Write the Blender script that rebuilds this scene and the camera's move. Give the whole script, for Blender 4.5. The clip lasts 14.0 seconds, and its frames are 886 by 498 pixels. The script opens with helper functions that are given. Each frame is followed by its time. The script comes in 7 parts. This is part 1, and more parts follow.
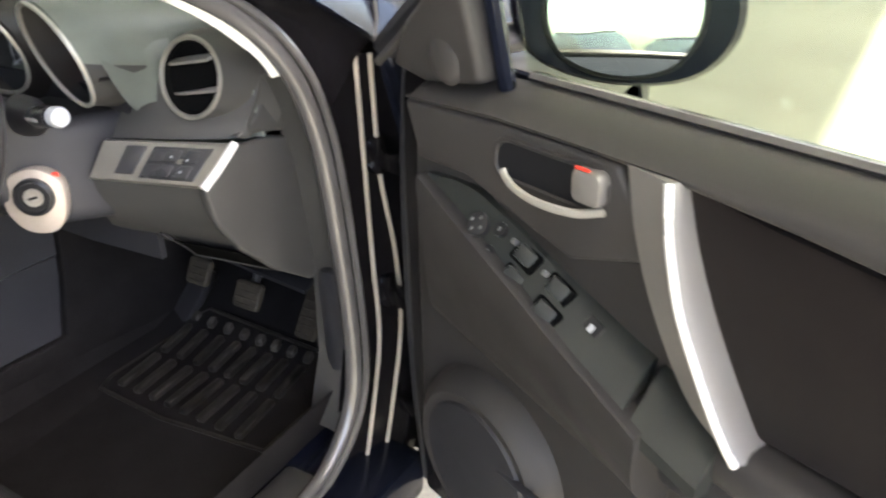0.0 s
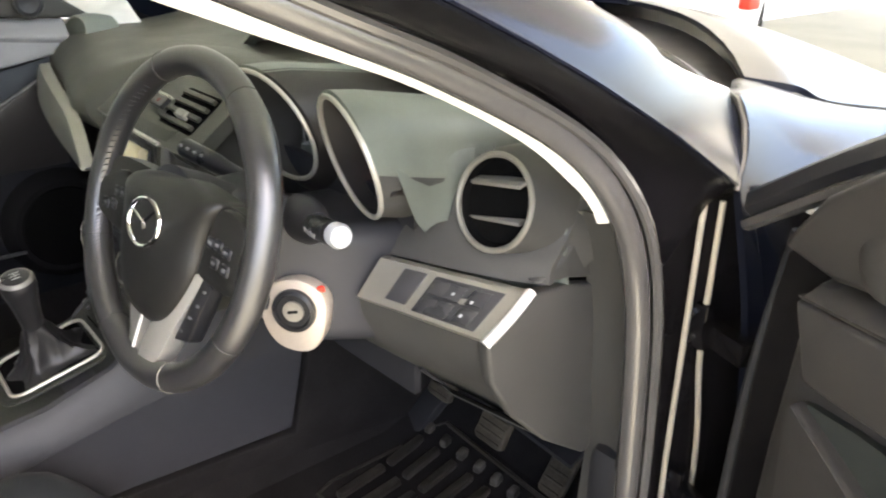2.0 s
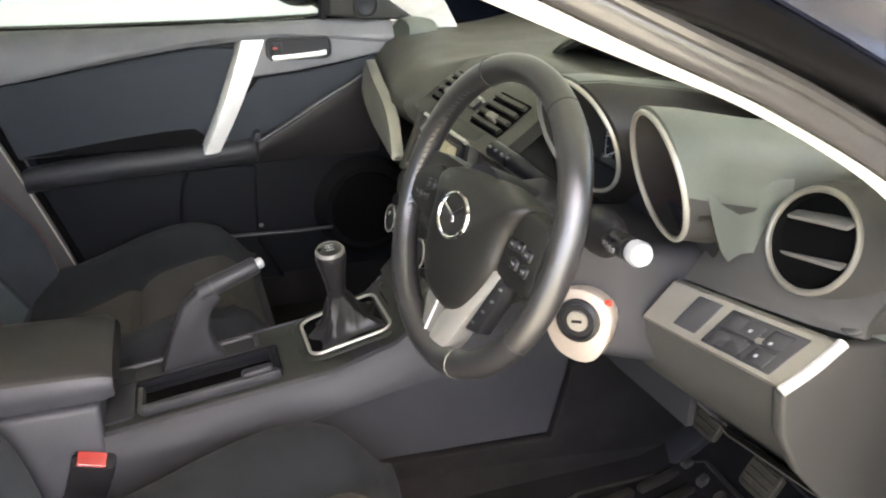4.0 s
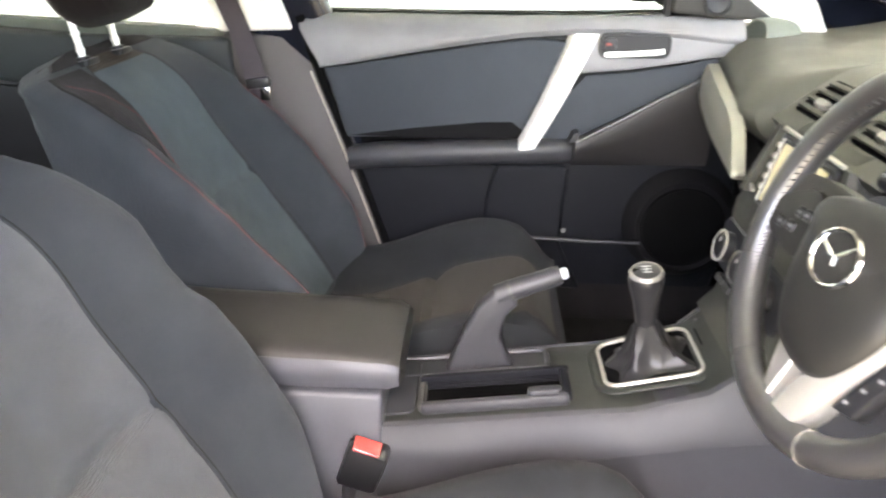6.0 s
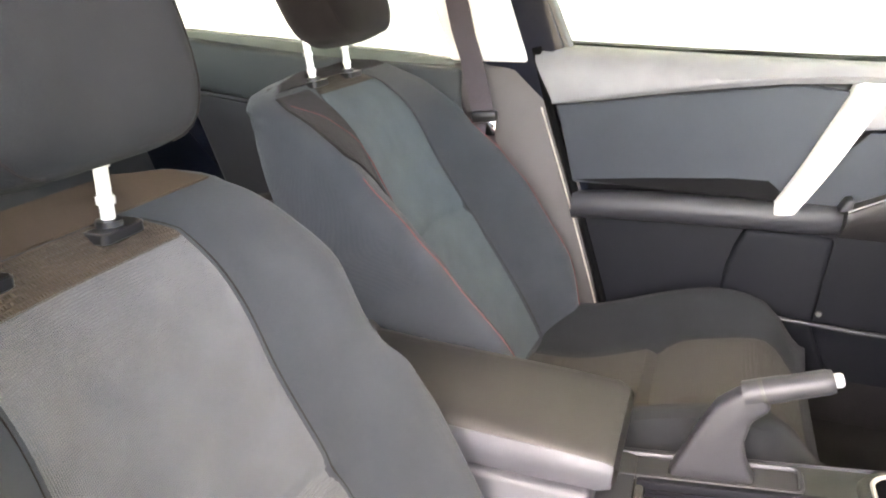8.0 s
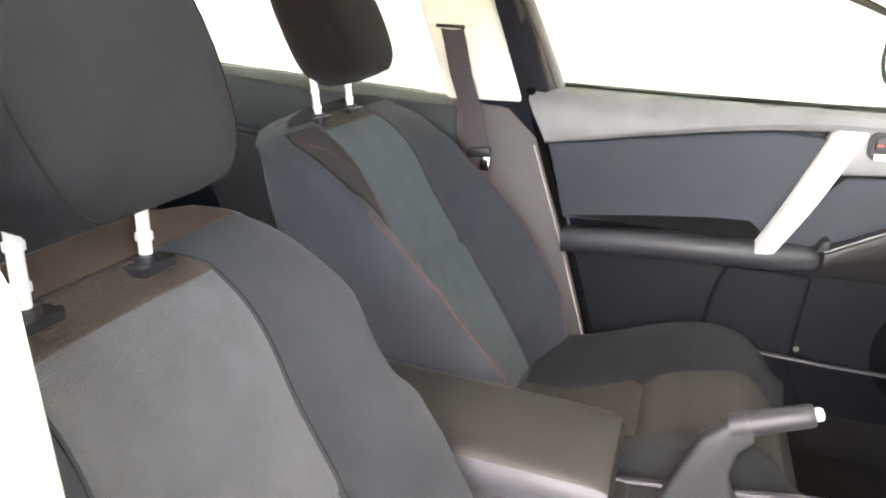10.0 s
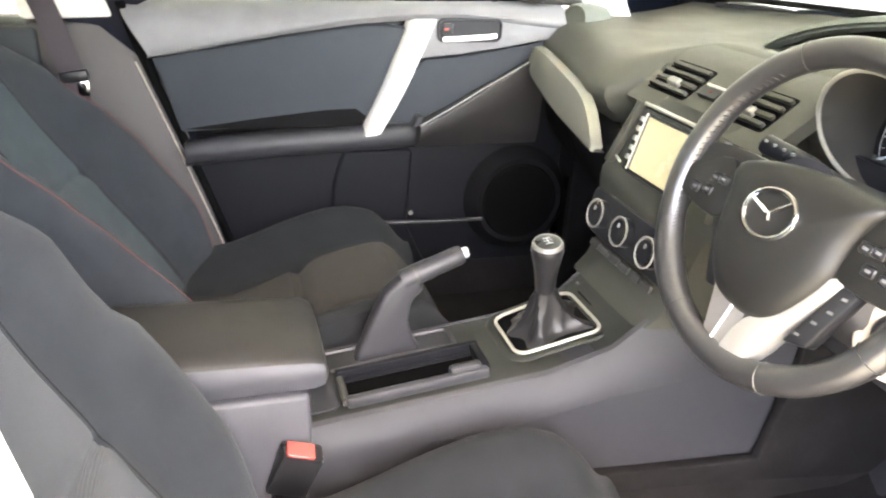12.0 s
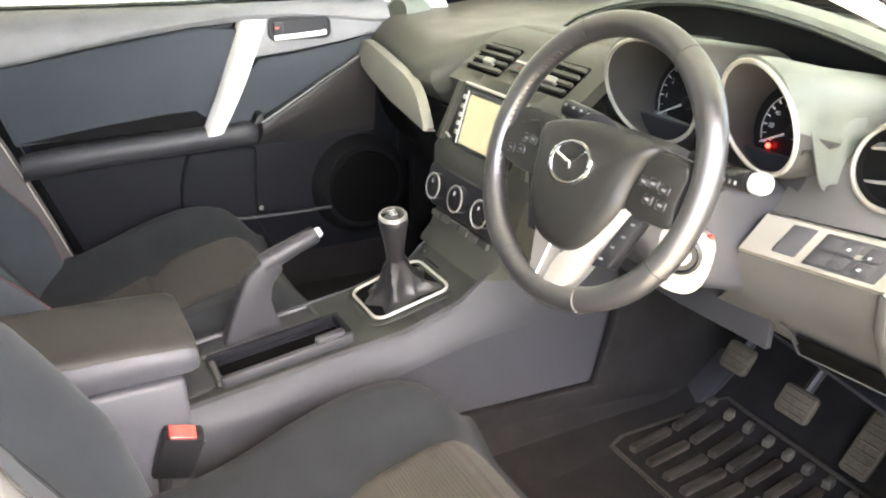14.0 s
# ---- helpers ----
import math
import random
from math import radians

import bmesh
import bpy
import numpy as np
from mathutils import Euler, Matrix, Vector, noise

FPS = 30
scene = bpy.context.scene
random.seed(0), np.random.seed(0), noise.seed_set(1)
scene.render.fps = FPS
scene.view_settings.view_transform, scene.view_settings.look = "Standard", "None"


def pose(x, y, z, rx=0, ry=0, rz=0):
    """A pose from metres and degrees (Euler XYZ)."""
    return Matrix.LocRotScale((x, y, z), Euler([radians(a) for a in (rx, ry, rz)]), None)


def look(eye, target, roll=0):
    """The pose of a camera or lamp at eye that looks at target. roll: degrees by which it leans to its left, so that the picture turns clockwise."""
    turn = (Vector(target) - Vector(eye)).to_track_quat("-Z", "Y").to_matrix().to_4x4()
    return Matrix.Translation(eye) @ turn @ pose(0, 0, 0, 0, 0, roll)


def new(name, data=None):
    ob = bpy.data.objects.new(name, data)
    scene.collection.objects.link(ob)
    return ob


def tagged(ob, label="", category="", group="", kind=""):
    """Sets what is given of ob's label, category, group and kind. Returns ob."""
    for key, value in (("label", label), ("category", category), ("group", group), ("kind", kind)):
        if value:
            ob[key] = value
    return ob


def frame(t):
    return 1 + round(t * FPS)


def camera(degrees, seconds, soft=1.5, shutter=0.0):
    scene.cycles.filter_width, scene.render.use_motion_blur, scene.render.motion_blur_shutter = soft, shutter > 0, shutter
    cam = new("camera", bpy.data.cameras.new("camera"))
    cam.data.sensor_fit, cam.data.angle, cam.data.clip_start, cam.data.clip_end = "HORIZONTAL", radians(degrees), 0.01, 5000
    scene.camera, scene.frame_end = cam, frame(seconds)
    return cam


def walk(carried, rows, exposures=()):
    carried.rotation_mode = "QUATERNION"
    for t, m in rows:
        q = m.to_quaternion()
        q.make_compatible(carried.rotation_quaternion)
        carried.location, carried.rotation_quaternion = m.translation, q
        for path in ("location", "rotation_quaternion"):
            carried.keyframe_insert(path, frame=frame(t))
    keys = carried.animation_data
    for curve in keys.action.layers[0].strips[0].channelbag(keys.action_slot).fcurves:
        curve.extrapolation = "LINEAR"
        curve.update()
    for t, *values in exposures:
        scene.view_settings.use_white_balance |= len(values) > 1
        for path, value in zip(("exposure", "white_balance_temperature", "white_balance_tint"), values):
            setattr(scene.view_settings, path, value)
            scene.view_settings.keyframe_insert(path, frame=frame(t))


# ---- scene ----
cam = camera(59.3, 14.0, soft=2.0, shutter=0.35)
PATH = [
    (0, (1.438, -0.408, 1.221), (0.494, 1.09, 0.29), -2.2),
    (0.3, (1.392, -0.379, 1.222), (0.349, 1.065, 0.312), -1.2),
    (0.5, (1.349, -0.362, 1.225), (0.285, 1.09, 0.354), -0.5),
    (0.7, (1.302, -0.342, 1.232), (0.223, 1.078, 0.328), -0.3),
    (1, (1.234, -0.312, 1.218), (0.129, 1.125, 0.373), -0.2),
    (1.5, (1.176, -0.284, 1.228), (-0.082, 1.021, 0.382), 0.4),
    (2, (1.181, -0.26, 1.243), (-0.225, 0.916, 0.443), 0.6),
    (2.5, (1.184, -0.26, 1.241), (-0.347, 0.728, 0.417), 0.9),
    (3, (1.175, -0.279, 1.253), (-0.449, 0.561, 0.443), 1.5),
    (5.5, (1.124, -0.314, 1.224), (-0.712, -0.154, 0.447), -0.4),
    (6, (1.026, -0.326, 1.202), (-0.815, -0.411, 0.425), 0.8),
    (6.5, (0.938, -0.321, 1.158), (-0.872, -0.635, 0.366), 0.3),
    (7, (0.898, -0.324, 1.152), (-0.896, -0.803, 0.409), 0.4),
    (7.5, (0.87, -0.36, 1.161), (-0.908, -0.947, 0.458), 1.4),
    (10, (0.922, -0.406, 1.196), (-0.894, -0.951, 0.562), 3.3),
    (10.5, (0.993, -0.396, 1.222), (-0.857, -0.673, 0.515), 2.5),
    (11, (1.039, -0.421, 1.228), (-0.81, -0.534, 0.473), 1.8),
    (11.5, (1.007, -0.484, 1.208), (-0.809, -0.259, 0.401), 3.3),
    (12, (1.007, -0.55, 1.201), (-0.749, -0.018, 0.407), 3.0),
    (12.5, (1.026, -0.572, 1.202), (-0.689, 0.078, 0.404), 2.7),
    (13, (1.055, -0.585, 1.205), (-0.635, 0.158, 0.435), 1.6),
    (13.5, (1.092, -0.581, 1.206), (-0.566, 0.237, 0.443), 0.2),
    (14, (1.119, -0.586, 1.207), (-0.499, 0.289, 0.422), 1.2),
]
walk(cam, [(t, look(eye, target, roll)) for t, eye, target, roll in PATH], [(0, 3.42, 6500, 14), (2, 3.68, 6800, 13), (3.2, 3.8, 6800, 14), (5.3, 4.15, 6900, 15), (5.8, 4.75, 6900, 16), (6.3, 5.1, 7000, 16), (7.0, 5.4, 7300, 17), (7.5, 5.5, 7300, 18), (10, 5.15, 7200, 17), (11, 5.2, 7200, 16), (12, 5.05, 7000, 15), (13, 5.1, 7000, 14), (13.5, 5.12, 7000, 14), (14, 5.0, 7000, 14)])

# ---- world, sun, exposure ----
world = bpy.data.worlds.new("sky")
scene.world = world
world.use_nodes = True
wn = world.node_tree.nodes
sky = wn.new("ShaderNodeTexSky")
sky.sky_type = "NISHITA"
sky.sun_disc = False
sky.sun_elevation, sky.sun_rotation = radians(58), radians(90)
sky.dust_density = 4.0
wn["Background"].inputs["Strength"].default_value = 0.15
world.node_tree.links.new(sky.outputs[0], wn["Background"].inputs["Color"])
sun_data = bpy.data.lights.new("sun", "SUN")
sun_data.energy, sun_data.angle, sun_data.color = 4.0, radians(1.0), (1.0, 0.95, 0.87)
sun = new("sun", sun_data)
sun.matrix_world = look((2.5, 0.1, 4.0), (0, 0, 0))


# ---- materials ----
def material(name, color, rough=0.5, metal=0.0, grain=0.0, grain_size=900.0, blotch=0.18, blotch_size=9.0, spec=0.28, coat=0.0,
             weave=0.0, weave_size=500.0, sheen=0.0):
    """A surface with colour variation at two scales and fine relief."""
    m = bpy.data.materials.new(name)
    m.use_nodes = True
    nt = m.node_tree
    n, link = nt.nodes, nt.links.new
    b = n["Principled BSDF"]
    b.inputs["Metallic"].default_value = metal
    b.inputs["Specular IOR Level"].default_value = spec
    b.inputs["Coat Weight"].default_value = coat
    b.inputs["Coat Roughness"].default_value = 0.04
    b.inputs["Sheen Weight"].default_value = sheen
    b.inputs["Sheen Roughness"].default_value = 0.5
    tc = n.new("ShaderNodeTexCoord")
    big = n.new("ShaderNodeTexNoise")
    big.inputs["Scale"].default_value = blotch_size
    big.inputs["Detail"].default_value = 6
    big.inputs["Roughness"].default_value = 0.6
    link(tc.outputs["Object"], big.inputs["Vector"])
    fine = n.new("ShaderNodeTexNoise")
    fine.inputs["Scale"].default_value = grain_size
    fine.inputs["Detail"].default_value = 2
    link(tc.outputs["Object"], fine.inputs["Vector"])
    add = n.new("ShaderNodeMath")
    add.operation = "ADD"
    link(big.outputs["Fac"], add.inputs[0])
    half = n.new("ShaderNodeMath")
    half.operation = "MULTIPLY_ADD"
    half.inputs[1].default_value, half.inputs[2].default_value = 0.5, -0.25
    link(fine.outputs["Fac"], half.inputs[0])
    link(half.outputs[0], add.inputs[1])
    ramp = n.new("ShaderNodeMapRange")
    ramp.inputs["From Min"].default_value, ramp.inputs["From Max"].default_value = 0.25, 0.75
    ramp.inputs["To Min"].default_value, ramp.inputs["To Max"].default_value = 1 - blotch, 1 + blotch
    link(add.outputs[0], ramp.inputs["Value"])
    mul = n.new("ShaderNodeMix")
    mul.data_type, mul.blend_type = "RGBA", "MULTIPLY"
    mul.inputs["Factor"].default_value = 1.0
    mul.inputs["A"].default_value = (*color, 1)
    link(ramp.outputs[0], mul.inputs["B"])
    link(mul.outputs["Result"], b.inputs["Base Color"])
    rr = n.new("ShaderNodeMapRange")
    rr.inputs["From Min"].default_value, rr.inputs["From Max"].default_value = 0.3, 0.7
    rr.inputs["To Min"].default_value, rr.inputs["To Max"].default_value = max(0.0, rough * 0.85), min(1.0, rough * 1.15)
    link(big.outputs["Fac"], rr.inputs["Value"])
    link(rr.outputs[0], b.inputs["Roughness"])
    if grain or weave:
        bump = n.new("ShaderNodeBump")
        bump.inputs["Distance"].default_value = 0.0014 if weave else 0.0006
        if weave:
            wx, wy = n.new("ShaderNodeTexWave"), n.new("ShaderNodeTexWave")
            wx.bands_direction, wy.bands_direction = "X", "Z"
            for w in (wx, wy):
                w.inputs["Scale"].default_value = weave_size
                w.inputs["Distortion"].default_value = 1.5
                link(tc.outputs["Object"], w.inputs["Vector"])
            mx = n.new("ShaderNodeMath")
            mx.operation = "MAXIMUM"
            link(wx.outputs["Fac"], mx.inputs[0])
            link(wy.outputs["Fac"], mx.inputs[1])
            bump.inputs["Strength"].default_value = weave
            link(mx.outputs[0], bump.inputs["Height"])
        else:
            bump.inputs["Strength"].default_value = grain
            link(fine.outputs["Fac"], bump.inputs["Height"])
        link(bump.outputs[0], b.inputs["Normal"])
    return m


def glow(name, color, strength):
    m = material(name, color)
    b = m.node_tree.nodes["Principled BSDF"]
    b.inputs["Emission Color"].default_value = (*color, 1)
    b.inputs["Emission Strength"].default_value = strength
    return m


def glass_material(name, tint):
    """A thin tinted pane: clear, with a mirror gloss that grows at a slant."""
    m = bpy.data.materials.new(name)
    m.use_nodes = True
    nt = m.node_tree
    n = nt.nodes
    clear, gloss, mix, fres = n.new("ShaderNodeBsdfTransparent"), n.new("ShaderNodeBsdfGlossy"), n.new("ShaderNodeMixShader"), n.new("ShaderNodeLayerWeight")
    power, scale = n.new("ShaderNodeMath"), n.new("ShaderNodeMath")
    clear.inputs["Color"].default_value = (*tint, 1)
    gloss.inputs["Roughness"].default_value = 0.0
    fres.inputs["Blend"].default_value = 0.5
    power.operation, scale.operation = "POWER", "MULTIPLY_ADD"
    power.inputs[1].default_value = 5.0
    scale.inputs[1].default_value, scale.inputs[2].default_value = 0.9, 0.04
    nt.links.new(fres.outputs["Facing"], power.inputs[0])
    nt.links.new(power.outputs[0], scale.inputs[0])
    nt.links.new(scale.outputs[0], mix.inputs[0])
    nt.links.new(clear.outputs[0], mix.inputs[1])
    nt.links.new(gloss.outputs[0], mix.inputs[2])
    nt.links.new(mix.outputs[0], n["Material Output"].inputs["Surface"])
    return m


PLASTIC = material("grained_grey_plastic", (0.042, 0.041, 0.038), 0.55, grain=0.35, blotch=0.17)
PLASTIC_SOFT = material("soft_dash_plastic", (0.104, 0.114, 0.098), 0.5, grain=0.45, grain_size=700, blotch=0.17)
PAD_OLIVE = material("olive_dash_plastic", (0.058, 0.058, 0.047), 0.52, grain=0.45, grain_size=700, blotch=0.17)
STACK_GREY = material("olive_grey_stack_plastic", (0.036, 0.036, 0.029), 0.48, grain=0.35, blotch=0.15)
# Console plastic made paler for the light on the bin and lid side.
BIN_GREY = material("lit_bin_plastic", (0.047, 0.048, 0.054), 0.44, grain=0.3, blotch=0.15)
DOOR_PLASTIC = material("dark_door_plastic", (0.029, 0.027, 0.0258), 0.52, grain=0.4, blotch=0.12)
# Greyer than the door plastic, and paled for light on the upper door.
PAD_PLASTIC = material("lit_grey_pad_plastic", (0.037, 0.0345, 0.0325), 0.5, grain=0.4)
# The driver's pad plastic again, paled for window light on the passenger's door.
LIT_PAD = material("window_lit_pad_plastic", (0.150, 0.148, 0.152), 0.45, grain=0.35)
PLASTIC_DARK = material("black_plastic", (0.018, 0.018, 0.020), 0.5, grain=0.3)
PLASTIC_SIDE = material("console_plastic", (0.027, 0.027, 0.030), 0.46, grain=0.3, blotch=0.17)
TRIM_DEEP = material("dark_warm_trim_plastic", (0.022, 0.0205, 0.0205), 0.5, grain=0.35, blotch=0.12)
PANEL_GREY = material("switch_panel_grey", (0.024, 0.0265, 0.0245), 0.38, grain=0.15, blotch=0.12)
CONSOLE_TOP = material("grained_olive_black_plastic", (0.016, 0.017, 0.0145), 0.5, grain=0.45, blotch=0.2)
ARMREST = material("armrest_vinyl", (0.019, 0.0178, 0.0165), 0.5, spec=0.35, grain=0.3, blotch=0.2)
PANEL_SILVER = material("dull_panel_silver", (0.21, 0.20, 0.175), 0.36, metal=0.5, blotch=0.08)
PLASTIC_GLOSS = material("smooth_black_plastic", (0.014, 0.014, 0.015), 0.30)
# Plastic darkened to hold the shade low on the passenger's side and in trays.
PLASTIC_DEEP = material("shade_deep_plastic", (0.0068, 0.0072, 0.0088), 0.6, spec=0.08, grain=0.3)
# Near-black that paints footwell shade onto the passenger's speaker and glove box.
SHADE_BLACK = material("shade_black_plastic", (0.0055, 0.0053, 0.0056), 0.8, spec=0.06, grain=0.3, blotch=0.2)
PIANO = material("switch_panel_black", (0.03, 0.03, 0.032), 0.3)
SILVER = material("silver_paint", (0.4, 0.385, 0.34), 0.36, metal=0.5, blotch=0.06, grain=0.05)
TRIM_SILVER = material("pale_trim_silver", (0.215, 0.21, 0.178), 0.38, metal=0.4, blotch=0.08)
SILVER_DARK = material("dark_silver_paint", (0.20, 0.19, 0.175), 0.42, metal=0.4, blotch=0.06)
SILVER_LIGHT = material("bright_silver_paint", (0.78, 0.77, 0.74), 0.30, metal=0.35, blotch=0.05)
CHROME = material("chrome", (0.80, 0.80, 0.80), 0.12, metal=1.0, blotch=0.05)
STEEL = material("dull_steel", (0.45, 0.43, 0.40), 0.35, metal=0.9, blotch=0.3, blotch_size=30)
CREAM = material("cream_pillar_plastic", (0.84, 0.81, 0.74), 0.55, grain=0.25)
HEADLINER = material("headliner_cloth", (0.55, 0.53, 0.49), 0.9, grain=0.5, grain_size=500)
RUBBER = material("door_seal_rubber", (0.070, 0.066, 0.063), 0.2, spec=0.9, grain=0.1)
TRIM_DARK = material("brown_grey_trim_plastic", (0.062, 0.056, 0.054), 0.5, grain=0.35, blotch=0.1)
STRIP = material("bright_sealer_strip", (0.42, 0.38, 0.31), 0.35, metal=0.2, blotch=0.05, blotch_size=6)
LAND = material("dull_black_paint", (0.006, 0.0055, 0.006), 0.22, spec=0.15, blotch=0.2)
PAINT = material("black_blue_paint", (0.0065, 0.0078, 0.0135), 0.2, spec=0.25, coat=0.0, blotch=0.05)
CLOTH_MID = material("seat_mesh_cloth", (0.077, 0.080, 0.086), 0.85, spec=0.15, weave=0.8, weave_size=170, blotch=0.26, blotch_size=16, sheen=0.1)
CLOTH_SIDE = material("seat_bolster_cloth", (0.0255, 0.0290, 0.0330), 0.85, spec=0.10, weave=0.3, weave_size=420, blotch=0.24, blotch_size=14, sheen=0.08)
# Mesh panel cloth, darkened for the shade on the cushions.
CLOTH_SEAT = material("shaded_panel_cloth", (0.027, 0.024, 0.019), 0.88, spec=0.08, weave=0.45, weave_size=300, blotch=0.26, blotch_size=16, sheen=0.06)
CLOTH_DARK = material("dark_brown_cloth", (0.011, 0.0085, 0.008), 0.9, spec=0.06, weave=0.3, weave_size=420, sheen=0.06)
REAR_TRIM = material("rear_door_vinyl", (0.026, 0.030, 0.031), 0.6, grain=0.35, blotch=0.14)
CLOTH_TOP = material("brown_top_cloth", (0.050, 0.036, 0.026), 0.88, spec=0.1, weave=0.3, weave_size=420, blotch=0.2, blotch_size=20)
CLOTH_BLUE = material("blue_grey_mesh_cloth", (0.078, 0.094, 0.102), 0.85, spec=0.08, weave=0.8, weave_size=170, blotch=0.2, blotch_size=14)
# Bolster cloth, darkened for shade on the cushions and the driver's headrest.
CLOTH_CUSH = material("shaded_bolster_cloth", (0.0135, 0.0145, 0.0155), 0.88, spec=0.05, weave=0.35, weave_size=380, blotch=0.28, blotch_size=14, sheen=0.04)
CLOTH_ROLL = material("open_mesh_cloth", (0.040, 0.030, 0.022), 0.8, weave=1.0, weave_size=90, blotch=0.3, blotch_size=40)
CLOTH_DOOR = material("door_insert_cloth", (0.036, 0.040, 0.046), 0.85, spec=0.08, weave=0.25, weave_size=420, blotch=0.12, sheen=0.06)
LEATHER = material("black_leather", (0.022, 0.021, 0.021), 0.34, spec=1.0, grain=0.25, grain_size=420, blotch=0.15)
KNOB_LEATHER = material("knob_leather", (0.0145, 0.014, 0.0145), 0.40, grain=0.2, grain_size=420)
CARPET = material("black_carpet", (0.0105, 0.0098, 0.0098), 0.98, spec=0.03, grain=0.9, grain_size=350, blotch=0.35, blotch_size=14)
MAT_RIB = material("ribbed_mat_rubber", (0.020, 0.018, 0.0155), 0.36, spec=0.5, grain=0.3, blotch=0.6, blotch_size=45)
MAT_WORN = material("scuffed_mat_rubber", (0.036, 0.033, 0.028), 0.5, grain=0.4, blotch=0.55, blotch_size=60)
PEDAL_RUBBER = material("dusty_pedal_rubber", (0.034, 0.029, 0.021), 0.75, grain=0.6, grain_size=260, blotch=0.5, blotch_size=60)
BELT = material("belt_webbing", (0.060, 0.050, 0.056), 0.75, weave=0.4, weave_size=600)
STITCH = material("red_stitching", (0.11, 0.030, 0.028), 0.8)
RED_DULL = material("faded_red_plastic", (0.30, 0.06, 0.05), 0.4)
BUCKLE_RED = material("worn_red_plastic", (0.36, 0.045, 0.04), 0.22, spec=0.8)
RED_BUTTON = material("red_plastic", (0.75, 0.05, 0.03), 0.35)
WHITE_MARK = material("white_print", (0.45, 0.45, 0.46), 0.6)
# The cream is the bright reflection on the blank screen, painted as base colour.
SCREEN = material("screen_reflection_colour", (0.52, 0.46, 0.29), 0.25, blotch=0.04)
IGNITION = material("pale_metal_plate", (0.40, 0.35, 0.295), 0.42, metal=0.4)
KNOB_END = material("pale_grey_plastic", (0.32, 0.33, 0.34), 0.45)
# Near-black without gloss, mainly painting the shade inside hollows.
VOID = material("lightless_black", (0.004, 0.004, 0.004), 0.95, spec=0.0)
BUTTON_PRINT = material("grey_button_print", (0.14, 0.14, 0.14), 0.6)
PAD_BLACK = material("airbag_cover_black", (0.0125, 0.0120, 0.0108), 0.42, spec=0.35, grain=0.35, blotch=0.15)
# Black plastic, deepened with the shade that lies between the gauge tubes.
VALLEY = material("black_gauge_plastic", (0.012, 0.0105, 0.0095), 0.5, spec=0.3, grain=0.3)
GAUGE = material("gauge_face", (0.006, 0.006, 0.007), 0.35)
LAMP_RED = glow("red_warning_lamp", (1.0, 0.03, 0.02), 0.7)
GLASS = glass_material("window_glass", (0.70, 0.75, 0.72))
REAR_GLASS = glass_material("privacy_glass", (0.58, 0.61, 0.58))
DOOR_GLASS = glass_material("door_glass", (0.80, 0.85, 0.76))
TINTED_GLASS = glass_material("tinted_windscreen_glass", (0.80, 0.84, 0.83))
MIRROR = material("mirror_glass", (0.92, 0.92, 0.92), 0.01, metal=1.0, blotch=0.0)
GROUND = material("bleached_concrete", (0.25, 0.243, 0.200), 0.9, spec=0.1, grain=0.4, grain_size=60, blotch=0.25, blotch_size=0.5)
WALL_RENDER = material("white_wall_render", (0.78, 0.77, 0.74), 0.9, grain=0.5, grain_size=40, blotch=0.08, blotch_size=0.7)
TYRE = material("tyre_rubber", (0.02, 0.02, 0.02), 0.8)
WHITE_PAINT = material("white_car_paint", (0.8, 0.8, 0.8), 0.25, coat=1.0)
DARK_GLASS = material("dark_car_glass", (0.01, 0.012, 0.014), 0.05)

# ---- mesh helpers ----
def clamp(t):
    return min(1.0, max(0.0, t))


V = Vector
BASE = {}


def thing(name, base, label, category, group="", kind=""):
    """A thing: an empty at its base that carries its parts."""
    ob = new(name)
    ob.empty_display_size = 0.02
    ob.location = base
    BASE[ob] = V(base)
    return tagged(ob, label, category, group, kind)


def part(name, bm, mat, parent=None, label="", flat=False):
    """Links a bmesh, given in world places, as one mesh object under a thing or a part."""
    bmesh.ops.recalc_face_normals(bm, faces=bm.faces)
    base = BASE.get(parent, V((0, 0, 0)))
    bmesh.ops.translate(bm, verts=bm.verts, vec=-base)
    for f in bm.faces:
        f.smooth = not flat
    if not flat:
        for e in bm.edges:
            if len(e.link_faces) == 2 and e.calc_face_angle(0) > 0.7:
                e.smooth = False
    me = bpy.data.meshes.new(name)
    bm.to_mesh(me)
    bm.free()
    me.materials.append(mat)
    ob = new(name, me)
    ob.parent = parent
    BASE[ob] = base
    if label:
        ob["label"] = label
    return ob


def spline(pts, n=8, closed=False):
    """A Catmull-Rom curve through points, n steps a span."""
    p = [V(q) for q in pts]
    out, m = [], len(p)
    for i in range(m if closed else m - 1):
        if closed:
            a, b, c, d = (p[(i + k) % m] for k in (-1, 0, 1, 2))
        else:
            b, c = p[i], p[i + 1]
            a = p[i - 1] if i else b * 2 - c
            d = p[i + 2] if i + 2 < m else c * 2 - b
        for k in range(n):
            t = k / n
            out.append(0.5 * (2 * b + (c - a) * t + (2 * a - 5 * b + 4 * c - d) * t * t + (3 * b - a - 3 * c + d) * t ** 3))
    if not closed:
        out.append(p[-1].copy())
    return out


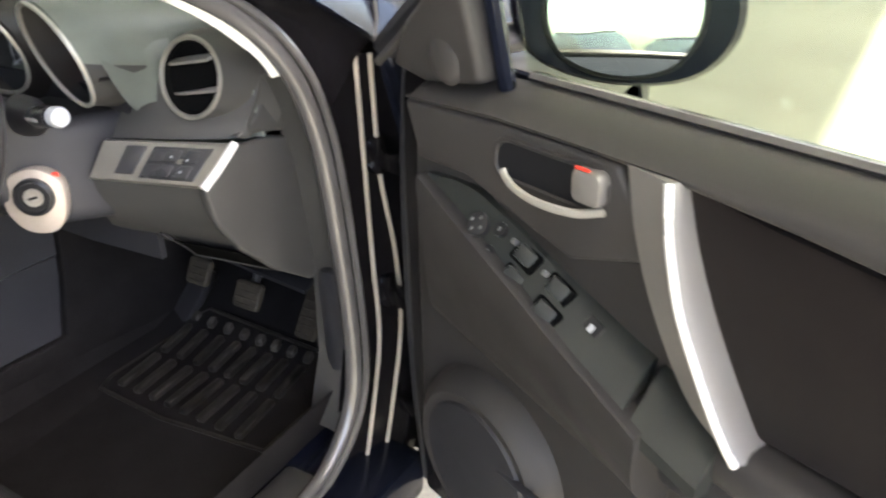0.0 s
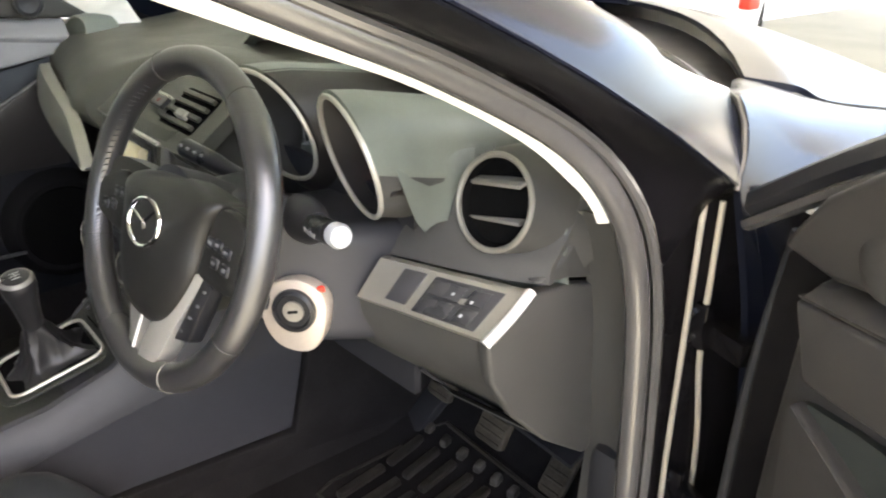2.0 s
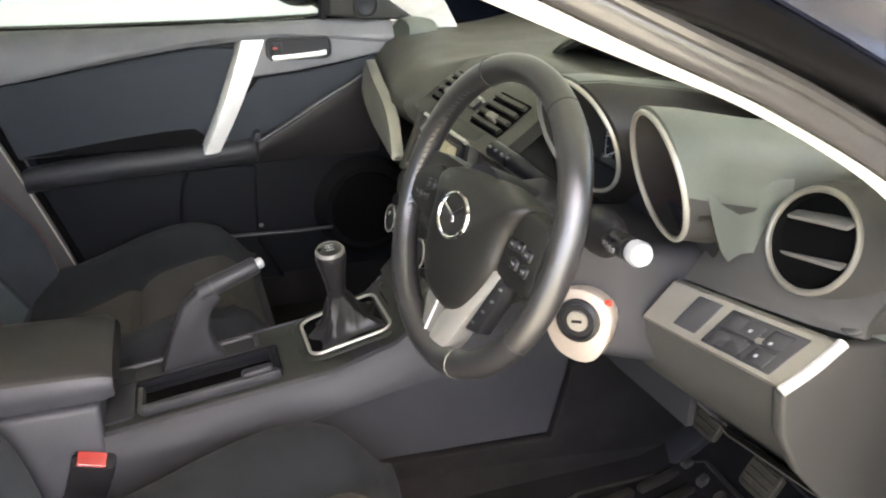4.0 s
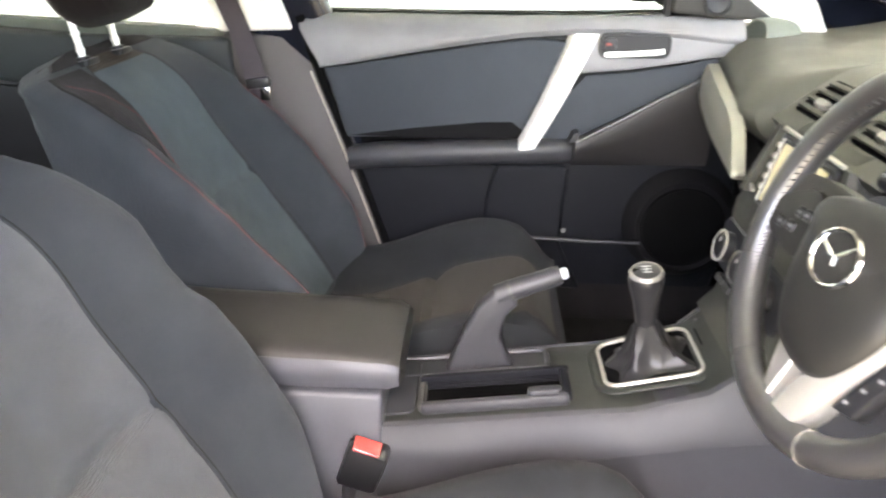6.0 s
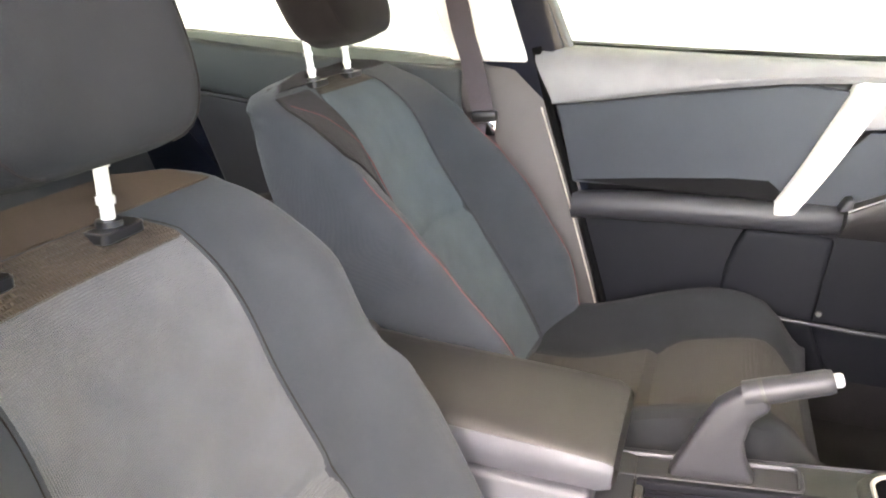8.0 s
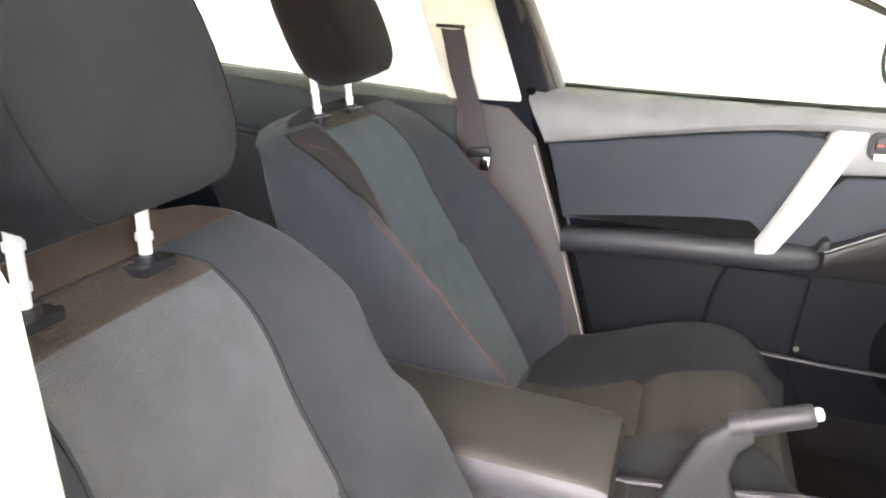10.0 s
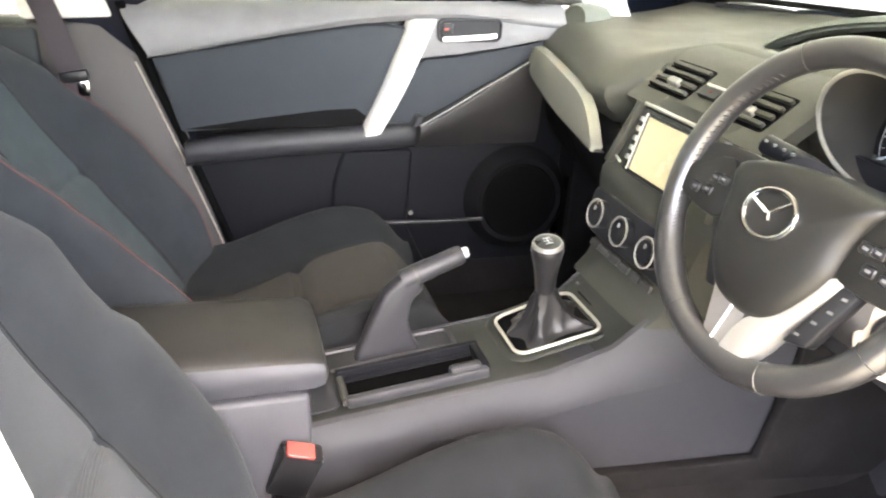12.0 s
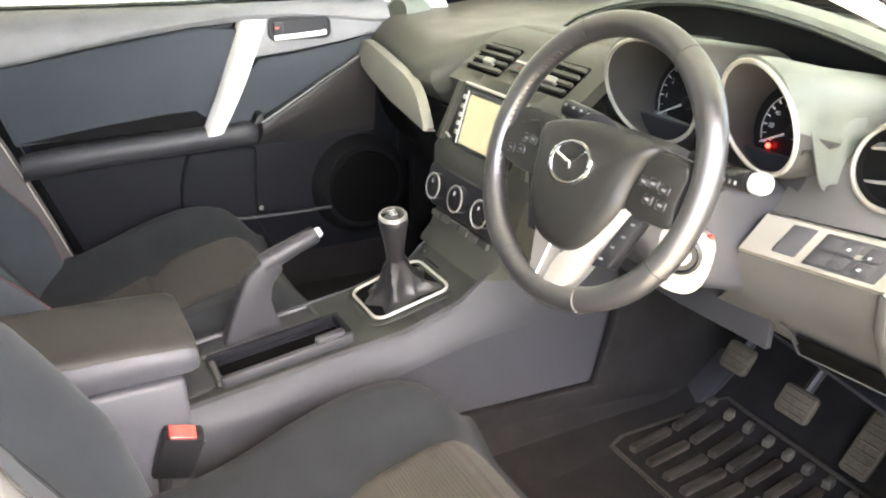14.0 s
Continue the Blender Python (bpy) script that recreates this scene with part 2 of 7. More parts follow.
def loft(rows, round_u=False, round_v=False, caps=False, bm=None):
    """Quads between rows of points."""
    bm = bm or bmesh.new()
    grid = [[bm.verts.new(p) for p in r] for r in rows]
    nu, nv = len(grid), len(grid[0])
    for i in range(nu if round_u else nu - 1):
        for j in range(nv if round_v else nv - 1):
            try:
                bm.faces.new((grid[i][j], grid[i][(j + 1) % nv], grid[(i + 1) % nu][(j + 1) % nv], grid[(i + 1) % nu][j]))
            except ValueError:
                pass
    if caps:
        for r in (grid[0], grid[-1]):
            bm.faces.new(r)
    bmesh.ops.remove_doubles(bm, verts=bm.verts, dist=1e-6)
    return bm


def shell(rows, depth, way):
    """A loft given thickness by a second skin shifted by depth along way."""
    bm = loft(rows)
    got = bmesh.ops.extrude_face_region(bm, geom=bm.faces[:])
    vs = [g for g in got["geom"] if isinstance(g, bmesh.types.BMVert)]
    bmesh.ops.translate(bm, verts=vs, vec=V(way) * depth)
    return bm


def tube(pts, radius, sides=10, closed=False, flat=1.0, up=(0, 0, 1), bm=None):
    """A sweep along points; radius: a number or one a point; flat squeezes it across."""
    p = [V(q) for q in pts]
    rad = radius if isinstance(radius, (list, tuple)) else [radius] * len(p)
    rows = []
    side = None
    for i, q in enumerate(p):
        a = p[i - 1] if i or closed else q
        b = p[(i + 1) % len(p)] if i + 1 < len(p) or closed else q
        d = (b - a).normalized()
        if side is None:
            side = d.cross(V(up))
            if side.length < 1e-3:
                side = d.cross(V((1, 0, 0)))
        side = (side - d * side.dot(d)).normalized()
        over = side.cross(d)
        rows.append([q + rad[i] * (math.cos(k * math.tau / sides) * side + flat * math.sin(k * math.tau / sides) * over) for k in range(sides)])
    return loft(rows, round_u=closed, round_v=True, caps=not closed, bm=bm)


def bevelled(bm, width, segs=2):
    if width:
        es = [e for e in bm.edges if len(e.link_faces) == 2 and e.calc_face_angle(0) > 0.45]
        bmesh.ops.bevel(bm, geom=es, offset=width, segments=segs, profile=0.5, affect="EDGES", clamp_overlap=True)
    return bm


def box(lo, hi, bevel=0.004, turn=None, segs=2):
    """A box between two corners, its edges rounded; turn: a matrix about its middle."""
    lo, hi = V(lo), V(hi)
    mid, half = (lo + hi) / 2, (hi - lo) / 2
    bm = bmesh.new()
    bmesh.ops.create_cube(bm, size=2.0)
    bmesh.ops.scale(bm, verts=bm.verts, vec=half)
    bevelled(bm, bevel, segs)
    if turn:
        bmesh.ops.transform(bm, matrix=turn.to_4x4(), verts=bm.verts)
    bmesh.ops.translate(bm, verts=bm.verts, vec=mid)
    return bm


def prism(outline, place, c0, c1, bevel=0.003, segs=2):
    """An outline of (a, b), carried by place(a, b, c) from c0 to c1, its edges rounded."""
    bm = bmesh.new()
    lows = [bm.verts.new(place(a, b, c0)) for a, b in outline]
    highs = [bm.verts.new(place(a, b, c1)) for a, b in outline]
    bm.faces.new(lows)
    bm.faces.new(highs[::-1])
    n = len(lows)
    for i in range(n):
        bm.faces.new((lows[i], highs[i], highs[(i + 1) % n], lows[(i + 1) % n]))
    bmesh.ops.recalc_face_normals(bm, faces=bm.faces)
    return bevelled(bm, bevel, segs)


def basis(at, normal, up=(0, 0, 1), roll=0.0):
    """A matrix whose z looks along normal, and y up."""
    z = V(normal).normalized()
    x = V(up).cross(z).normalized()
    y = z.cross(x)
    return Matrix.Translation(at) @ Matrix((x, y, z)).transposed().to_4x4() @ Matrix.Rotation(radians(roll), 4, "Z")


def lathe(profile, at, normal, sides=32, squeeze=(1, 1), up=(0, 0, 1)):
    """A turned shape: profile rows of (radius, height along normal)."""
    m = basis(at, normal, up)
    rows = [[m @ V((max(r, 1e-4) * squeeze[0] * math.cos(k * math.tau / sides), max(r, 1e-4) * squeeze[1] * math.sin(k * math.tau / sides), h))
             for k in range(sides)] for r, h in profile]
    bm = loft(rows, round_v=True)
    for ring in (0, -1):
        if profile[ring][0] > 0.0005:
            loop = [v for v in bm.verts if min((v.co - p).length for p in rows[ring]) < 1e-6]
            if len(loop) == sides:
                mid = sum((v.co for v in loop), V()) / sides
                mi = m.inverted()
                loop.sort(key=lambda v: math.atan2((mi @ v.co).y, (mi @ v.co).x))
                try:
                    bm.faces.new(loop)
                except ValueError:
                    pass
    return bm


def rounded(w, h, r, n=5):
    """The outline of a rectangle with round corners, about (0, 0)."""
    out = []
    for cx, cy, a0 in ((w / 2 - r, h / 2 - r, 0), (-w / 2 + r, h / 2 - r, 90), (-w / 2 + r, -h / 2 + r, 180), (w / 2 - r, -h / 2 + r, 270)):
        for k in range(n + 1):
            a = radians(a0 + 90 * k / n)
            out.append((cx + r * math.cos(a), cy + r * math.sin(a)))
    return out


def plate(w, h, r, depth, at, normal, up=(0, 0, 1), bevel=0.001, roll=0.0):
    """A rounded plate standing proud of a surface at a place."""
    m = basis(at, normal, up, roll)
    return prism(rounded(w, h, r), lambda a, b, c: m @ V((a, b, c)), -0.002, depth, bevel, 1)


def ring(w, h, r, thick, depth, at, normal, up=(0, 0, 1), sides=6, roll=0.0):
    """A round bar bent along a rounded rectangle."""
    m = basis(at, normal, up, roll)
    return tube([m @ V((a, b, depth)) for a, b in rounded(w, h, r, 6)], thick, sides, closed=True, up=normal)


def lerp(a, b, t):
    return a + (b - a) * t


def smooth(t):
    t = min(1.0, max(0.0, t))
    return t * t * (3 - 2 * t)

def table(v, *spots):
    """A value read off between given spots."""
    for (v0, a), (v1, b) in zip(spots, spots[1:]):
        if v <= v1:
            return lerp(a, b, smooth(max(0.0, v - v0) / (v1 - v0)) * 0.5 + 0.5 * max(0.0, v - v0) / (v1 - v0))
    return spots[-1][1]


# ---- ground ----
bm = bmesh.new()
bmesh.ops.create_grid(bm, x_segments=8, y_segments=8, size=400)
tagged(part("ground", bm, GROUND), "pale bleached concrete yard under bright sky", "ground", kind="structure")

# ---- an added wall and an unseen canopy that keep the car in shade ----
tagged(part("wall_west", box((-4.35, -14.0, 0.0), (-4.0, 13.0, 4.6), 0.02), WALL_RENDER), "plain white rendered wall added beside the yard to block light", "wall", kind="structure")
tagged(part("canopy", box((-4.35, -14.0, 4.60), (4.05, 13.0, 4.72), 0.02), WALL_RENDER), "plain white canopy shading the parked car", "canopy", kind="structure")

# ---- the car's shell ----
shell_thing = thing("car_body", (0, 0, 0.16), "black hatchback body shell with cream pillar trims, driver's side open", "car body")


def mirrored(pts, side):
    return [V((p[0] * side, p[1], p[2])) for p in pts]


# opening of a front door, seen along the car: y and z, from the windscreen pillar round the sill and up the middle pillar
OPENING = [(-0.40, 1.318), (-0.20, 1.271), (0.03, 1.172), (0.138, 1.124), (0.262, 1.052), (0.330, 0.975), (0.372, 0.88), (0.392, 0.753), (0.404, 0.514),
           (0.385, 0.39), (0.32, 0.315), (0.22, 0.285), (-0.10, 0.275), (-0.40, 0.29), (-0.465, 0.36), (-0.50, 0.47), (-0.60, 0.84), (-0.65, 0.967),
           (-0.74, 1.176), (-0.80, 1.30), (-0.74, 1.345), (-0.60, 1.35)]


def lean(z):
    """How far in the car's side stands at a height."""
    return 0.745 if z < 1.0 else 0.745 - 0.28 * (z - 1.0) - 0.5 * max(0.0, z - 1.15) ** 1.3


for side in (1, -1):
    path = spline([(side * lean(z), y, z) for y, z in OPENING], 5, closed=True)
    part("door_seal", tube(path, 0.0145, 10, closed=True, up=(1, 0, 0)), RUBBER, shell_thing, "grey-brown rubber door seal")
    lip = spline([(side * (lean(z) + 0.017), y + (0.012 if y > -0.3 else -0.012), z + 0.004) for y, z in OPENING], 5, closed=True)
    part("seal_lip", tube(lip, 0.006, 8, closed=True, up=(1, 0, 0)), RUBBER, shell_thing)
    # windscreen pillar: cream trim inside, black paint outside
    front = spline([(0, y, z) for y, z in OPENING[:7]], 6)
    inner = []
    for i, p in enumerate(front):
        if p.z < 0.958:
            break
        d = (front[i + 1] - front[max(i - 1, 0)]).normalized()
        n = V((0, d.z, -d.y))
        n = n if n.z < 0 else -n
        k = 1.0 + 2.2 * smooth((p.z - 1.10) / 0.15) - 0.90 * smooth((1.03 - p.z) / 0.06)
        x = lean(p.z)
        at = lambda m, dx: V((side * (x - dx), p.y + n.y * m, p.z + n.z * m))
        inner.append([at(0.002, 0.004), at(0.011, 0.020), at(0.012 + 0.004 * k, 0.022 + 0.003 * k), at(0.012 + 0.005 * k, 0.024 + 0.005 * k), at(0.008, 0.028 + 0.008 * k), at(-0.06, 0.06 + 0.03 * k)])
    part("pillar_trim", shell(inner, 0.004, (0, 0.4, 0.6)), CREAM, shell_thing, "cream plastic windscreen pillar trim")
    lips = [(0.735, -0.36, 1.385), (0.795, 0.080, 1.186), (0.802, 0.285, 1.084), (0.787, 0.468, 0.984)]
    ends = [(0.645, -0.20, 1.368), (0.738, 0.271, 1.172), (0.724, 0.420, 1.103), (0.700, 0.575, 1.054)]
    land_in = [(-0.40, 1.326), (0.06, 1.171), (0.262, 1.068), (0.40, 0.90)]
    land, skin = [], []
    for a, b, c in zip(spline([(lean(z) + 0.012, y, z) for y, z in land_in], 8), spline(lips, 8), spline(ends, 8)):
        step = a.lerp(b, 0.55) + V((-0.012, 0.004, -0.004))
        land.append([V((p.x * side, p.y, p.z)) for p in (a + V((-0.03, 0.01, 0.004)), a, a.lerp(step, 0.5), step, step.lerp(b, 0.4) + V((-0.006, 0, 0)), b + V((-0.006, 0.004, -0.002)))])
        m = a.lerp(c, 0.5)
        bow = V((0.008, 0.0, 0.008))
        skin.append([V((p.x * side, p.y, p.z)) for p in [b + V((-0.006, 0.004, -0.004))] + [b.lerp(c, f) + bow * 4 * f * (1 - f) for f in (0, 0.08, 0.16, 0.26, 0.38, 0.5, 0.62, 0.74, 0.86, 1.0)] + [c + V((-0.012, 0.004, -0.014))]])
    part("pillar_land", shell(land, 0.004, (-side * 0.5, 0.5, -0.3)), LAND, shell_thing, "dull black pillar face behind the seal")
    part("pillar_skin", shell(skin, 0.004, (-side * 0.5, 0.2, -0.8)), PAINT, shell_thing, "glossy black painted pillar reflecting the sky")
    part("pillar_lip", tube([V((p.x * side, p.y, p.z)) for p in spline(lips, 5)], 0.0022, 6), PAINT, shell_thing)
    part("windscreen_edge", tube([V((p.x * side - side * 0.004, p.y, p.z - 0.001)) for p in spline(ends[1:], 8)], 0.0028, 6), CREAM, shell_thing, "thin pale windscreen edge")
    # jamb between the seal and the hinge line
    jamb = []
    for z in (0.22, 0.34, 0.48, 0.62, 0.76, 0.88, 0.955):
        y0 = 0.409 if z > 0.45 else 0.409 - (0.45 - z) * 0.35
        x0 = 0.752
        jamb.append([V((side * (x0 - 0.02), y0, z)), V((side * (x0 - 0.012), y0 + 0.045, z)), V((side * (x0 + 0.000), y0 + 0.058, z)), V((side * (x0 + 0.012), y0 + 0.105, z)),
                     V((side * (x0 + 0.022), y0 + 0.118, z)), V((side * (x0 + 0.035), y0 + 0.17, z)), V((side * (x0 + 0.060), y0 + 0.18, z))])
    part("door_jamb", shell(jamb, 0.012, (-side, 0, 0)), LAND, shell_thing, "glossy black painted door jamb")
    for spots in ((0.0,) * 7, (0.92, 0.96, 1.0, 1.0, 0.60, 0.55, 0.55)):
        line = [r[2].lerp(r[3], f) + V((side * 0.006, -0.008, 0)) for r, f in zip(jamb, spots)]
        part("jamb_strip", tube(spline(line, 6), 0.0036, 8), STRIP, shell_thing, "bright thin sealer strip")
    # wing beside the bonnet, over the front wheel
    wing = [[(0.698, 0.580, 1.053), (0.730, 0.548, 1.055), (0.762, 0.515, 1.038), (0.779, 0.494, 1.008), (0.788, 0.474, 0.978), (0.800, 0.478, 0.920), (0.822, 0.484, 0.80), (0.835, 0.490, 0.58), (0.825, 0.490, 0.22)],
            [(0.648, 0.680, 1.038), (0.700, 0.650, 1.042), (0.748, 0.618, 1.026), (0.782, 0.590, 0.994), (0.805, 0.570, 0.955), (0.822, 0.560, 0.90), (0.842, 0.560, 0.80), (0.850, 0.560, 0.58), (0.840, 0.560, 0.22)],
            [(0.606, 0.780, 1.027), (0.680, 0.740, 1.026), (0.745, 0.715, 1.008), (0.792, 0.700, 0.976), (0.820, 0.690, 0.935), (0.838, 0.690, 0.88), (0.852, 0.690, 0.79), (0.858, 0.690, 0.58), (0.850, 0.690, 0.22)],
            [(0.694, 0.870, 0.995), (0.722, 0.860, 0.993), (0.765, 0.850, 0.978), (0.805, 0.845, 0.948), (0.832, 0.840, 0.905), (0.848, 0.840, 0.86), (0.858, 0.840, 0.78), (0.862, 0.840, 0.66), (0.860, 0.840, 0.60)],
            [(0.724, 1.120, 0.950), (0.745, 1.120, 0.948), (0.785, 1.120, 0.930), (0.822, 1.120, 0.898), (0.846, 1.120, 0.86), (0.858, 1.120, 0.81), (0.866, 1.120, 0.74), (0.868, 1.120, 0.70), (0.866, 1.120, 0.66)],
            [(0.722, 1.500, 0.868), (0.742, 1.500, 0.866), (0.778, 1.500, 0.850), (0.812, 1.500, 0.82), (0.834, 1.500, 0.785), (0.846, 1.500, 0.75), (0.852, 1.500, 0.70), (0.852, 1.500, 0.68), (0.850, 1.500, 0.65)],
            [(0.668, 1.780, 0.786), (0.688, 1.775, 0.784), (0.720, 1.77, 0.770), (0.752, 1.765, 0.745), (0.775, 1.76, 0.71), (0.786, 1.76, 0.66), (0.790, 1.76, 0.58), (0.788, 1.76, 0.42), (0.770, 1.76, 0.24)],
            [(0.605, 1.940, 0.708), (0.620, 1.940, 0.705), (0.650, 1.935, 0.690), (0.675, 1.93, 0.665), (0.690, 1.93, 0.63), (0.70, 1.925, 0.58), (0.705, 1.92, 0.50), (0.70, 1.92, 0.38), (0.68, 1.92, 0.24)]]
    rows = [spline(mirrored(r, side), 3) for r in wing]
    rows = list(zip(*[spline(c, 4) for c in zip(*rows)]))
    part("wing", shell(rows, 0.008, (-side, 0, -0.4)), PAINT, shell_thing, "glossy black front wing reflecting the sky")
    # Grey tube in the gap, painting the edge highlight seen along it.
    part("joint_highlight", tube([V((side * (x - 0.003), y - 0.002, z - 0.003)) for x, y, z in wing[0][:5]], 0.0035, 6), RUBBER, shell_thing, "grey strip painting the highlight along the pillar and wing joint")
    # sill under the door and lower side
    part("sill", box((min(side * 0.66, side * 0.84), -0.60, 0.17), (max(side * 0.66, side * 0.84), 0.46, 0.272), 0.02), PAINT, shell_thing, "black painted door sill")
    # middle pillar
    lowp = [(-0.905, 0.966), (-0.735, 0.972), (-0.650, 0.84), (-0.530, 0.47), (-0.485, 0.36), (-0.70, 0.30), (-0.80, 0.60)]
    highp = [(-0.905, 0.972), (-0.738, 0.978), (-0.812, 1.18), (-0.862, 1.33), (-1.03, 1.33), (-0.962, 1.171)]
    if side == 1:
        lowp = [(-0.865, 0.835), (-0.632, 0.835), (-0.520, 0.47), (-0.485, 0.36), (-0.70, 0.30), (-0.80, 0.60)]
        highp = [(-0.865, 0.842), (-0.634, 0.842), (-0.640, 0.952), (-0.668, 1.056), (-0.785, 1.176), (-0.92, 1.33), (-1.04, 1.33), (-0.965, 1.165)]
    put = lambda a, b, c, side=side: V((side * (lean(b) - c), a, b))
    part("pillar_trim", prism(lowp, put, 0.0, 0.035, 0.010, 3), PLASTIC if side == 1 else TRIM_DARK, shell_thing, "dark grey lower middle pillar trim")
    part("pillar_trim", prism(highp, put, 0.0, 0.055 if side == 1 else 0.045, 0.010, 3), CREAM, shell_thing, "cream upper middle pillar trim")
    if side == -1:
        edge = [(-0.735, 1.06), (-0.717, 1.010), (-0.680, 0.890), (-0.612, 0.708), (-0.560, 0.56), (-0.528, 0.463), (-0.505, 0.37)]
        part("pillar_edge", tube(spline([put(a - 0.026, b, 0.038) for a, b in edge[2:]], 6), 0.0019, 6), STRIP, shell_thing, "dull bright edge of the pillar trim")
        part("pillar_seal", tube(spline([put(a - 0.006, b, 0.043) for a, b in edge[1:]], 6), 0.0095, 8), VOID, shell_thing, "black rubber door seal")
    skin = [(-0.88, 0.30), (-0.47, 0.30), (-0.60, 0.84), (-0.75, 1.20), (-0.80, 1.33), (-1.0, 1.33), (-0.93, 1.165), (-0.87, 0.95)]
    if side == 1:
        skin = [(-0.88, 0.30), (-0.47, 0.30), (-0.60, 0.84), (-0.79, 1.20), (-0.90, 1.33), (-1.04, 1.33), (-0.95, 1.165), (-0.87, 0.95)]
    part("pillar_skin", prism(skin, put, -0.035, -0.002, 0.006), PAINT, shell_thing)
    # roof rail
    strip = [[V((side * 0.660, y + 0.012, z)), V((side * 0.70, y + 0.012, z)), V((side * 0.740, y + 0.006, z))] for y, z in ((0.355, 0.33), (0.402, 0.45), (0.412, 0.6), (0.392, 0.8), (0.378, 0.87), (0.352, 0.945))]
    part("side_trim", shell(strip, 0.008, (0, 1, 0)), PLASTIC, shell_thing, "grey trim beside the door seal")
    rail = [(0.10, 1.20), (-0.15, 1.31), (-0.45, 1.375), (-0.80, 1.40), (-1.20, 1.39), (-1.60, 1.34), (-1.95, 1.22)]
    part("roof_rail", tube(spline([(side * (lean(z) - 0.02), y - 0.02, z) for y, z in rail], 4), 0.035, 8, flat=1.0), PAINT, shell_thing)

roof = []
for y, z, w in ((-0.22, 1.345, 0.56), (-0.40, 1.405, 0.565), (-0.75, 1.440, 0.57), (-1.20, 1.435, 0.56), (-1.60, 1.395, 0.53), (-1.95, 1.30, 0.50)):
    roof.append([V((w * u, y, z - 0.035 * u * u)) for u in (-1, -0.8, -0.5, -0.2, 0.2, 0.5, 0.8, 1)])
part("roof", shell(roof, 0.014, (0, 0, 1)), PAINT, shell_thing, "black painted roof")
part("headliner", shell([[p + V((0, 0, -0.012)) for p in r] for r in roof], 0.008, (0, 0, -1)), HEADLINER, shell_thing, "pale cloth headliner")

# windscreen and the bonnet
screen_rows = []
def screen_foot(u):
    return V((0.668 * u, 0.60 + 0.40 * (1 - abs(u) ** 1.9), 1.040 - 0.012 * (1 - u * u)))


def bonnet_rear(u):
    return V((0.602 * u, 0.778 + 0.47 * (1 - abs(u) ** 1.7), 1.030 + 0.028 * (1 - u * u)))


ACROSS = [k / 8 for k in range(-8, 9)]
for t in (0.0, 0.1, 0.2, 0.4, 0.6, 0.8, 1.0):
    row = []
    for u in ACROSS:
        high = V((0.60 * u, -0.22 - 0.06 * u * u, 1.358 - 0.03 * u * u))
        p = screen_foot(u).lerp(high, t)
        p.z += 0.030 * math.sin(math.pi * t)
        p.x += 0.035 * u * math.sin(math.pi * t) * 0.6
        row.append(p)
    screen_rows.append(row)
pane = part("windscreen", shell(screen_rows, 0.005, (0, -0.4, -0.9)), TINTED_GLASS, shell_thing, "curved windscreen reflecting pale sky")
band = [[p + V((0, 0.004, 0.003)) for p in screen_rows[0]], [p + V((0, 0.004, 0.003)) for p in [a.lerp(b, 0.35) for a, b in zip(screen_rows[0], screen_rows[1])]]]
part("windscreen_band", shell(band, 0.002, (0, 0.3, 0.9)), PLASTIC_GLOSS, shell_thing, "black lower windscreen border")
cowl = []
for u in ACROSS:
    a, b = screen_foot(u), bonnet_rear(u)
    cowl.append([a + V((0, 0, -0.004)), a.lerp(b, 0.3) + V((0, 0, -0.028)), a.lerp(b, 0.7) + V((0, 0, -0.042)), b + V((0, 0.03, -0.040))])
part("cowl", shell(cowl, 0.01, (0, 0, -1)), PLASTIC_DARK, shell_thing, "black plastic cowl below the windscreen")
bonnet = []
for w, ye, yc, ze, zc in ((0.602, 0.778, 1.248, 1.030, 1.058), (0.655, 0.835, 1.265, 1.018, 1.060), (0.688, 0.870, 1.300, 0.998, 1.056), (0.718, 1.120, 1.420, 0.953, 1.030), (0.716, 1.500, 1.650, 0.872, 0.955), (0.662, 1.780, 1.880, 0.790, 0.865), (0.60, 1.940, 2.020, 0.712, 0.765)):
    row = []
    for u in ACROSS:
        row.append(V((w * u, ye + (yc - ye) * (1 - abs(u) ** 1.7), lerp(ze, zc, 1 - abs(u) ** 2.4))))
    bonnet.append(row)
bonnet = list(zip(*[spline(c, 4) for c in zip(*bonnet)]))
part("bonnet", shell(bonnet, 0.010, (0, 0, -1)), PAINT, shell_thing, "glossy black bonnet reflecting the white sky")
part("nose", box((-0.70, 1.84, 0.24), (0.70, 2.05, 0.70), 0.08, segs=4), PAINT, shell_thing)
for wy in (1.36, -1.30):
    for side in (1, -1):
        part("wheel", lathe([(0.20, 0.0), (0.31, 0.01), (0.318, 0.06), (0.31, 0.19), (0.20, 0.20)], (side * 0.66, wy, 0.318), (side, 0, 0), 40), TYRE, shell_thing)
rear_shell = []
for y, z in ((-0.95, 0.20), (-1.40, 0.20), (-1.95, 0.30)):
    rear_shell.append([V((0.85, y, z)), V((0.87, y, 0.60)), V((0.84, y, 0.86)), V((0.80, y, 0.93))])
for side in (1, -1):
    part("rear_side", shell([[V((p.x * side, p.y, p.z)) for p in r] for r in rear_shell], 0.02, (-side, 0, 0)), PAINT, shell_thing)
part("tailgate", box((-0.80, -2.02, 0.28), (0.80, -1.93, 0.96), 0.04), PAINT, shell_thing)

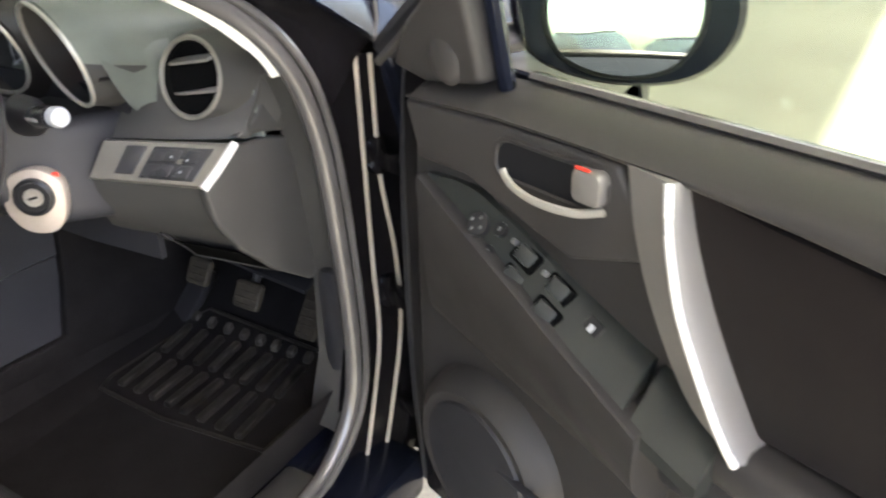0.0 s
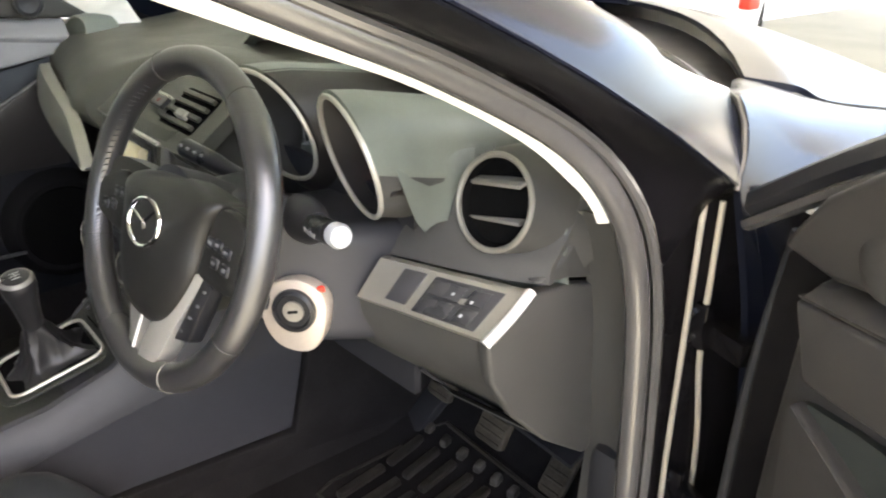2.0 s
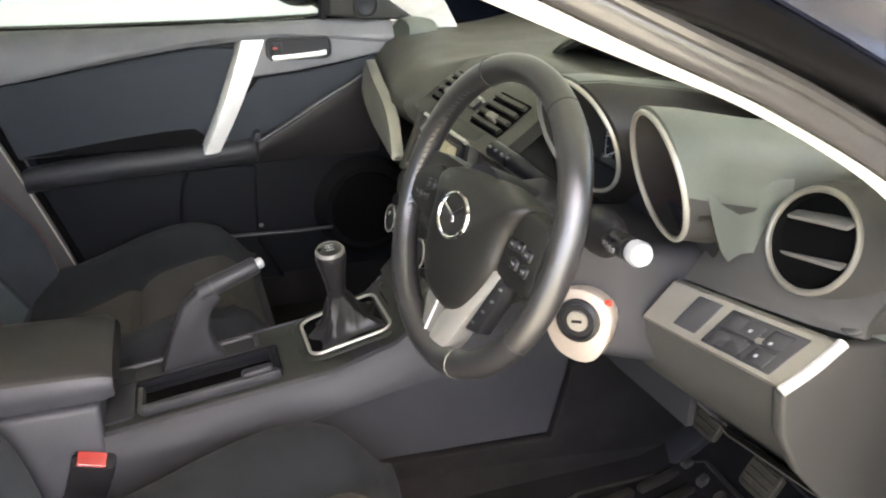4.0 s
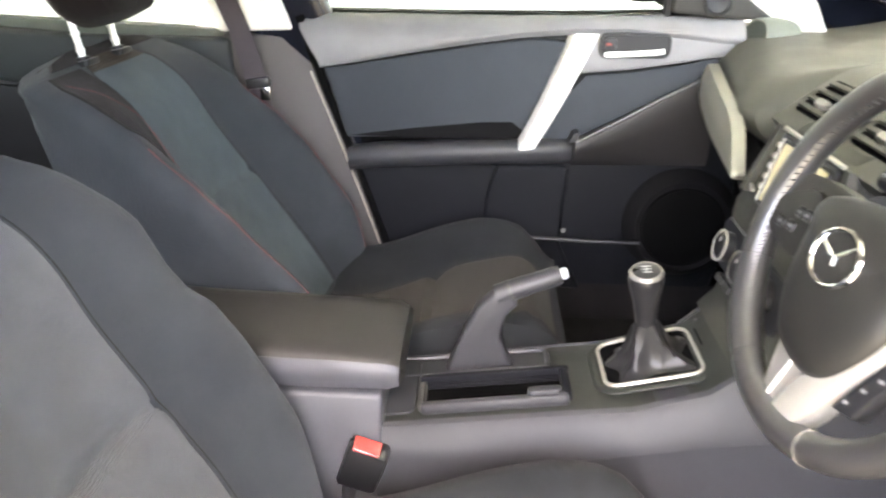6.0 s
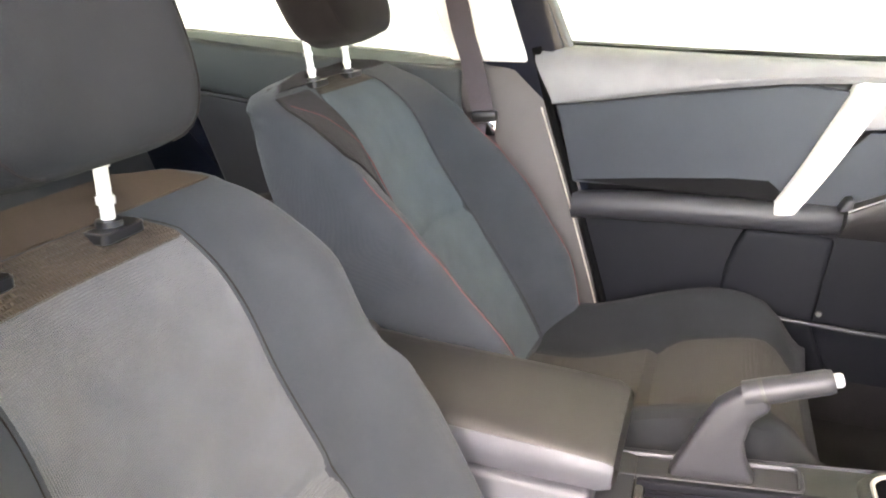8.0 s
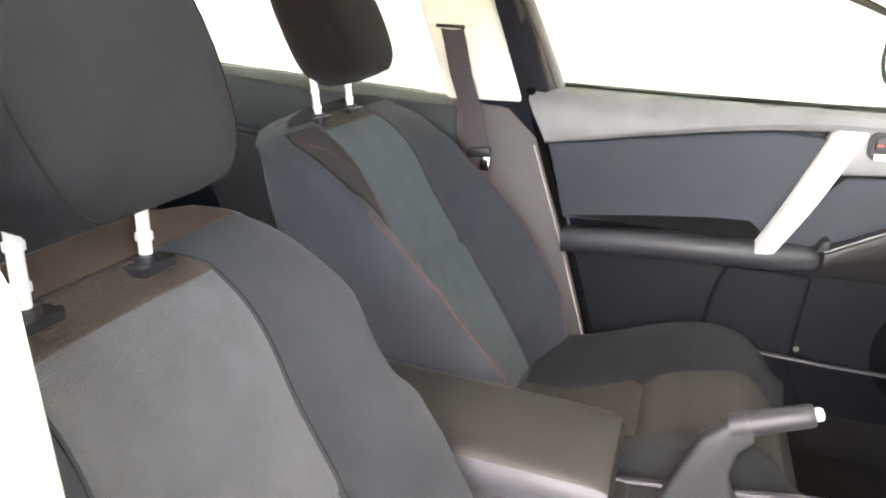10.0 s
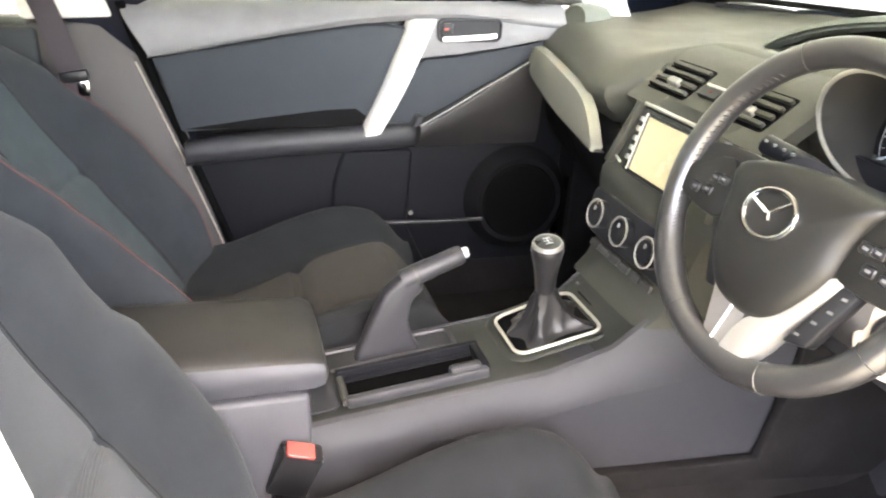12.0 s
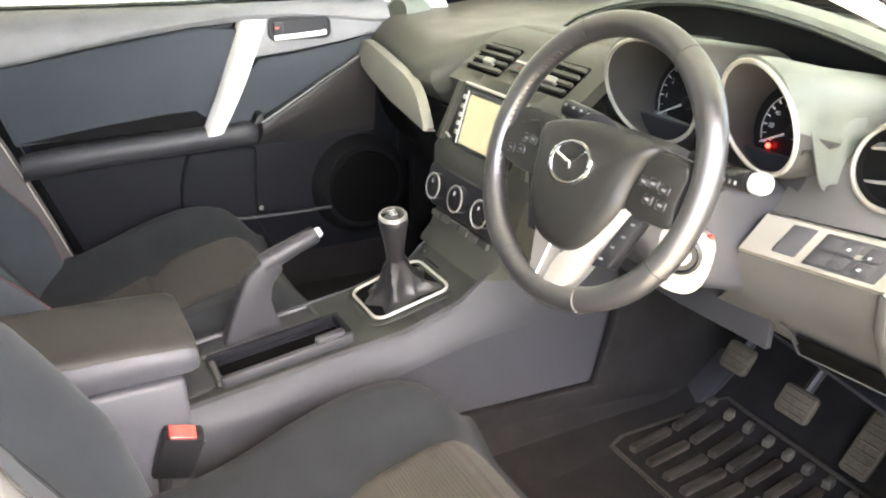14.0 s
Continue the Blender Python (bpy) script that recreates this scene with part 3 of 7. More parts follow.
part("rear_window", shell([[V((x, -1.985 + 0.03 * (x / 0.66) ** 2, 0.955)) for x in (-0.66, -0.3, 0, 0.3, 0.66)], [V((x, -1.955, 1.13)) for x in (-0.58, -0.3, 0, 0.3, 0.58)], [V((x, -1.93, 1.305 - 0.03 * (x / 0.5) ** 2)) for x in (-0.50, -0.25, 0, 0.25, 0.50)]], 0.004, (0, 1, 0)), REAR_GLASS, shell_thing, "tinted rear window")
for side in (1, -1):
    part("rear_pillar", shell([[V((side * 0.795, -1.70, 0.94)), V((side * 0.79, -1.86, 0.95)), V((side * 0.66, -1.985, 0.955))], [V((side * 0.68, -1.78, 1.15)), V((side * 0.66, -1.88, 1.15)), V((side * 0.57, -1.96, 1.14))], [V((side * 0.57, -1.72, 1.33)), V((side * 0.56, -1.85, 1.31)), V((side * 0.50, -1.935, 1.29))]], 0.02, (-side, 0.3, 0)), PAINT, shell_thing, "black painted rear pillar")

# floor pan, tunnel, bulkhead
part("floor_pan", box((-0.70, -1.95, 0.17), (0.70, 0.75, 0.285), 0.01), PAINT, shell_thing)
carpet = []
for y, z in ((-1.30, 0.290), (-0.4, 0.290), (0.10, 0.290), (0.44, 0.292), (0.56, 0.33), (0.66, 0.42), (0.74, 0.56), (0.77, 0.72)):
    carpet.append([V((x, y + 0.01 * math.sin(9 * x), z + 0.006 * math.sin(7 * x + 3 * y) + h)) for x, h in
                   ((-0.70, 0.10), (-0.675, 0.015), (-0.5, 0), (-0.3, 0), (-0.17, 0.02), (-0.12, 0.10), (0.12, 0.10), (0.165, 0.02), (0.3, 0), (0.5, 0), (0.675, 0.015), (0.70, 0.10))])
part("carpet", shell(carpet, 0.004, (0, 0, 1)), CARPET, shell_thing, "black footwell carpet")
part("bulkhead", box((-0.70, 0.76, 0.25), (0.70, 0.80, 0.93), 0.01), PLASTIC_DARK, shell_thing)
part("kick_panel", box((-0.745, 0.30, 0.25), (-0.703, 0.81, 0.955), 0.012), CARPET, shell_thing, "black footwell side panel")
for side in (1, -1):
    part("kick_panel", box((min(side * 0.675, side * 0.735), 0.405, 0.28), (max(side * 0.675, side * 0.735), 0.76, 0.62), 0.02), PLASTIC_DARK, shell_thing)
    part("sill_trim", box((min(side * 0.665, side * 0.742), -0.50, 0.255), (max(side * 0.665, side * 0.742), 0.30, 0.292), 0.012), PLASTIC, shell_thing, "grey sill trim")

# ---- doors ----
HINGE, ALONG, INTO = V((0.785, 0.49, 0)), V((0.938, -0.346, 0)), V((-0.346, -0.938, 0))


def driver_place(s, n, z):
    return HINGE + ALONG * s + INTO * n + V((0, 0, z))


def passenger_place(s, n, z):
    return V((-0.785 + n, 0.43 - s, z))


def face(place):
    """The way into the cabin, and the way towards the door's rear."""
    o = place(0, 0, 0)
    return (place(0, 1, 0) - o), (place(1, 0, 0) - o)


def front_door(name, place, base, label, driver):
    d = thing(name, base, label, "car door")
    into, along = face(place)
    P = place
    flat = lambda a, b, c: P(a, c, b)
    # outer skin and inner panel
    skin = []
    for z, n in ((0.20, 0.00), (0.28, -0.035), (0.50, -0.062), (0.75, -0.055), (0.90, -0.030), (0.985 if driver else 1.005, 0.003)):
        skin.append([P(s, n, z) for s in (0.02, 0.08, 0.3, 0.6, 0.9, 1.12, 1.155)])
    part("outer_skin", shell(skin, 0.012, into), PAINT, d, "glossy black painted outer skin")
    inner = [(0.125, 0.26), (0.108, 0.50), (0.113, 0.80), (0.12, 0.975 if driver else 1.00), (0.33, 0.975 if driver else 1.028), (0.74, 0.970 if driver else 1.010), (1.15, 0.972 if driver else 1.008), (1.125, 0.93), (1.06, 0.72), (0.985, 0.48), (0.94, 0.34), (0.88, 0.26)]
    part("inner_panel", prism(inner, flat, 0.005, 0.060, 0.010), LAND, d)
    # sash round the window
    sash = [(0.07, 0.985), (0.22, 1.08), (0.36, 1.145), (0.55, 1.225), (0.75, 1.285), (0.95, 1.315), (1.12, 1.315), (1.215, 1.28), (1.175, 1.14), (1.15, 1.00)]
    tilt = lambda s, z, n: P(s, n + 0.04 + (z - 1.0) * 0.22, z)
    part("window_sash", tube(spline([tilt(s, z, 0.0) for s, z in sash], 5), 0.019, 8, flat=1.2, up=into), PLASTIC_DARK, d, "black window frame")
    part("sash_seal", tube(spline([tilt(s, z - 0.018, 0.022) for s, z in sash[:8]], 5), 0.007, 6, up=into), RUBBER, d)
    pane_rows = []
    for t in (0.0, 0.5, 1.0):
        pane_rows.append([tilt(s, lerp(1.0, z, t), -0.006) for s, z in ((0.33, 1.125), (0.55, 1.22), (0.75, 1.28), (0.95, 1.31), (1.16, 1.30))])
    pane = part("window_pane", shell(pane_rows, 0.004, into), DOOR_GLASS if driver else GLASS, d, "clear door window")
    pane.visible_shadow = not driver
    # mirror corner with the tweeter
    up = 0.0 if driver else 0.028
    tri = [(0.135, 0.985 + up), (0.360, 1.002 + up), (0.356, 1.120 + up), (0.26, 1.070 + up)]
    if driver:
        tri = [(0.150, 0.984), (0.212, 0.974), (0.29, 0.986), (0.318, 0.992), (0.314, 1.112), (0.295, 1.112), (0.262, 1.090), (0.20, 1.045)]
    part("mirror_corner", prism(tri, lambda a, b, c: tilt(a, b, c), 0.0, 0.055 if driver else 0.045, 0.010, 4), PAD_PLASTIC if driver else PLASTIC, d, "grey plastic mirror corner")
    tw = tilt(0.262, 1.016, 0.054) if driver else tilt(0.272, 1.026 + up, 0.046)
    if driver:
        part("tweeter", lathe([(0.036, -0.006), (0.031, 0.001), (0.022, 0.004), (0.010, 0.0055), (0.0, 0.006)], tw, into, 28, (0.8, 1)), PAD_PLASTIC, d, "low round tweeter dome")
        part("quarter_post", tube([tilt(0.326, 0.985, 0.026), tilt(0.326, 1.118, 0.026)], 0.010, 8), PAINT, d, "dark blue-black quarter post")
    else:
        part("tweeter", lathe([(0.028, 0.0), (0.026, 0.006), (0.020, 0.009), (0.010, 0.005), (0.0, 0.004)], tw, into, 28), PLASTIC_DARK, d, "round tweeter grille")
        part("tweeter_ring", lathe([(0.028, 0.0), (0.031, 0.004), (0.028, 0.008), (0.026, 0.004), (0.028, 0.0)], tw, into, 28), PLASTIC, d)
        part("quarter_post", tube([tilt(0.365, 1.0, 0.01), tilt(0.365, 1.14, 0.01)], 0.010, 6), PLASTIC_DARK, d)
    # upper pad under the window
    top = lambda s: 0.996 + up - 0.010 * smooth((s - 0.25) / 0.5)
    line = lambda s: 0.966 + 0.018 * smooth((s - 0.2) / 0.25) - 0.088 * smooth((s - 0.52) / 0.75)
    if driver:
        line = lambda s: table(s, (0.19, 0.954), (0.37, 0.964), (0.55, 0.963), (0.68, 0.954), (0.75, 0.946), (1.13, 0.900))
        top = lambda s: 0.974 + 0.014 * smooth((s - 0.19) / 0.12)
    rows = []
    for s in (0.205 if not driver else 0.196, 0.25, 0.35, 0.45, 0.56, 0.68, 0.80, 0.92, 1.02, 1.13):
        low = s - 0.018 * smooth((s - 0.95) / 0.18)
        s = s + 0.020 * smooth((s - 0.95) / 0.18)
        rows.append(spline([P(s, 0.018, top(s) - 0.012), P(s, 0.040, top(s)), P(s, 0.075, top(s) - 0.006), P(s, 0.100 if driver else 0.102, top(s) - (0.018 if driver else 0.030)), P(low, 0.104 if driver else 0.109, line(s) + (0.005 if driver else 0.012)), P(low, 0.100, line(s))], 3))
    part("upper_pad", shell(rows, 0.010, -into), PAD_PLASTIC if driver else LIT_PAD, d, "grey moulded upper door pad")
    part("window_strip", tube([P(s, 0.028, top(s) + 0.004) for s in (0.33, 0.6, 0.85, 1.14)], 0.009, 6, flat=0.6), RUBBER, d, "grey window wiper strip")
    # cloth insert
    ins = [(0.565, 0.965)] + [(s, line(s) - 0.006) for s in (0.65, 0.75, 0.85, 0.95, 1.05, 1.105)] + [(1.09, 0.86), (1.058, 0.745), (0.9, 0.752), (0.75, 0.752), (0.665, 0.752)]
    part("insert", prism(ins, flat, 0.055, 0.094, 0.006, 2), CLOTH_DARK if driver else CLOTH_DOOR, d, "dark woven cloth insert")
    ins2 = [(0.235, 0.945), (0.30, 0.928), (0.42, 0.905), (0.53, 0.895), (0.655, 0.752), (0.55, 0.752), (0.44, 0.80), (0.33, 0.865), (0.25, 0.915)]
    part("insert", prism(ins2, flat, 0.055, 0.088, 0.004, 2), CLOTH_DOOR if not driver else DOOR_PLASTIC, d)
    # plate with the inside handle
    hp = [(0.215, 0.965), (0.26, 0.990), (0.35, 0.997), (0.45, 0.992), (0.515, 0.985), (0.555, 0.900), (0.45, 0.910), (0.33, 0.928), (0.235, 0.945)]
    if driver:
        hp = [(0.19, 0.953), (0.30, 0.959), (0.40, 0.962), (0.512, 0.962), (0.560, 0.880), (0.46, 0.845), (0.37, 0.868), (0.30, 0.888), (0.215, 0.885)]
    part("handle_plate", prism(hp, flat, 0.060, 0.103, 0.006, 3), LIT_PAD if not driver else PAD_PLASTIC, d, "smooth grey handle plate")
    cup = [(a + 0.433, b + 0.964) for a, b in rounded(0.146, 0.046, 0.014)]
    if driver:
        cup = [(a + 0.430 + 0.1 * b, b + 0.929) for a, b in rounded(0.150, 0.044, 0.018)]
    part("handle_recess", prism(cup, flat, 0.090, 0.1055, 0.001, 1), PLASTIC_GLOSS if driver else PLASTIC_DARK, d, "dark recess behind the handle")
    part("recess_rim", tube([P(a, 0.1055, b) for a, b in cup], 0.0035, 6, closed=True, up=into), DOOR_PLASTIC if driver else PLASTIC_SIDE, d)
    spots = ((0.379, 0.923), (0.386, 0.916), (0.404, 0.910), (0.435, 0.906), (0.475, 0.906), (0.505, 0.915)) if driver else ((0.372, 0.953), (0.39, 0.9505), (0.42, 0.9485), (0.46, 0.9455), (0.495, 0.943))
    lever = spline([P(s, 0.108 + (0.016 if driver else 0.006) * math.sin(math.pi * clamp((s - 0.345) / 0.155)), z) for s, z in spots], 5)
    part("handle_lever", tube(lever, 0.0046 if driver else 0.0062, 8, flat=0.7, up=into), SILVER if driver else SILVER_LIGHT, d, "silver inside handle")
    face_on = lambda a, b, c: P(a, c, b)
    if driver:
        part("lock_tab", prism([(p[0] + 0.489, p[1] + 0.936) for p in rounded(0.036, 0.034, 0.009)], face_on, 0.100, 0.119, 0.005, 2), SILVER_DARK, d, "grey lock tab")
        part("lock_mark", prism([(p[0] + 0.483, p[1] + 0.9525) for p in rounded(0.018, 0.0035, 0.0015)], face_on, 0.1130, 0.1168, 0.001, 1), RED_BUTTON, d, "red unlocked mark")
    else:
        part("lock_tab", prism([(p[0] + 0.485, p[1] + 0.966) for p in rounded(0.024, 0.026, 0.006)], face_on, 0.100, 0.112, 0.003, 2), PLASTIC_SIDE, d, "grey lock tab")
        part("lock_mark", prism([(p[0] + 0.489, p[1] + 0.966) for p in rounded(0.011, 0.005, 0.002)], face_on, 0.105, 0.1128, 0.0005, 1), RED_DULL, d, "small red lock mark")
    # slanting silver pull
    rows = []
    if driver:
        # swept pull, broad at the top and drawn to a point
        for z, s0, s1, out in ((0.966, 0.520, 0.580, 0.112), (0.93, 0.534, 0.590, 0.120), (0.90, 0.546, 0.600, 0.124), (0.86, 0.565, 0.616, 0.128), (0.81, 0.594, 0.644, 0.130), (0.77, 0.624, 0.668, 0.130), (0.745, 0.658, 0.686, 0.128)):
            rows.append([P(s0, out - 0.040, z), P(s0 + 0.003, out - 0.010, z), P(lerp(s0, s1, 0.62), out - 0.003, z), P(s1 - 0.006, out, z), P(s1, out - 0.010, z), P(s1 + 0.002, out - 0.040, z)])
    else:
        for t in (0, 0.16, 0.3, 0.5, 0.7, 0.88, 1.0):
            s0, s1 = lerp(0.508, 0.632, t) - 0.004 * math.sin(math.pi * t), lerp(0.568, 0.676, t) - 0.004 * math.sin(math.pi * t)
            z = lerp(0.985, 0.735, t)
            out = 0.108 + 0.014 * math.sin(math.pi * t) + 0.020 * t
            rows.append([P(s0, out - 0.030, z), P(s0 + 0.003, out - 0.006, z), P(lerp(s0, s1, 0.62), out, z), P(s1 - 0.008, out, z), P(s1, out - 0.010, z), P(s1 + 0.002, out - 0.035, z)])
    rows = [list(r) for r in zip(*[spline(c, 3) for c in zip(*rows)])]
    part("pull_handle", loft(rows, round_v=True, caps=True), SILVER_DARK if driver else SILVER_LIGHT, d, "slanting silver pull handle")
    if driver:
        # Bright silver line painting the highlight on the dark silver pull.
        part("pull_highlight", tube([r[3] + into * 0.001 for r in rows], 0.0042, 8), SILVER_LIGHT, d, "highlight painted along the pull handle's front edge")
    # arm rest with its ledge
    rows = []
    for s, z, n in ((0.545, 0.752, 0.106), (0.60, 0.750, 0.122), (0.70, 0.748, 0.130), (0.85, 0.742, 0.128), (0.98, 0.732, 0.122), (1.055, 0.722, 0.108)):
        rows.append(spline([P(s, 0.070, z), P(s, n - 0.020, z + 0.002), P(s, n - 0.004, z - 0.008), P(s, n, z - 0.028), P(s, n - 0.015, z - 0.050), P(s, 0.070, z - 0.062)], 3))
    part("arm_rest", loft(rows, round_v=True, caps=True), DOOR_PLASTIC if driver else PLASTIC_SIDE, d, "padded arm rest")
    # ledge sweeping up from the arm rest towards the front
    sweep = [(0.215, 0.866), (0.30, 0.838), (0.40, 0.805), (0.50, 0.770), (0.60, 0.740)] if driver else [(0.245, 0.918), (0.30, 0.886), (0.38, 0.846), (0.46, 0.802), (0.547, 0.757)]
    rows = []
    for i, (s, z) in enumerate(sweep):
        w = 0.10 + (0.05 if driver else 0.035) * i / 4
        foot = 0.69 if not driver else 0.655 - 0.02 * i
        rows.append(spline([P(s, 0.078, z - 0.004), P(s, w, z), P(s, w + 0.010, z - 0.010), P(s, w + 0.006, lerp(z, foot, 0.4)), P(s, 0.098, lerp(z, foot, 0.85)), P(s, 0.080, foot)], 3))
    part("sweep_ledge", loft(rows, round_v=True, caps=True), DOOR_PLASTIC if driver else TRIM_DEEP, d, "swept grey ledge below the handle")
    if not driver:
        # Pale line painted as the highlight on the ledge's upper edge.
        part("ledge_highlight", tube(spline([P(s, 0.102 + 0.035 * i / 4, z + 0.001) for i, (s, z) in enumerate(sweep)], 5), 0.0018, 6), LIT_PAD, d, "thin highlight painted along the swept ledge")
        part("ledge_tab", prism([(0.538, 0.757), (0.562, 0.752), (0.550, 0.776), (0.538, 0.779)], flat, 0.088, 0.128, 0.004, 2), PLASTIC_SIDE, d, "small upright grey tab")
        # Flat black wedge that paints the shadow over the arm rest.
        part("arm_shade", prism([(0.640, 0.754), (0.685, 0.790), (0.75, 0.788), (0.90, 0.772), (1.05, 0.752), (0.9, 0.751), (0.75, 0.751)], flat, 0.080, 0.0955, 0.0005, 1), SHADE_BLACK, d, "shadow above the arm rest, painted black")
    # lower panel with the map pocket and loudspeaker
    lowp = [(0.185, 0.955), (0.20, 0.975), (0.245, 0.955), (0.30, 0.87), (0.45, 0.77), (0.56, 0.715), (0.80, 0.70), (1.045, 0.69), (0.985, 0.48), (0.94, 0.36), (0.87, 0.31), (0.30, 0.31), (0.20, 0.36), (0.165, 0.50), (0.175, 0.80)]
    # The passenger's lower parts are shade-dark copies of the driver's door plastic.
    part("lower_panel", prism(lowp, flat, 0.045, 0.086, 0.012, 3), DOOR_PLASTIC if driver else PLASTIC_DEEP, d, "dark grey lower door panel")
    pocket = [(0.550, 0.69), (0.60, 0.694), (0.712, 0.694), (0.728, 0.655), (0.738, 0.61), (0.742, 0.55), (0.735, 0.40), (0.50, 0.38), (0.56, 0.50)]
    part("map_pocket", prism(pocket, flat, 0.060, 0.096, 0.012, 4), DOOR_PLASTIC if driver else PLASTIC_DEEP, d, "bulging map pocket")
    part("pocket_rail", tube([P(0.38, 0.122, 0.520), P(0.50, 0.128, 0.523), P(0.64, 0.124, 0.526)], 0.006, 8, flat=0.7), PLASTIC_SIDE, d, "pale edge of the door bin")
    sp = P(0.325 if driver else 0.285, 0.090, 0.485 if driver else 0.56)
    part("speaker_bulge", lathe([(0.135, -0.01), (0.125, 0.018), (0.108, 0.032), (0.098, 0.030)], sp, into, 40), DOOR_PLASTIC if driver else SHADE_BLACK, d, "rounded loudspeaker surround")
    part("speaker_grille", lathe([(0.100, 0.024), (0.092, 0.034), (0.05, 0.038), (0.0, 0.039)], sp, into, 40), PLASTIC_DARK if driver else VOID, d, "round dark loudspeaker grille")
    part("screw_cover", lathe([(0.006, 0), (0.005, 0.004), (0.0, 0.004)], P(0.553, 0.097, 0.536), into, 12), STEEL, d)
    # edge weather strip
    edge = spline([P(s, 0.055, z) for s, z in ((0.135, 0.985), (0.112, 0.80), (0.107, 0.5), (0.125, 0.28))], 4)
    part("edge_seal", tube(edge, 0.006, 8), PLASTIC_DARK, d, "rubber edge seal")
    edge = spline([P(s, 0.052, z) for s, z in ((1.15, 1.0), (1.115, 0.90), (1.055, 0.70), (0.975, 0.45), (0.92, 0.31))], 4)
    part("edge_seal", tube(edge, 0.009, 8), PLASTIC_DARK, d)
    # outside mirror
    mc = P(0.315, -0.130, 1.030) if driver else P(0.40, -0.120, 1.115)
    nrm = (-along * 0.0 + V((0, -1, 0)))
    if driver:
        nrm = V((0.33, -0.93, 0.10))
        upv = (0.10, 0, 1)
    else:
        nrm = V((0.42, -0.90, 0.08))
        upv = (0, 0, 1)
    m = basis(mc, nrm, upv)
    k = -1 if driver else 1
    shape = [(-0.105, 0.03), (-0.090, 0.066), (-0.03, 0.078), (0.06, 0.074), (0.10, 0.050), (0.108, -0.01), (0.075, -0.060), (0.0, -0.076), (-0.07, -0.060), (-0.10, -0.02)]
    outline = spline([(a * -k, b, 0) for a, b in shape], 4, closed=True)
    wx = 1.0 if not driver else 1.20
    rows = [[m @ V((p.x * f * lerp(1.0, wx, smooth((f - 0.86) / 0.16)), p.y * f, h)) for p in outline] for f, h in ((0.86, -0.004), (0.88, 0.012), (1.0, 0.012), (1.06, 0.004), (1.08, -0.02), (1.0, -0.07), (0.72, -0.10), (0.3, -0.112))]
    cap = part("mirror_housing", loft(rows, round_v=True, caps=True), PAINT, d, "black painted mirror housing")
    rows = [[m @ V((p.x * f * (0.94 if driver else 1.0), p.y * f, h + 0.003 - (0.042 * p.y * f if driver else 0.003))) for p in outline] for f, h in ((0.875, 0.014), (0.5, 0.0150), (0.001, 0.0152))]
    part("mirror_glass", loft(rows, round_v=True), MIRROR, d, "door mirror glass reflecting the white yard")
    part("mirror_rim", tube([m @ V((p.x * 0.89 * (0.95 if driver else 1.0), p.y * 0.89, 0.012)) for p in outline], 0.005, 6, closed=True, up=nrm), PLASTIC_GLOSS, d)
    part("mirror_arm", tube([P(0.205, -0.01, 1.0), P(0.205, -0.05, 1.0), P(0.225, -0.12, 1.005)] if driver else [tilt(0.28, 1.03, -0.02), tilt(0.32, 1.035, -0.07), m @ V((-0.04, -0.05, -0.06))], 0.026, 10, flat=0.7), PLASTIC_DARK, d)
    if driver:
        # switch panel on the ledge: upper and lower edge by station
        uppers = spline([(0.219, 0.866, 0.094), (0.297, 0.871, 0.094), (0.363, 0.852, 0.094), (0.448, 0.818, 0.095), (0.560, 0.778, 0.096), (0.660, 0.752, 0.100)], 8)
        lowers = spline([(0.222, 0.858, 0.097), (0.285, 0.828, 0.106), (0.350, 0.802, 0.120), (0.450, 0.778, 0.136), (0.568, 0.746, 0.150), (0.668, 0.722, 0.156)], 8)

        def on(s, u):
            j = max(k for k in range(len(uppers) - 1) if uppers[k].x <= max(s, uppers[0].x))
            f = clamp((s - uppers[j].x) / (uppers[j + 1].x - uppers[j].x))
            q = uppers[j].lerp(uppers[j + 1], f).lerp(lowers[j].lerp(lowers[j + 1], f), u)
            return P(q.x, q.z, q.y)
        for s_from, s_to, name, lab in ((0.220, 0.566, "switch_panel", "smooth grey window switch panel"), (0.576, 0.655, "grip_panel", "smooth grey panel under the pull")):
            rows = []
            for k in range(15):
                s = lerp(s_from, s_to, k / 14)
                rows.append([on(s, 0.0) - into * 0.010, on(s, 0.0), on(s, 0.3) + V((0, 0, 0.001)), on(s, 0.7) + V((0, 0, 0.001)), on(s, 1.0), on(s, 1.0) - V((0, 0, 0.014)), on(s, 0.5) - V((0, 0, 0.040))])
            part(name, loft(rows, round_v=True, caps=True), PANEL_GREY, d, lab)
        part("panel_trim", tube([on(lerp(0.222, 0.566, k / 14), 1.0) - V((0, 0, 0.006)) for k in range(15)], 0.0035, 6), DOOR_PLASTIC, d, "dark edge below the switch panel")
        nu = (on(0.42, 0.9) - on(0.42, 0.1)).cross(on(0.46, 0.5) - on(0.36, 0.5)).normalized()
        nu = nu if nu.dot(into + V((0, 0, 0.6))) > 0 else -nu
        ax = (on(0.46, 0.5) - on(0.36, 0.5)).normalized()
        part("mirror_knob", lathe([(0.0150, 0.0), (0.0140, 0.008), (0.010, 0.010), (0.0, 0.009)], on(0.335, 0.52), nu, 24, up=ax), PLASTIC_GLOSS, d, "round mirror adjuster")
        for k2 in range(4):
            part("knob_mark", plate(0.005, 0.0025, 0.001, 0.0108, on(0.335, 0.52) + (ax * math.cos(k2 * math.pi / 2) + nu.cross(ax) * math.sin(k2 * math.pi / 2)) * 0.008, nu, ax, 0.0005), BUTTON_PRINT, d)
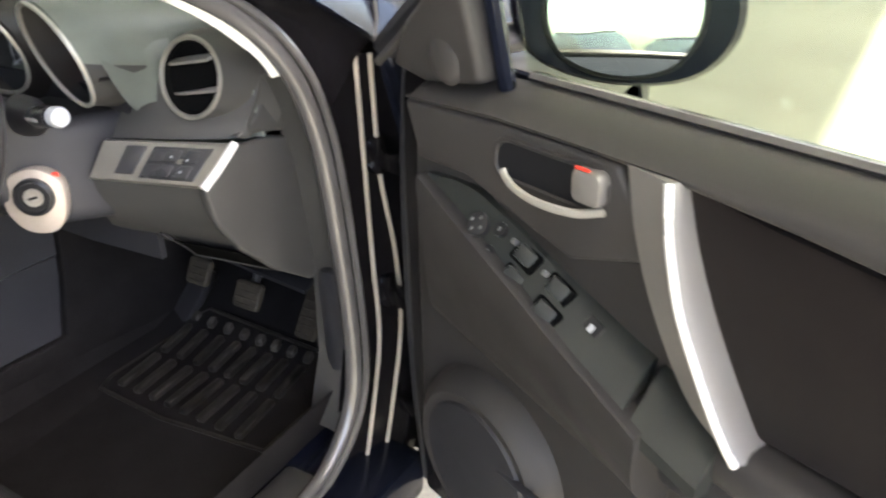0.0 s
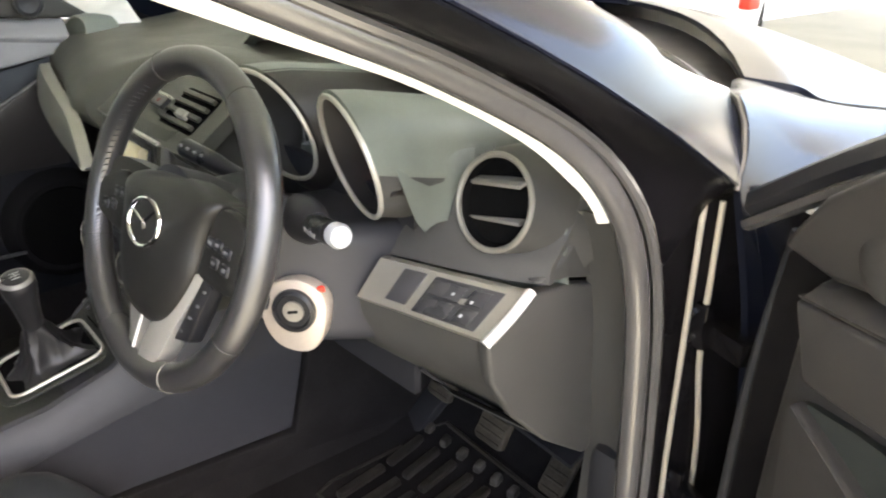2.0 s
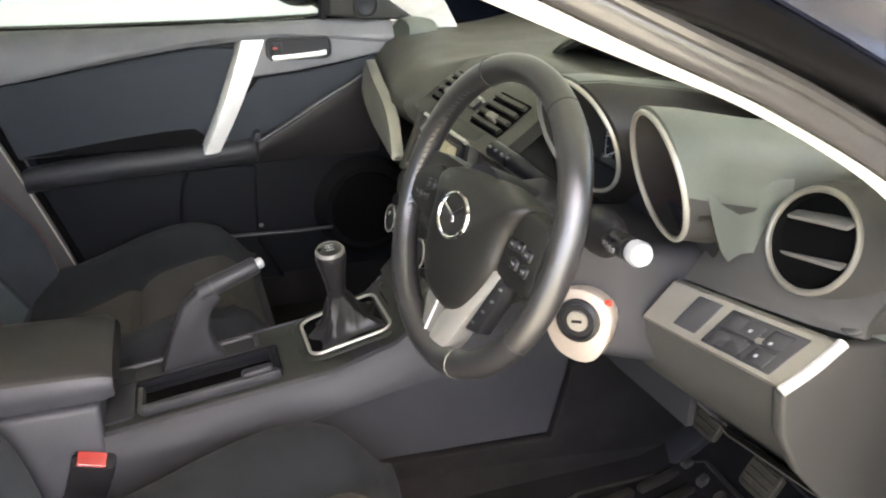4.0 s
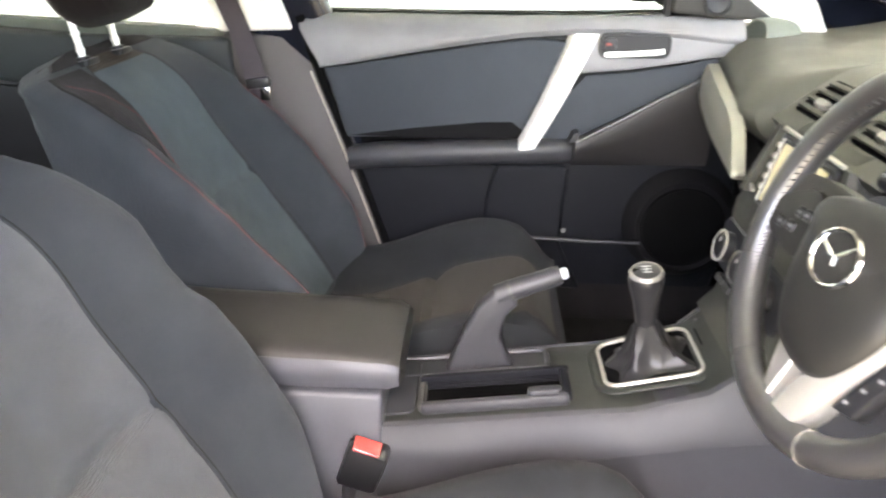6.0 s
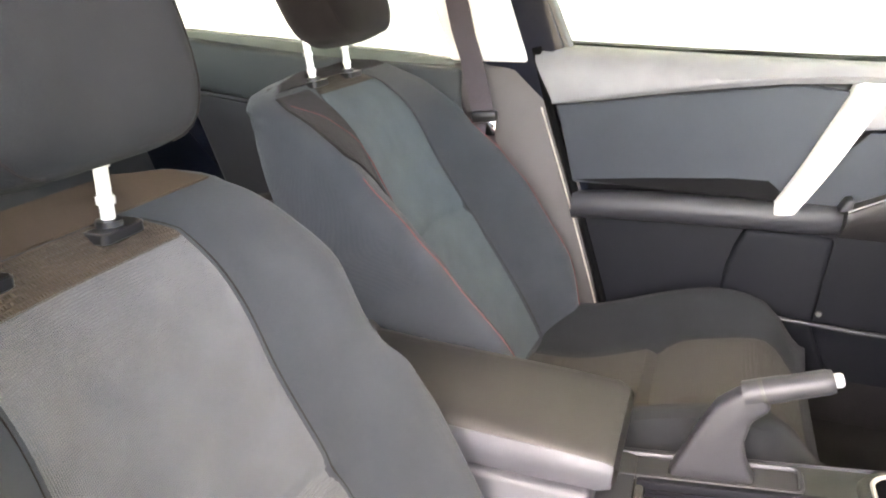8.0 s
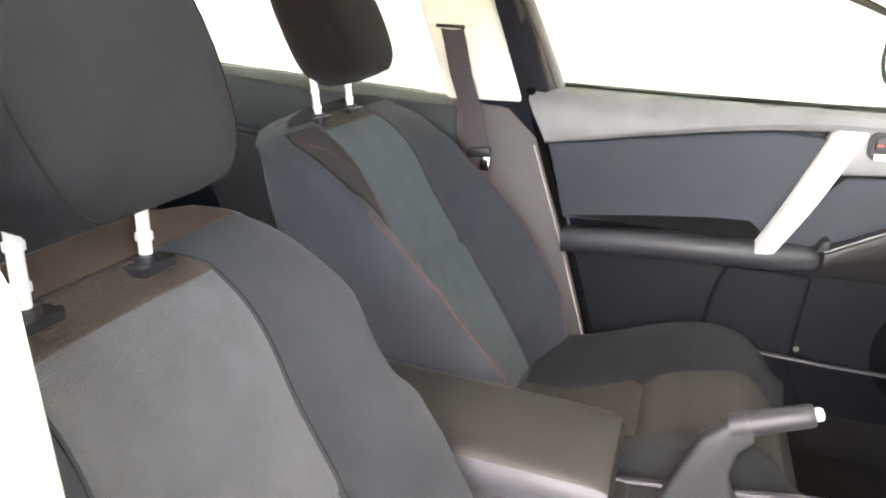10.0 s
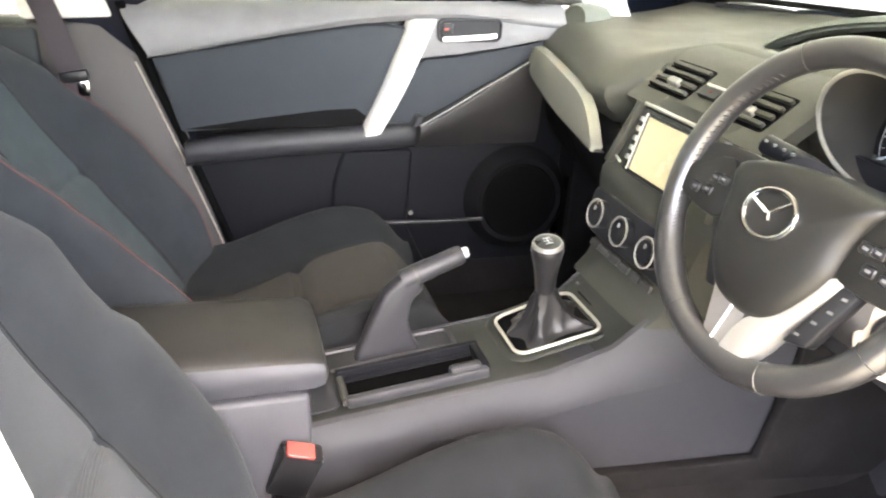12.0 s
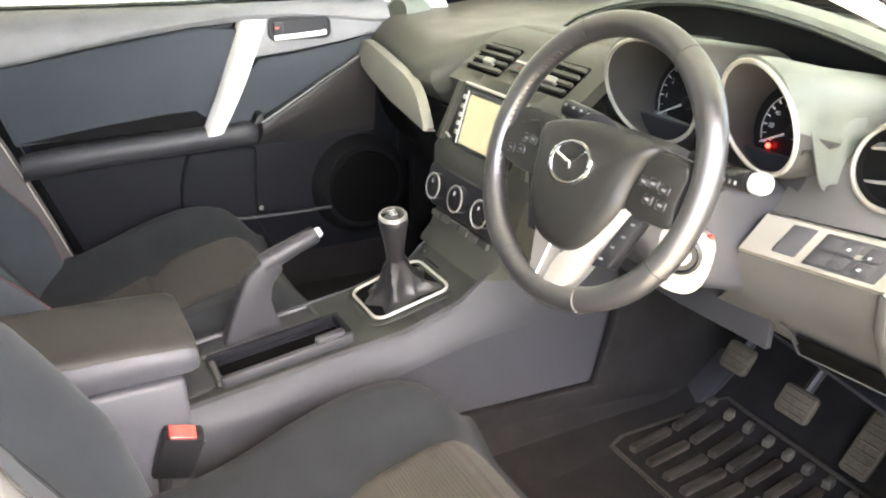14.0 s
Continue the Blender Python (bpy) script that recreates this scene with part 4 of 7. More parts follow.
        for s, u in ((0.362, 0.24), (0.362, 0.74)):
            part("switch_button", lathe([(0.0085, 0.0), (0.0080, 0.005), (0.0, 0.006)], on(s, u), nu, 16), PLASTIC_GLOSS, d)
            part("button_mark", plate(0.005, 0.003, 0.001, 0.0068, on(s, u), nu, ax, 0.0003), BUTTON_PRINT, d)
        for s in (0.402, 0.450):
            for u in (0.26, 0.74):
                q = on(s, u)
                part("switch_well", plate(0.024, 0.038, 0.004, 0.0015, q, nu, ax), VOID, d, "dark switch well")
                part("window_switch", box(q - V((0.009, 0.012, 0.005)), q + V((0.009, 0.014, 0.006)), 0.003, Matrix((nu.cross(ax), ax, nu)).transposed() @ Matrix.Rotation(radians(-14), 3, "X")), PANEL_GREY, d, "rocker window switch")
        for s in (0.385, 0.432):
            part("button_mark", plate(0.006, 0.005, 0.001, 0.0100, on(s, 0.2), nu, ax, 0.0003), BUTTON_PRINT, d)
        q = on(0.500, 0.32)
        part("switch_well", plate(0.022, 0.022, 0.003, 0.002, q, nu, ax), PLASTIC_GLOSS, d)
        part("button_mark", plate(0.008, 0.006, 0.001, 0.004, q, nu, ax, 0.0005), WHITE_MARK, d, "white lock symbol")
        pk = [(0.575, 0.722), (0.66, 0.715), (0.80, 0.70), (0.80, 0.66), (0.60, 0.66)]
        part("pull_pocket", prism(pk, flat, 0.088, 0.118, 0.008, 2), PLASTIC_DARK, d, "dark grip pocket")
    return d


driver_door = front_door("driver_door", driver_place, driver_place(0.1, 0.03, 0.20), "open driver's door with silver pull and window switches", True)
passenger_door = front_door("passenger_door", passenger_place, passenger_place(0.1, 0.03, 0.20), "closed passenger door with dark cloth insert and silver pull", False)

# door hinges and check strap
for z in (0.34, 0.56, 0.80):
    h = thing("door_hinge", (0.76, 0.50, z - 0.03), "black painted door hinge bolted to the jamb", "hinge", "door hinges")
    part("hinge_leaf", box((0.735, 0.478, z - 0.030), (0.772, 0.50, z + 0.030), 0.004), LAND, h)
    part("hinge_arm", box((0.755, 0.470, z - 0.018), (0.835, 0.492, z + 0.012), 0.005, Matrix.Rotation(radians(-18), 3, "Z")), LAND, h)
    for k in (-1, 1):
        part("bolt", lathe([(0.007, 0), (0.007, 0.005), (0.0, 0.006)], (0.752, 0.477, z + k * 0.018), (0, -1, 0), 6), CHROME, h)

# ---- rear doors and rear seat ----
for side in (-1, 1):
    d = thing("rear_door", (side * 0.76, -1.2, 0.22), "closed rear door with plain dark blue-grey trim", "car door", "rear doors")
    put = lambda a, b, c, side=side: V((side * (0.785 - c), a, b))
    part("outer_skin", prism([(-0.89, 0.22), (-0.90, 0.96), (-1.62, 0.99), (-1.70, 0.80), (-1.45, 0.55), (-1.30, 0.24)], put, -0.07, 0.0, 0.01), PAINT, d)
    part("upper_pad", prism([(-0.88, 0.835), (-0.88, 0.958), (-1.20, 0.958), (-1.66, 0.985), (-1.66, 0.88), (-1.30, 0.842)], put, 0.002, 0.085, 0.012, 3), REAR_TRIM, d, "dark blue-grey upper trim")
    part("lower_panel", prism([(-0.87, 0.34), (-0.88, 0.832), (-1.30, 0.836), (-1.58, 0.86), (-1.45, 0.55), (-1.30, 0.34)], put, 0.002, 0.070, 0.010, 3), PLASTIC_DARK, d, "black lower trim")
    part("trim_groove", tube([put(-0.88, 0.836, 0.080), put(-1.30, 0.841, 0.080), put(-1.6, 0.862, 0.080)], 0.006, 6), PLASTIC_DARK, d)
    part("window_ledge", prism([(-0.875, 0.956), (-0.875, 0.972), (-1.66, 1.000), (-1.66, 0.982), (-1.20, 0.956)], put, 0.004, 0.050, 0.004), PLASTIC_SOFT, d, "pale grey-green window ledge")
    part("window_bar", tube([put(-1.63, 0.98, 0.03), put(-1.60, 1.30, 0.10)], 0.012, 6), PLASTIC_DARK, d, "black window divider")
    part("window_sash", tube(spline([put(-1.08, 1.34, 0.12), put(-1.4, 1.34, 0.13), put(-1.72, 1.24, 0.11), put(-1.80, 1.0, 0.05)], 5), 0.016, 6), PLASTIC_DARK, d)
    p = part("window_pane", shell([[put(-0.97, 0.97, 0.025), put(-1.4, 0.98, 0.025), put(-1.7, 1.0, 0.025)], [put(-1.06, 1.32, 0.115), put(-1.4, 1.33, 0.12), put(-1.7, 1.24, 0.11)]], 0.004, (-side, 0, 0)), REAR_GLASS, d, "dark tinted rear door window")

rs = thing("rear_seat", (0, -1.30, 0.29), "dark rear bench behind the front seats", "car seat")
rows = []
for x in (-0.64, -0.60, -0.3, 0, 0.3, 0.60, 0.64):
    e = 0.02 if abs(x) > 0.62 else 0.0
    rows.append(spline([(x, -1.10, 0.30), (x, -1.08, 0.43 - e), (x, -1.13, 0.48 - e), (x, -1.40, 0.455 - e), (x, -1.62, 0.45), (x, -1.62, 0.30)], 3))
part("cushion", loft(rows, round_v=True, caps=True), CLOTH_SIDE, rs)
rows = []
for x in (-0.64, -0.60, -0.3, 0, 0.3, 0.60, 0.64):
    e = 0.02 if abs(x) > 0.62 else 0.0
    rows.append(spline([(x, -1.55, 0.42), (x, -1.58 - e, 0.60), (x, -1.70 - e, 0.90 - e), (x, -1.76, 0.93 - e), (x, -1.84, 0.88), (x, -1.70, 0.42)], 3))
part("backrest", loft(rows, round_v=True, caps=True), CLOTH_SIDE, rs)

# ---- front seats ----
BACK = radians(25)


# seat backs: half width to the bolster's crest, the crest's height over the panel, the panel's half width, and the lumbar lean, by height
DRIVER_BACK = {
    "crest": ((0, 0.25), (0.17, 0.276), (0.30, 0.276), (0.37, 0.262), (0.41, 0.244), (0.44, 0.236), (0.55, 0.236), (0.60, 0.232), (0.625, 0.218), (0.645, 0.18), (0.66, 0.10)),
    "rise": ((0, 0.05), (0.17, 0.072), (0.36, 0.062), (0.40, 0.050), (0.50, 0.045), (0.57, 0.020), (0.62, 0.0)),
    "panel": ((0, 0.17), (0.19, 0.165), (0.33, 0.145), (0.45, 0.130), (0.55, 0.126), (0.592, 0.122), (0.612, 0.104), (0.624, 0.05)),
    "lean": 0.025}
PASSENGER_BACK = {
    "crest": ((0, 0.215), (0.14, 0.230), (0.30, 0.258), (0.37, 0.262), (0.48, 0.256), (0.57, 0.248), (0.60, 0.242), (0.625, 0.228), (0.645, 0.19), (0.66, 0.10)),
    "rise": ((0, 0.075), (0.14, 0.105), (0.30, 0.094), (0.37, 0.080), (0.48, 0.045), (0.56, 0.018), (0.62, 0.0)),
    "panel": ((0, 0.15), (0.19, 0.145), (0.33, 0.138), (0.45, 0.128), (0.55, 0.124), (0.60, 0.120), (0.625, 0.100), (0.64, 0.05)),
    "lean": 0.058}


def back_place(shape, x, v, lift=0.0):
    """A place on the front of a seat back: x metres across, v metres up, lifted off the cloth; the seat's joint is the origin."""
    a, c = abs(x), table(v, *shape["crest"])
    e = min(table(v, *shape["panel"][:5]), c - 0.06)
    w = c + 0.020
    f = shape["lean"] * (1 - smooth(v / 0.52)) - 0.010 * (1 - (a / e) ** 2 if a < e else 0)
    f += table(v, *shape["rise"]) * smooth((a - e + 0.012) / (c - e + 0.012))
    if a > c:
        f -= 0.042 * (1 - math.sqrt(max(0.0, 1 - min(1.0, (a - c) / (w - c)) ** 2)))
    f -= 0.085 * smooth((v - 0.47) / 0.24) ** 1.5
    f -= 0.010 * math.exp(-((v - 0.325 + 0.10 * (a - 0.05)) / 0.011) ** 2) * (1 - smooth((a - e + 0.02) / 0.03))
    f += 0.006 * math.exp(-((v - 0.29) / 0.03) ** 2) * (1 - smooth((a - e + 0.02) / 0.03))
    f += lift
    return V((x, math.cos(BACK) * f - math.sin(BACK) * v, math.sin(BACK) * f + math.cos(BACK) * v))


def cushion_point(u, w, drop):
    """A place on the cushion: w metres ahead of the joint."""
    half = 0.255 + 0.018 * smooth(w / 0.2) - 0.034 * smooth((w - 0.42) / 0.1)
    a = abs(u)
    wing = 0.066 * smooth((a - 0.48) / 0.34) * (1 - 0.5 * smooth((w - 0.36) / 0.14))
    edge = 0.050 * smooth((a - 0.86) / 0.15) ** 2
    nose = 0.085 * smooth((w - 0.43) / 0.11) ** 2
    z = 0.030 + 0.095 * (w / 0.5) ** 1.0 - 0.03 * math.exp(-((w - 0.14) / 0.12) ** 2) + wing - edge - nose - drop + (0.008 * smooth((w - 0.28) / 0.06) * (1 - smooth((w - 0.42) / 0.1)) - 0.020 * math.exp(-((w - 0.285) / 0.011) ** 2)) * (1 - smooth((a - 0.42) / 0.1))
    return V((half * u, w, z))


def front_seat(at, label, ahead, shape):
    o = V(at)
    driver = o.x > 0
    st = thing("front_seat", (o.x, o.y, 0.295), label, "car seat", "front seats")
    us = [-1, -0.97, -0.92, -0.86, -0.80, -0.72, -0.64, -0.56, -0.48, -0.40, -0.28, -0.14, 0, 0.14, 0.28, 0.40, 0.48, 0.56, 0.64, 0.72, 0.80, 0.86, 0.92, 0.97, 1]
    place = lambda x, v, lift=0.0: o + back_place(shape, x, v, lift)
    crest = lambda v: table(v, *shape["crest"])
    panel = lambda v: table(v, *shape["panel"])
    turned = lambda x, f, v: o + V((x, math.cos(BACK) * f - math.sin(BACK) * v, math.sin(BACK) * f + math.cos(BACK) * v))
    vs = [0.02 * k for k in range(14)] + [0.275 + 0.006 * k for k in range(14)] + [0.365 + 0.0125 * k for k in range(15)] + [0.552 + 0.008 * k for k in range(14)]
    rows = []
    for v in vs:
        c = crest(v)
        e = min(table(v, *shape["panel"][:5]), c - 0.06)
        half = [e * k / 6 for k in range(7)] + [lerp(e, c, k / 10) for k in range(1, 11)] + [c + 0.020 * math.sin(k * math.pi / 12) for k in range(1, 7)]
        row = [place(x, v) for x in [-h for h in half[:0:-1]] + half]
        side = (c + 0.020) * 0.985
        f0 = (row[-1] - o).y * math.cos(BACK) + (row[-1] - o).z * math.sin(BACK)
        rear = min(-0.115 + 0.02 * smooth((v - 0.5) / 0.16), f0 - 0.012)
        for x, f in ((side, lerp(f0, rear, 0.35)), (side * 0.985, lerp(f0, rear, 0.75)), (side * 0.93, rear), (side * 0.5, rear - 0.012), (-side * 0.5, rear - 0.012), (-side * 0.93, rear), (-side * 0.985, lerp(f0, rear, 0.75)), (-side, lerp(f0, rear, 0.35))):
            row.append(turned(x, f, v))
        rows.append(row)
    back = part("backrest", loft(rows, round_v=True, caps=True), CLOTH_SIDE, st, "blue-black cloth backrest with side bolsters")
    # pale mesh middle panel, running up to the headrest, and the open mesh at its head
    mid = [k / 12 for k in range(-12, 13)]
    split = 0.588 if driver else 0.612
    top = shape["panel"][-1][0]
    lifted = lambda u, v: place(u * panel(v), v, 0.0035 if abs(u) < 0.99 else -0.002)
    part("back_panel", loft([[lifted(u, v) for u in mid] for v in [lerp(0.015, split, k / 90) for k in range(91)]]), CLOTH_MID if driver else CLOTH_BLUE, back, "grey ribbed mesh cloth middle panel")
    # Open mesh whose dark brown also paints the shade on the upturned top.
    part("back_roll", loft([[lifted(u, v) for u in mid] for v in [lerp(split - 0.001, top, k / 10) for k in range(11)]]), CLOTH_ROLL, back, "brown open mesh at the panel's head, darkened for shade")
    for s in (-1, 1):
        seam = [place(s * (panel(v) + 0.001), v, -0.0005) for v in [lerp(0.015, top, k / 60) for k in range(61)]]
        part("panel_seam", tube(seam, 0.0012, 5), CLOTH_DARK, back, "dark sewn edge of the middle panel")
    # brown cloth along the top behind the panel
    rows = []
    for k in range(9):
        v = lerp(0.622 if driver else 0.632, 0.659, k / 8)
        w = (crest(v) + 0.016) * 0.985
        rows.append([place(w * u, v, 0.003 if abs(u) < 0.99 and 0 < k else -0.004) for u in mid])
    # The passenger's band is darkened for the shade behind the driver's seat.
    part("top_band", loft(rows), CLOTH_DARK if not driver else CLOTH_TOP, back, "brown cloth band over the top")
    for s in (-1, 1):
        if not driver:
            line = [place(s * (crest(v) + 0.002), v, 0.0008) for v in [lerp(0.01, 0.47, k / 60) for k in range(61)]]
            part("stitching", tube(line, 0.0009, 5), STITCH, back, "red seam stitching")
        if driver or s < 0:
            continue
        # shoulder between two seams, painted darker for the shade on its upturned cloth
        inner_seam = lambda v: table(v, (0.385, 0.118), (0.42, 0.120), (0.47, 0.122), (0.515, 0.136), (0.567, 0.180), (0.61, 0.226), (0.63, 0.236))
        outer_seam = lambda v: table(v, (0.385, 0.132), (0.42, 0.172), (0.45, 0.205), (0.48, 0.235), (0.515, 0.262), (0.54, 0.272), (0.60, 0.262), (0.63, 0.246))
        rows = []
        for k in range(41):
            v = 0.385 + 0.006 * k
            x0 = lerp(inner_seam(v), table(v, *shape["panel"][:5]) + 0.003, smooth((v - 0.40) / 0.04))
            x1 = max(min(outer_seam(v), crest(v) + 0.004), x0 + 0.006)
            rows.append([place(s * lerp(x0, x1, f), v, 0.0028 if 0 < f < 1 else -0.002) for f in (0, 0.03, 0.15, 0.25, 0.35, 0.45, 0.55, 0.65, 0.75, 0.85, 0.92, 0.97, 1)])
        part("shoulder_shade", loft(rows), CLOTH_DARK, back, "dark brown shade painted between the shoulder seams")
        part("stitching", tube([place(s * (inner_seam(v) + 0.001), v, 0.0025) for v in [0.385 + 0.006 * k for k in range(38)]], 0.0011, 5), STITCH, back, "red seam stitching")
    mid = [u / 20 for u in range(-9, 10)]
    # cushion
    ws = [-0.02, 0.02, 0.06, 0.10, 0.15, 0.20, 0.25, 0.28, 0.30, 0.32, 0.36, 0.40, 0.43, 0.46, 0.49, 0.515, 0.53, 0.54]
    rows = []
    for w in ws:
        rows.append([o + cushion_point(u, w, 0) for u in us] + [o + V((cushion_point(u * 0.96, w, 0).x, min(w, 0.50), -0.075)) for u in us[::-1]])
    cush = part("cushion", loft(rows, round_v=True, caps=True), CLOTH_CUSH, st, "cloth cushion darkened for shade")
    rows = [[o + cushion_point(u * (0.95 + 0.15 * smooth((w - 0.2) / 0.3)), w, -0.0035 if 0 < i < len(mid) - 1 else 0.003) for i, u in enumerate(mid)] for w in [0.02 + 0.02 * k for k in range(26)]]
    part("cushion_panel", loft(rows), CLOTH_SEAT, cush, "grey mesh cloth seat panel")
    part("seat_base", box(o + V((-0.21, -0.10, -0.19)), o + V((0.21, 0.42, -0.070)), 0.02), PLASTIC_DARK, st, "black seat base")
    for s in (-1, 1):
        part("seat_rail", box((o.x + s * 0.18 - 0.02, o.y - 0.15, 0.29), (o.x + s * 0.18 + 0.02, o.y + 0.40, o.z - 0.17), 0.004), STEEL, st)
        part("side_cover", box(o + V((s * 0.245 - 0.018, -0.16, -0.13)), o + V((s * 0.245 + 0.018, 0.32, 0.01)), 0.016), PLASTIC_DARK, st)
    # headrest on two posts
    hr = []
    for v, half, d0, d1 in ((0.668, 0.060, -0.046, 0.004), (0.677, 0.100, -0.062, 0.026), (0.712, 0.126, -0.072, 0.046), (0.785, 0.138, -0.070, 0.048), (0.845, 0.138, -0.058, 0.044), (0.890, 0.120, -0.040, 0.036), (0.910, 0.090, -0.02, 0.02)):
        pts = []
        for k in range(28):
            a = k * math.tau / 28
            ca, sa = math.cos(a), math.sin(a)
            x = half * math.copysign(abs(ca) ** 0.55, ca)
            f = lerp((d0 + d1) / 2, 0, 0) + (d1 - d0) / 2 * math.copysign(abs(sa) ** 0.8, sa)
            f = -f + 0.0
            pts.append(o + V((x, math.cos(BACK) * f - math.sin(BACK) * v - 0.018 + ahead, math.sin(BACK) * f + math.cos(BACK) * v)))
        hr.append(pts)
    hr = [list(r) for r in zip(*[spline(c, 3) for c in zip(*hr)])]
    # Headrest cloth is darkened to carry the weaker light at this height.
    head = part("headrest", loft(hr, round_v=True, caps=True), CLOTH_DARK if o.x < 0 else CLOTH_CUSH, st, "padded headrest, its cloth darkened for weaker light")
    n_row = len(hr[0])
    for k0 in (3, 11):
        part("headrest_seam", tube([r[(k0 + 14) % n_row] + (r[(k0 + 14) % n_row] - o - V((0, -math.sin(BACK) * 0.78, math.cos(BACK) * 0.78))) * 0.004 for r in hr[1:-1]], 0.0012, 5), CLOTH_DARK, head)
    for s in (-1, 1):
        px = s * 0.070 + (0.008 if driver else 0.020)
        lo, hi = place(px, 0.608 if driver else 0.626, -0.004), turned(px, ahead - 0.030, 0.74)
        part("headrest_post", tube([lo, hi], 0.0062, 10), SILVER_LIGHT, st, "bright metal headrest post")
        for f in (0.22, 0.45):
            q = lo.lerp(hi, f)
            part("post_notch", tube([q, q + (hi - lo) * 0.05], 0.0080, 8), SILVER_LIGHT, st)
        up = (hi - lo).normalized()
        guide = part("post_guide", plate(0.050, 0.034, 0.006, 0.008, lo + up * 0.004, up, (0, 1, 0)), PLASTIC_GLOSS, st, "black post guide")
        part("guide_collar", lathe([(0.012, 0.006), (0.011, 0.013), (0.007, 0.014)], lo + up * 0.004, up, 16), PLASTIC_GLOSS, guide)
    return st


BACK = radians(21)
driver_seat = front_seat((0.428, -0.585, 0.388), "driver's seat in grey mesh and blue-black cloth with red seams", 0.022, DRIVER_BACK)
BACK = radians(25)
passenger_seat = front_seat((-0.392, -0.690, 0.420), "passenger seat in grey mesh and blue-black cloth with red seams", 0.0, PASSENGER_BACK)

# ---- belts ----
bt = thing("seat_belt", (-0.71, -0.78, 0.80), "dark seat belt hanging from the cream pillar", "seat belt", "seat belts")
rows = []
for y, z, x in ((-0.886, 1.128, -0.646), (-0.878, 1.09, -0.656), (-0.866, 1.03, -0.668), (-0.852, 0.98, -0.682), (-0.838, 0.92, -0.690), (-0.826, 0.872, -0.692)):
    rows.append([V((x, y - 0.024, z)), V((x + 0.001, y, z + 0.001)), V((x, y + 0.024, z))])
part("webbing", shell(rows, 0.0025, (1, 0, 0)), BELT, bt, "dark webbing")
rows = [[V((x, y - w, z)), V((x + 0.001, y + w, z))] for y, z, x, w in ((-0.822, 0.86, -0.690, 0.016), (-0.790, 0.76, -0.692, 0.012), (-0.735, 0.62, -0.692, 0.010), (-0.69, 0.50, -0.692, 0.010))]
part("webbing", shell(rows, 0.0025, (1, 0, 0)), BELT, bt)
part("tongue", box((-0.702, -0.850, 0.852), (-0.682, -0.795, 0.876), 0.006, Matrix.Rotation(radians(8), 3, "X")), PLASTIC_GLOSS, bt, "black belt tongue")
part("tongue_blade", box((-0.694, -0.818, 0.826), (-0.686, -0.796, 0.856), 0.002), CHROME, bt)
dring = thing("belt_anchor", (-0.66, -0.89, 1.12), "cream belt guide on the middle pillar", "belt guide")
cover = [(p.x, p.y) for p in spline([(-0.938, 1.128, 0), (-0.925, 1.155, 0), (-0.894, 1.170, 0), (-0.858, 1.160, 0), (-0.838, 1.140, 0), (-0.850, 1.124, 0), (-0.89, 1.118, 0)], 4, closed=True)]
part("guide_cover", prism(cover, lambda a, b, c: V((-lean(b) + 0.044 + c, a, b)), 0.0, 0.026, 0.009, 3), CREAM, dring)
part("guide_slot", box((-0.646, -0.916, 1.121), (-0.636, -0.856, 1.128), 0.001), PLASTIC_DARK, dring)

for name_at, lab in (((0.112, -0.480), "black belt buckle with red release button beside the console"), ((-0.115, -0.60), "black belt buckle beside the passenger seat")):
    x, y = name_at
    b = thing("belt_buckle", (x, y, 0.36), lab, "belt buckle", "belt buckles")
    tilt = Matrix.Rotation(radians(-18), 3, "X") @ Matrix.Rotation(radians(14), 3, "Y")
    part("buckle_body", box((x - 0.017, y - 0.030, 0.43), (x + 0.017, y + 0.030, 0.515), 0.007, tilt), PLASTIC_GLOSS, b)
    part("stalk", tube([(x - 0.012, y - 0.03, 0.36), (x - 0.006, y - 0.02, 0.45)], 0.012, 8), PLASTIC_DARK, b)
    up = tilt @ V((0, 0, 1))
    q = V((x, y, 0.4725)) + up * 0.043
    part("release_button", plate(0.026, 0.040, 0.004, 0.003, q + tilt @ V((0.002, -0.004, 0)), up, tilt @ V((0, 1, 0)), 0.001), BUCKLE_RED, b, "red release button")

# ---- centre console ----
con = thing("centre_console", (0, -0.2, 0.29), "grey plastic centre console with tray, handbrake slot and gear gate", "console")


def top_z(y):
    return 0.538 + 0.130 * (y + 0.42) + 1.35 * max(0.0, y + 0.045) ** 1.35


rows = []
for y, w, wb in ((-0.46, 0.098, 0.112), (-0.40, 0.098, 0.114), (-0.30, 0.099, 0.116), (-0.20, 0.100, 0.118), (-0.10, 0.102, 0.122), (0.0, 0.104, 0.126), (0.06, 0.108, 0.132), (0.12, 0.115, 0.136), (0.22, 0.118, 0.140), (0.34, 0.118, 0.142), (0.48, 0.118, 0.144), (0.66, 0.118, 0.146)):
    z = min(top_z(y), 0.69) if y < 0.13 else 0.70
    k = lerp(0.485, 0.560, smooth((y + 0.3) / 0.5))
    g = smooth((y + 0.34) / 0.22)
    prof = [(wb - 0.004, 0.29), (wb + 0.000, 0.375), (wb - 0.012 * g, k - 0.020), (wb - 0.010 * g - 0.001, k - 0.004), (wb + 0.003 * g - 0.001, k + 0.004), (wb - 0.001 - 0.004 * (1 - g), lerp(k, z, 0.35)), (w + 0.004, z - 0.022), (w, z - 0.005), (w - 0.007, z - 0.001), (w - 0.009, z - 0.010)]
    rows.append([V((x, y, zz)) for x, zz in prof] + [V((-x, y, zz)) for x, zz in prof[::-1]])
part("console_body", loft(rows, round_v=False), PLASTIC_SIDE, con, "smooth grey console sides")
rows = []
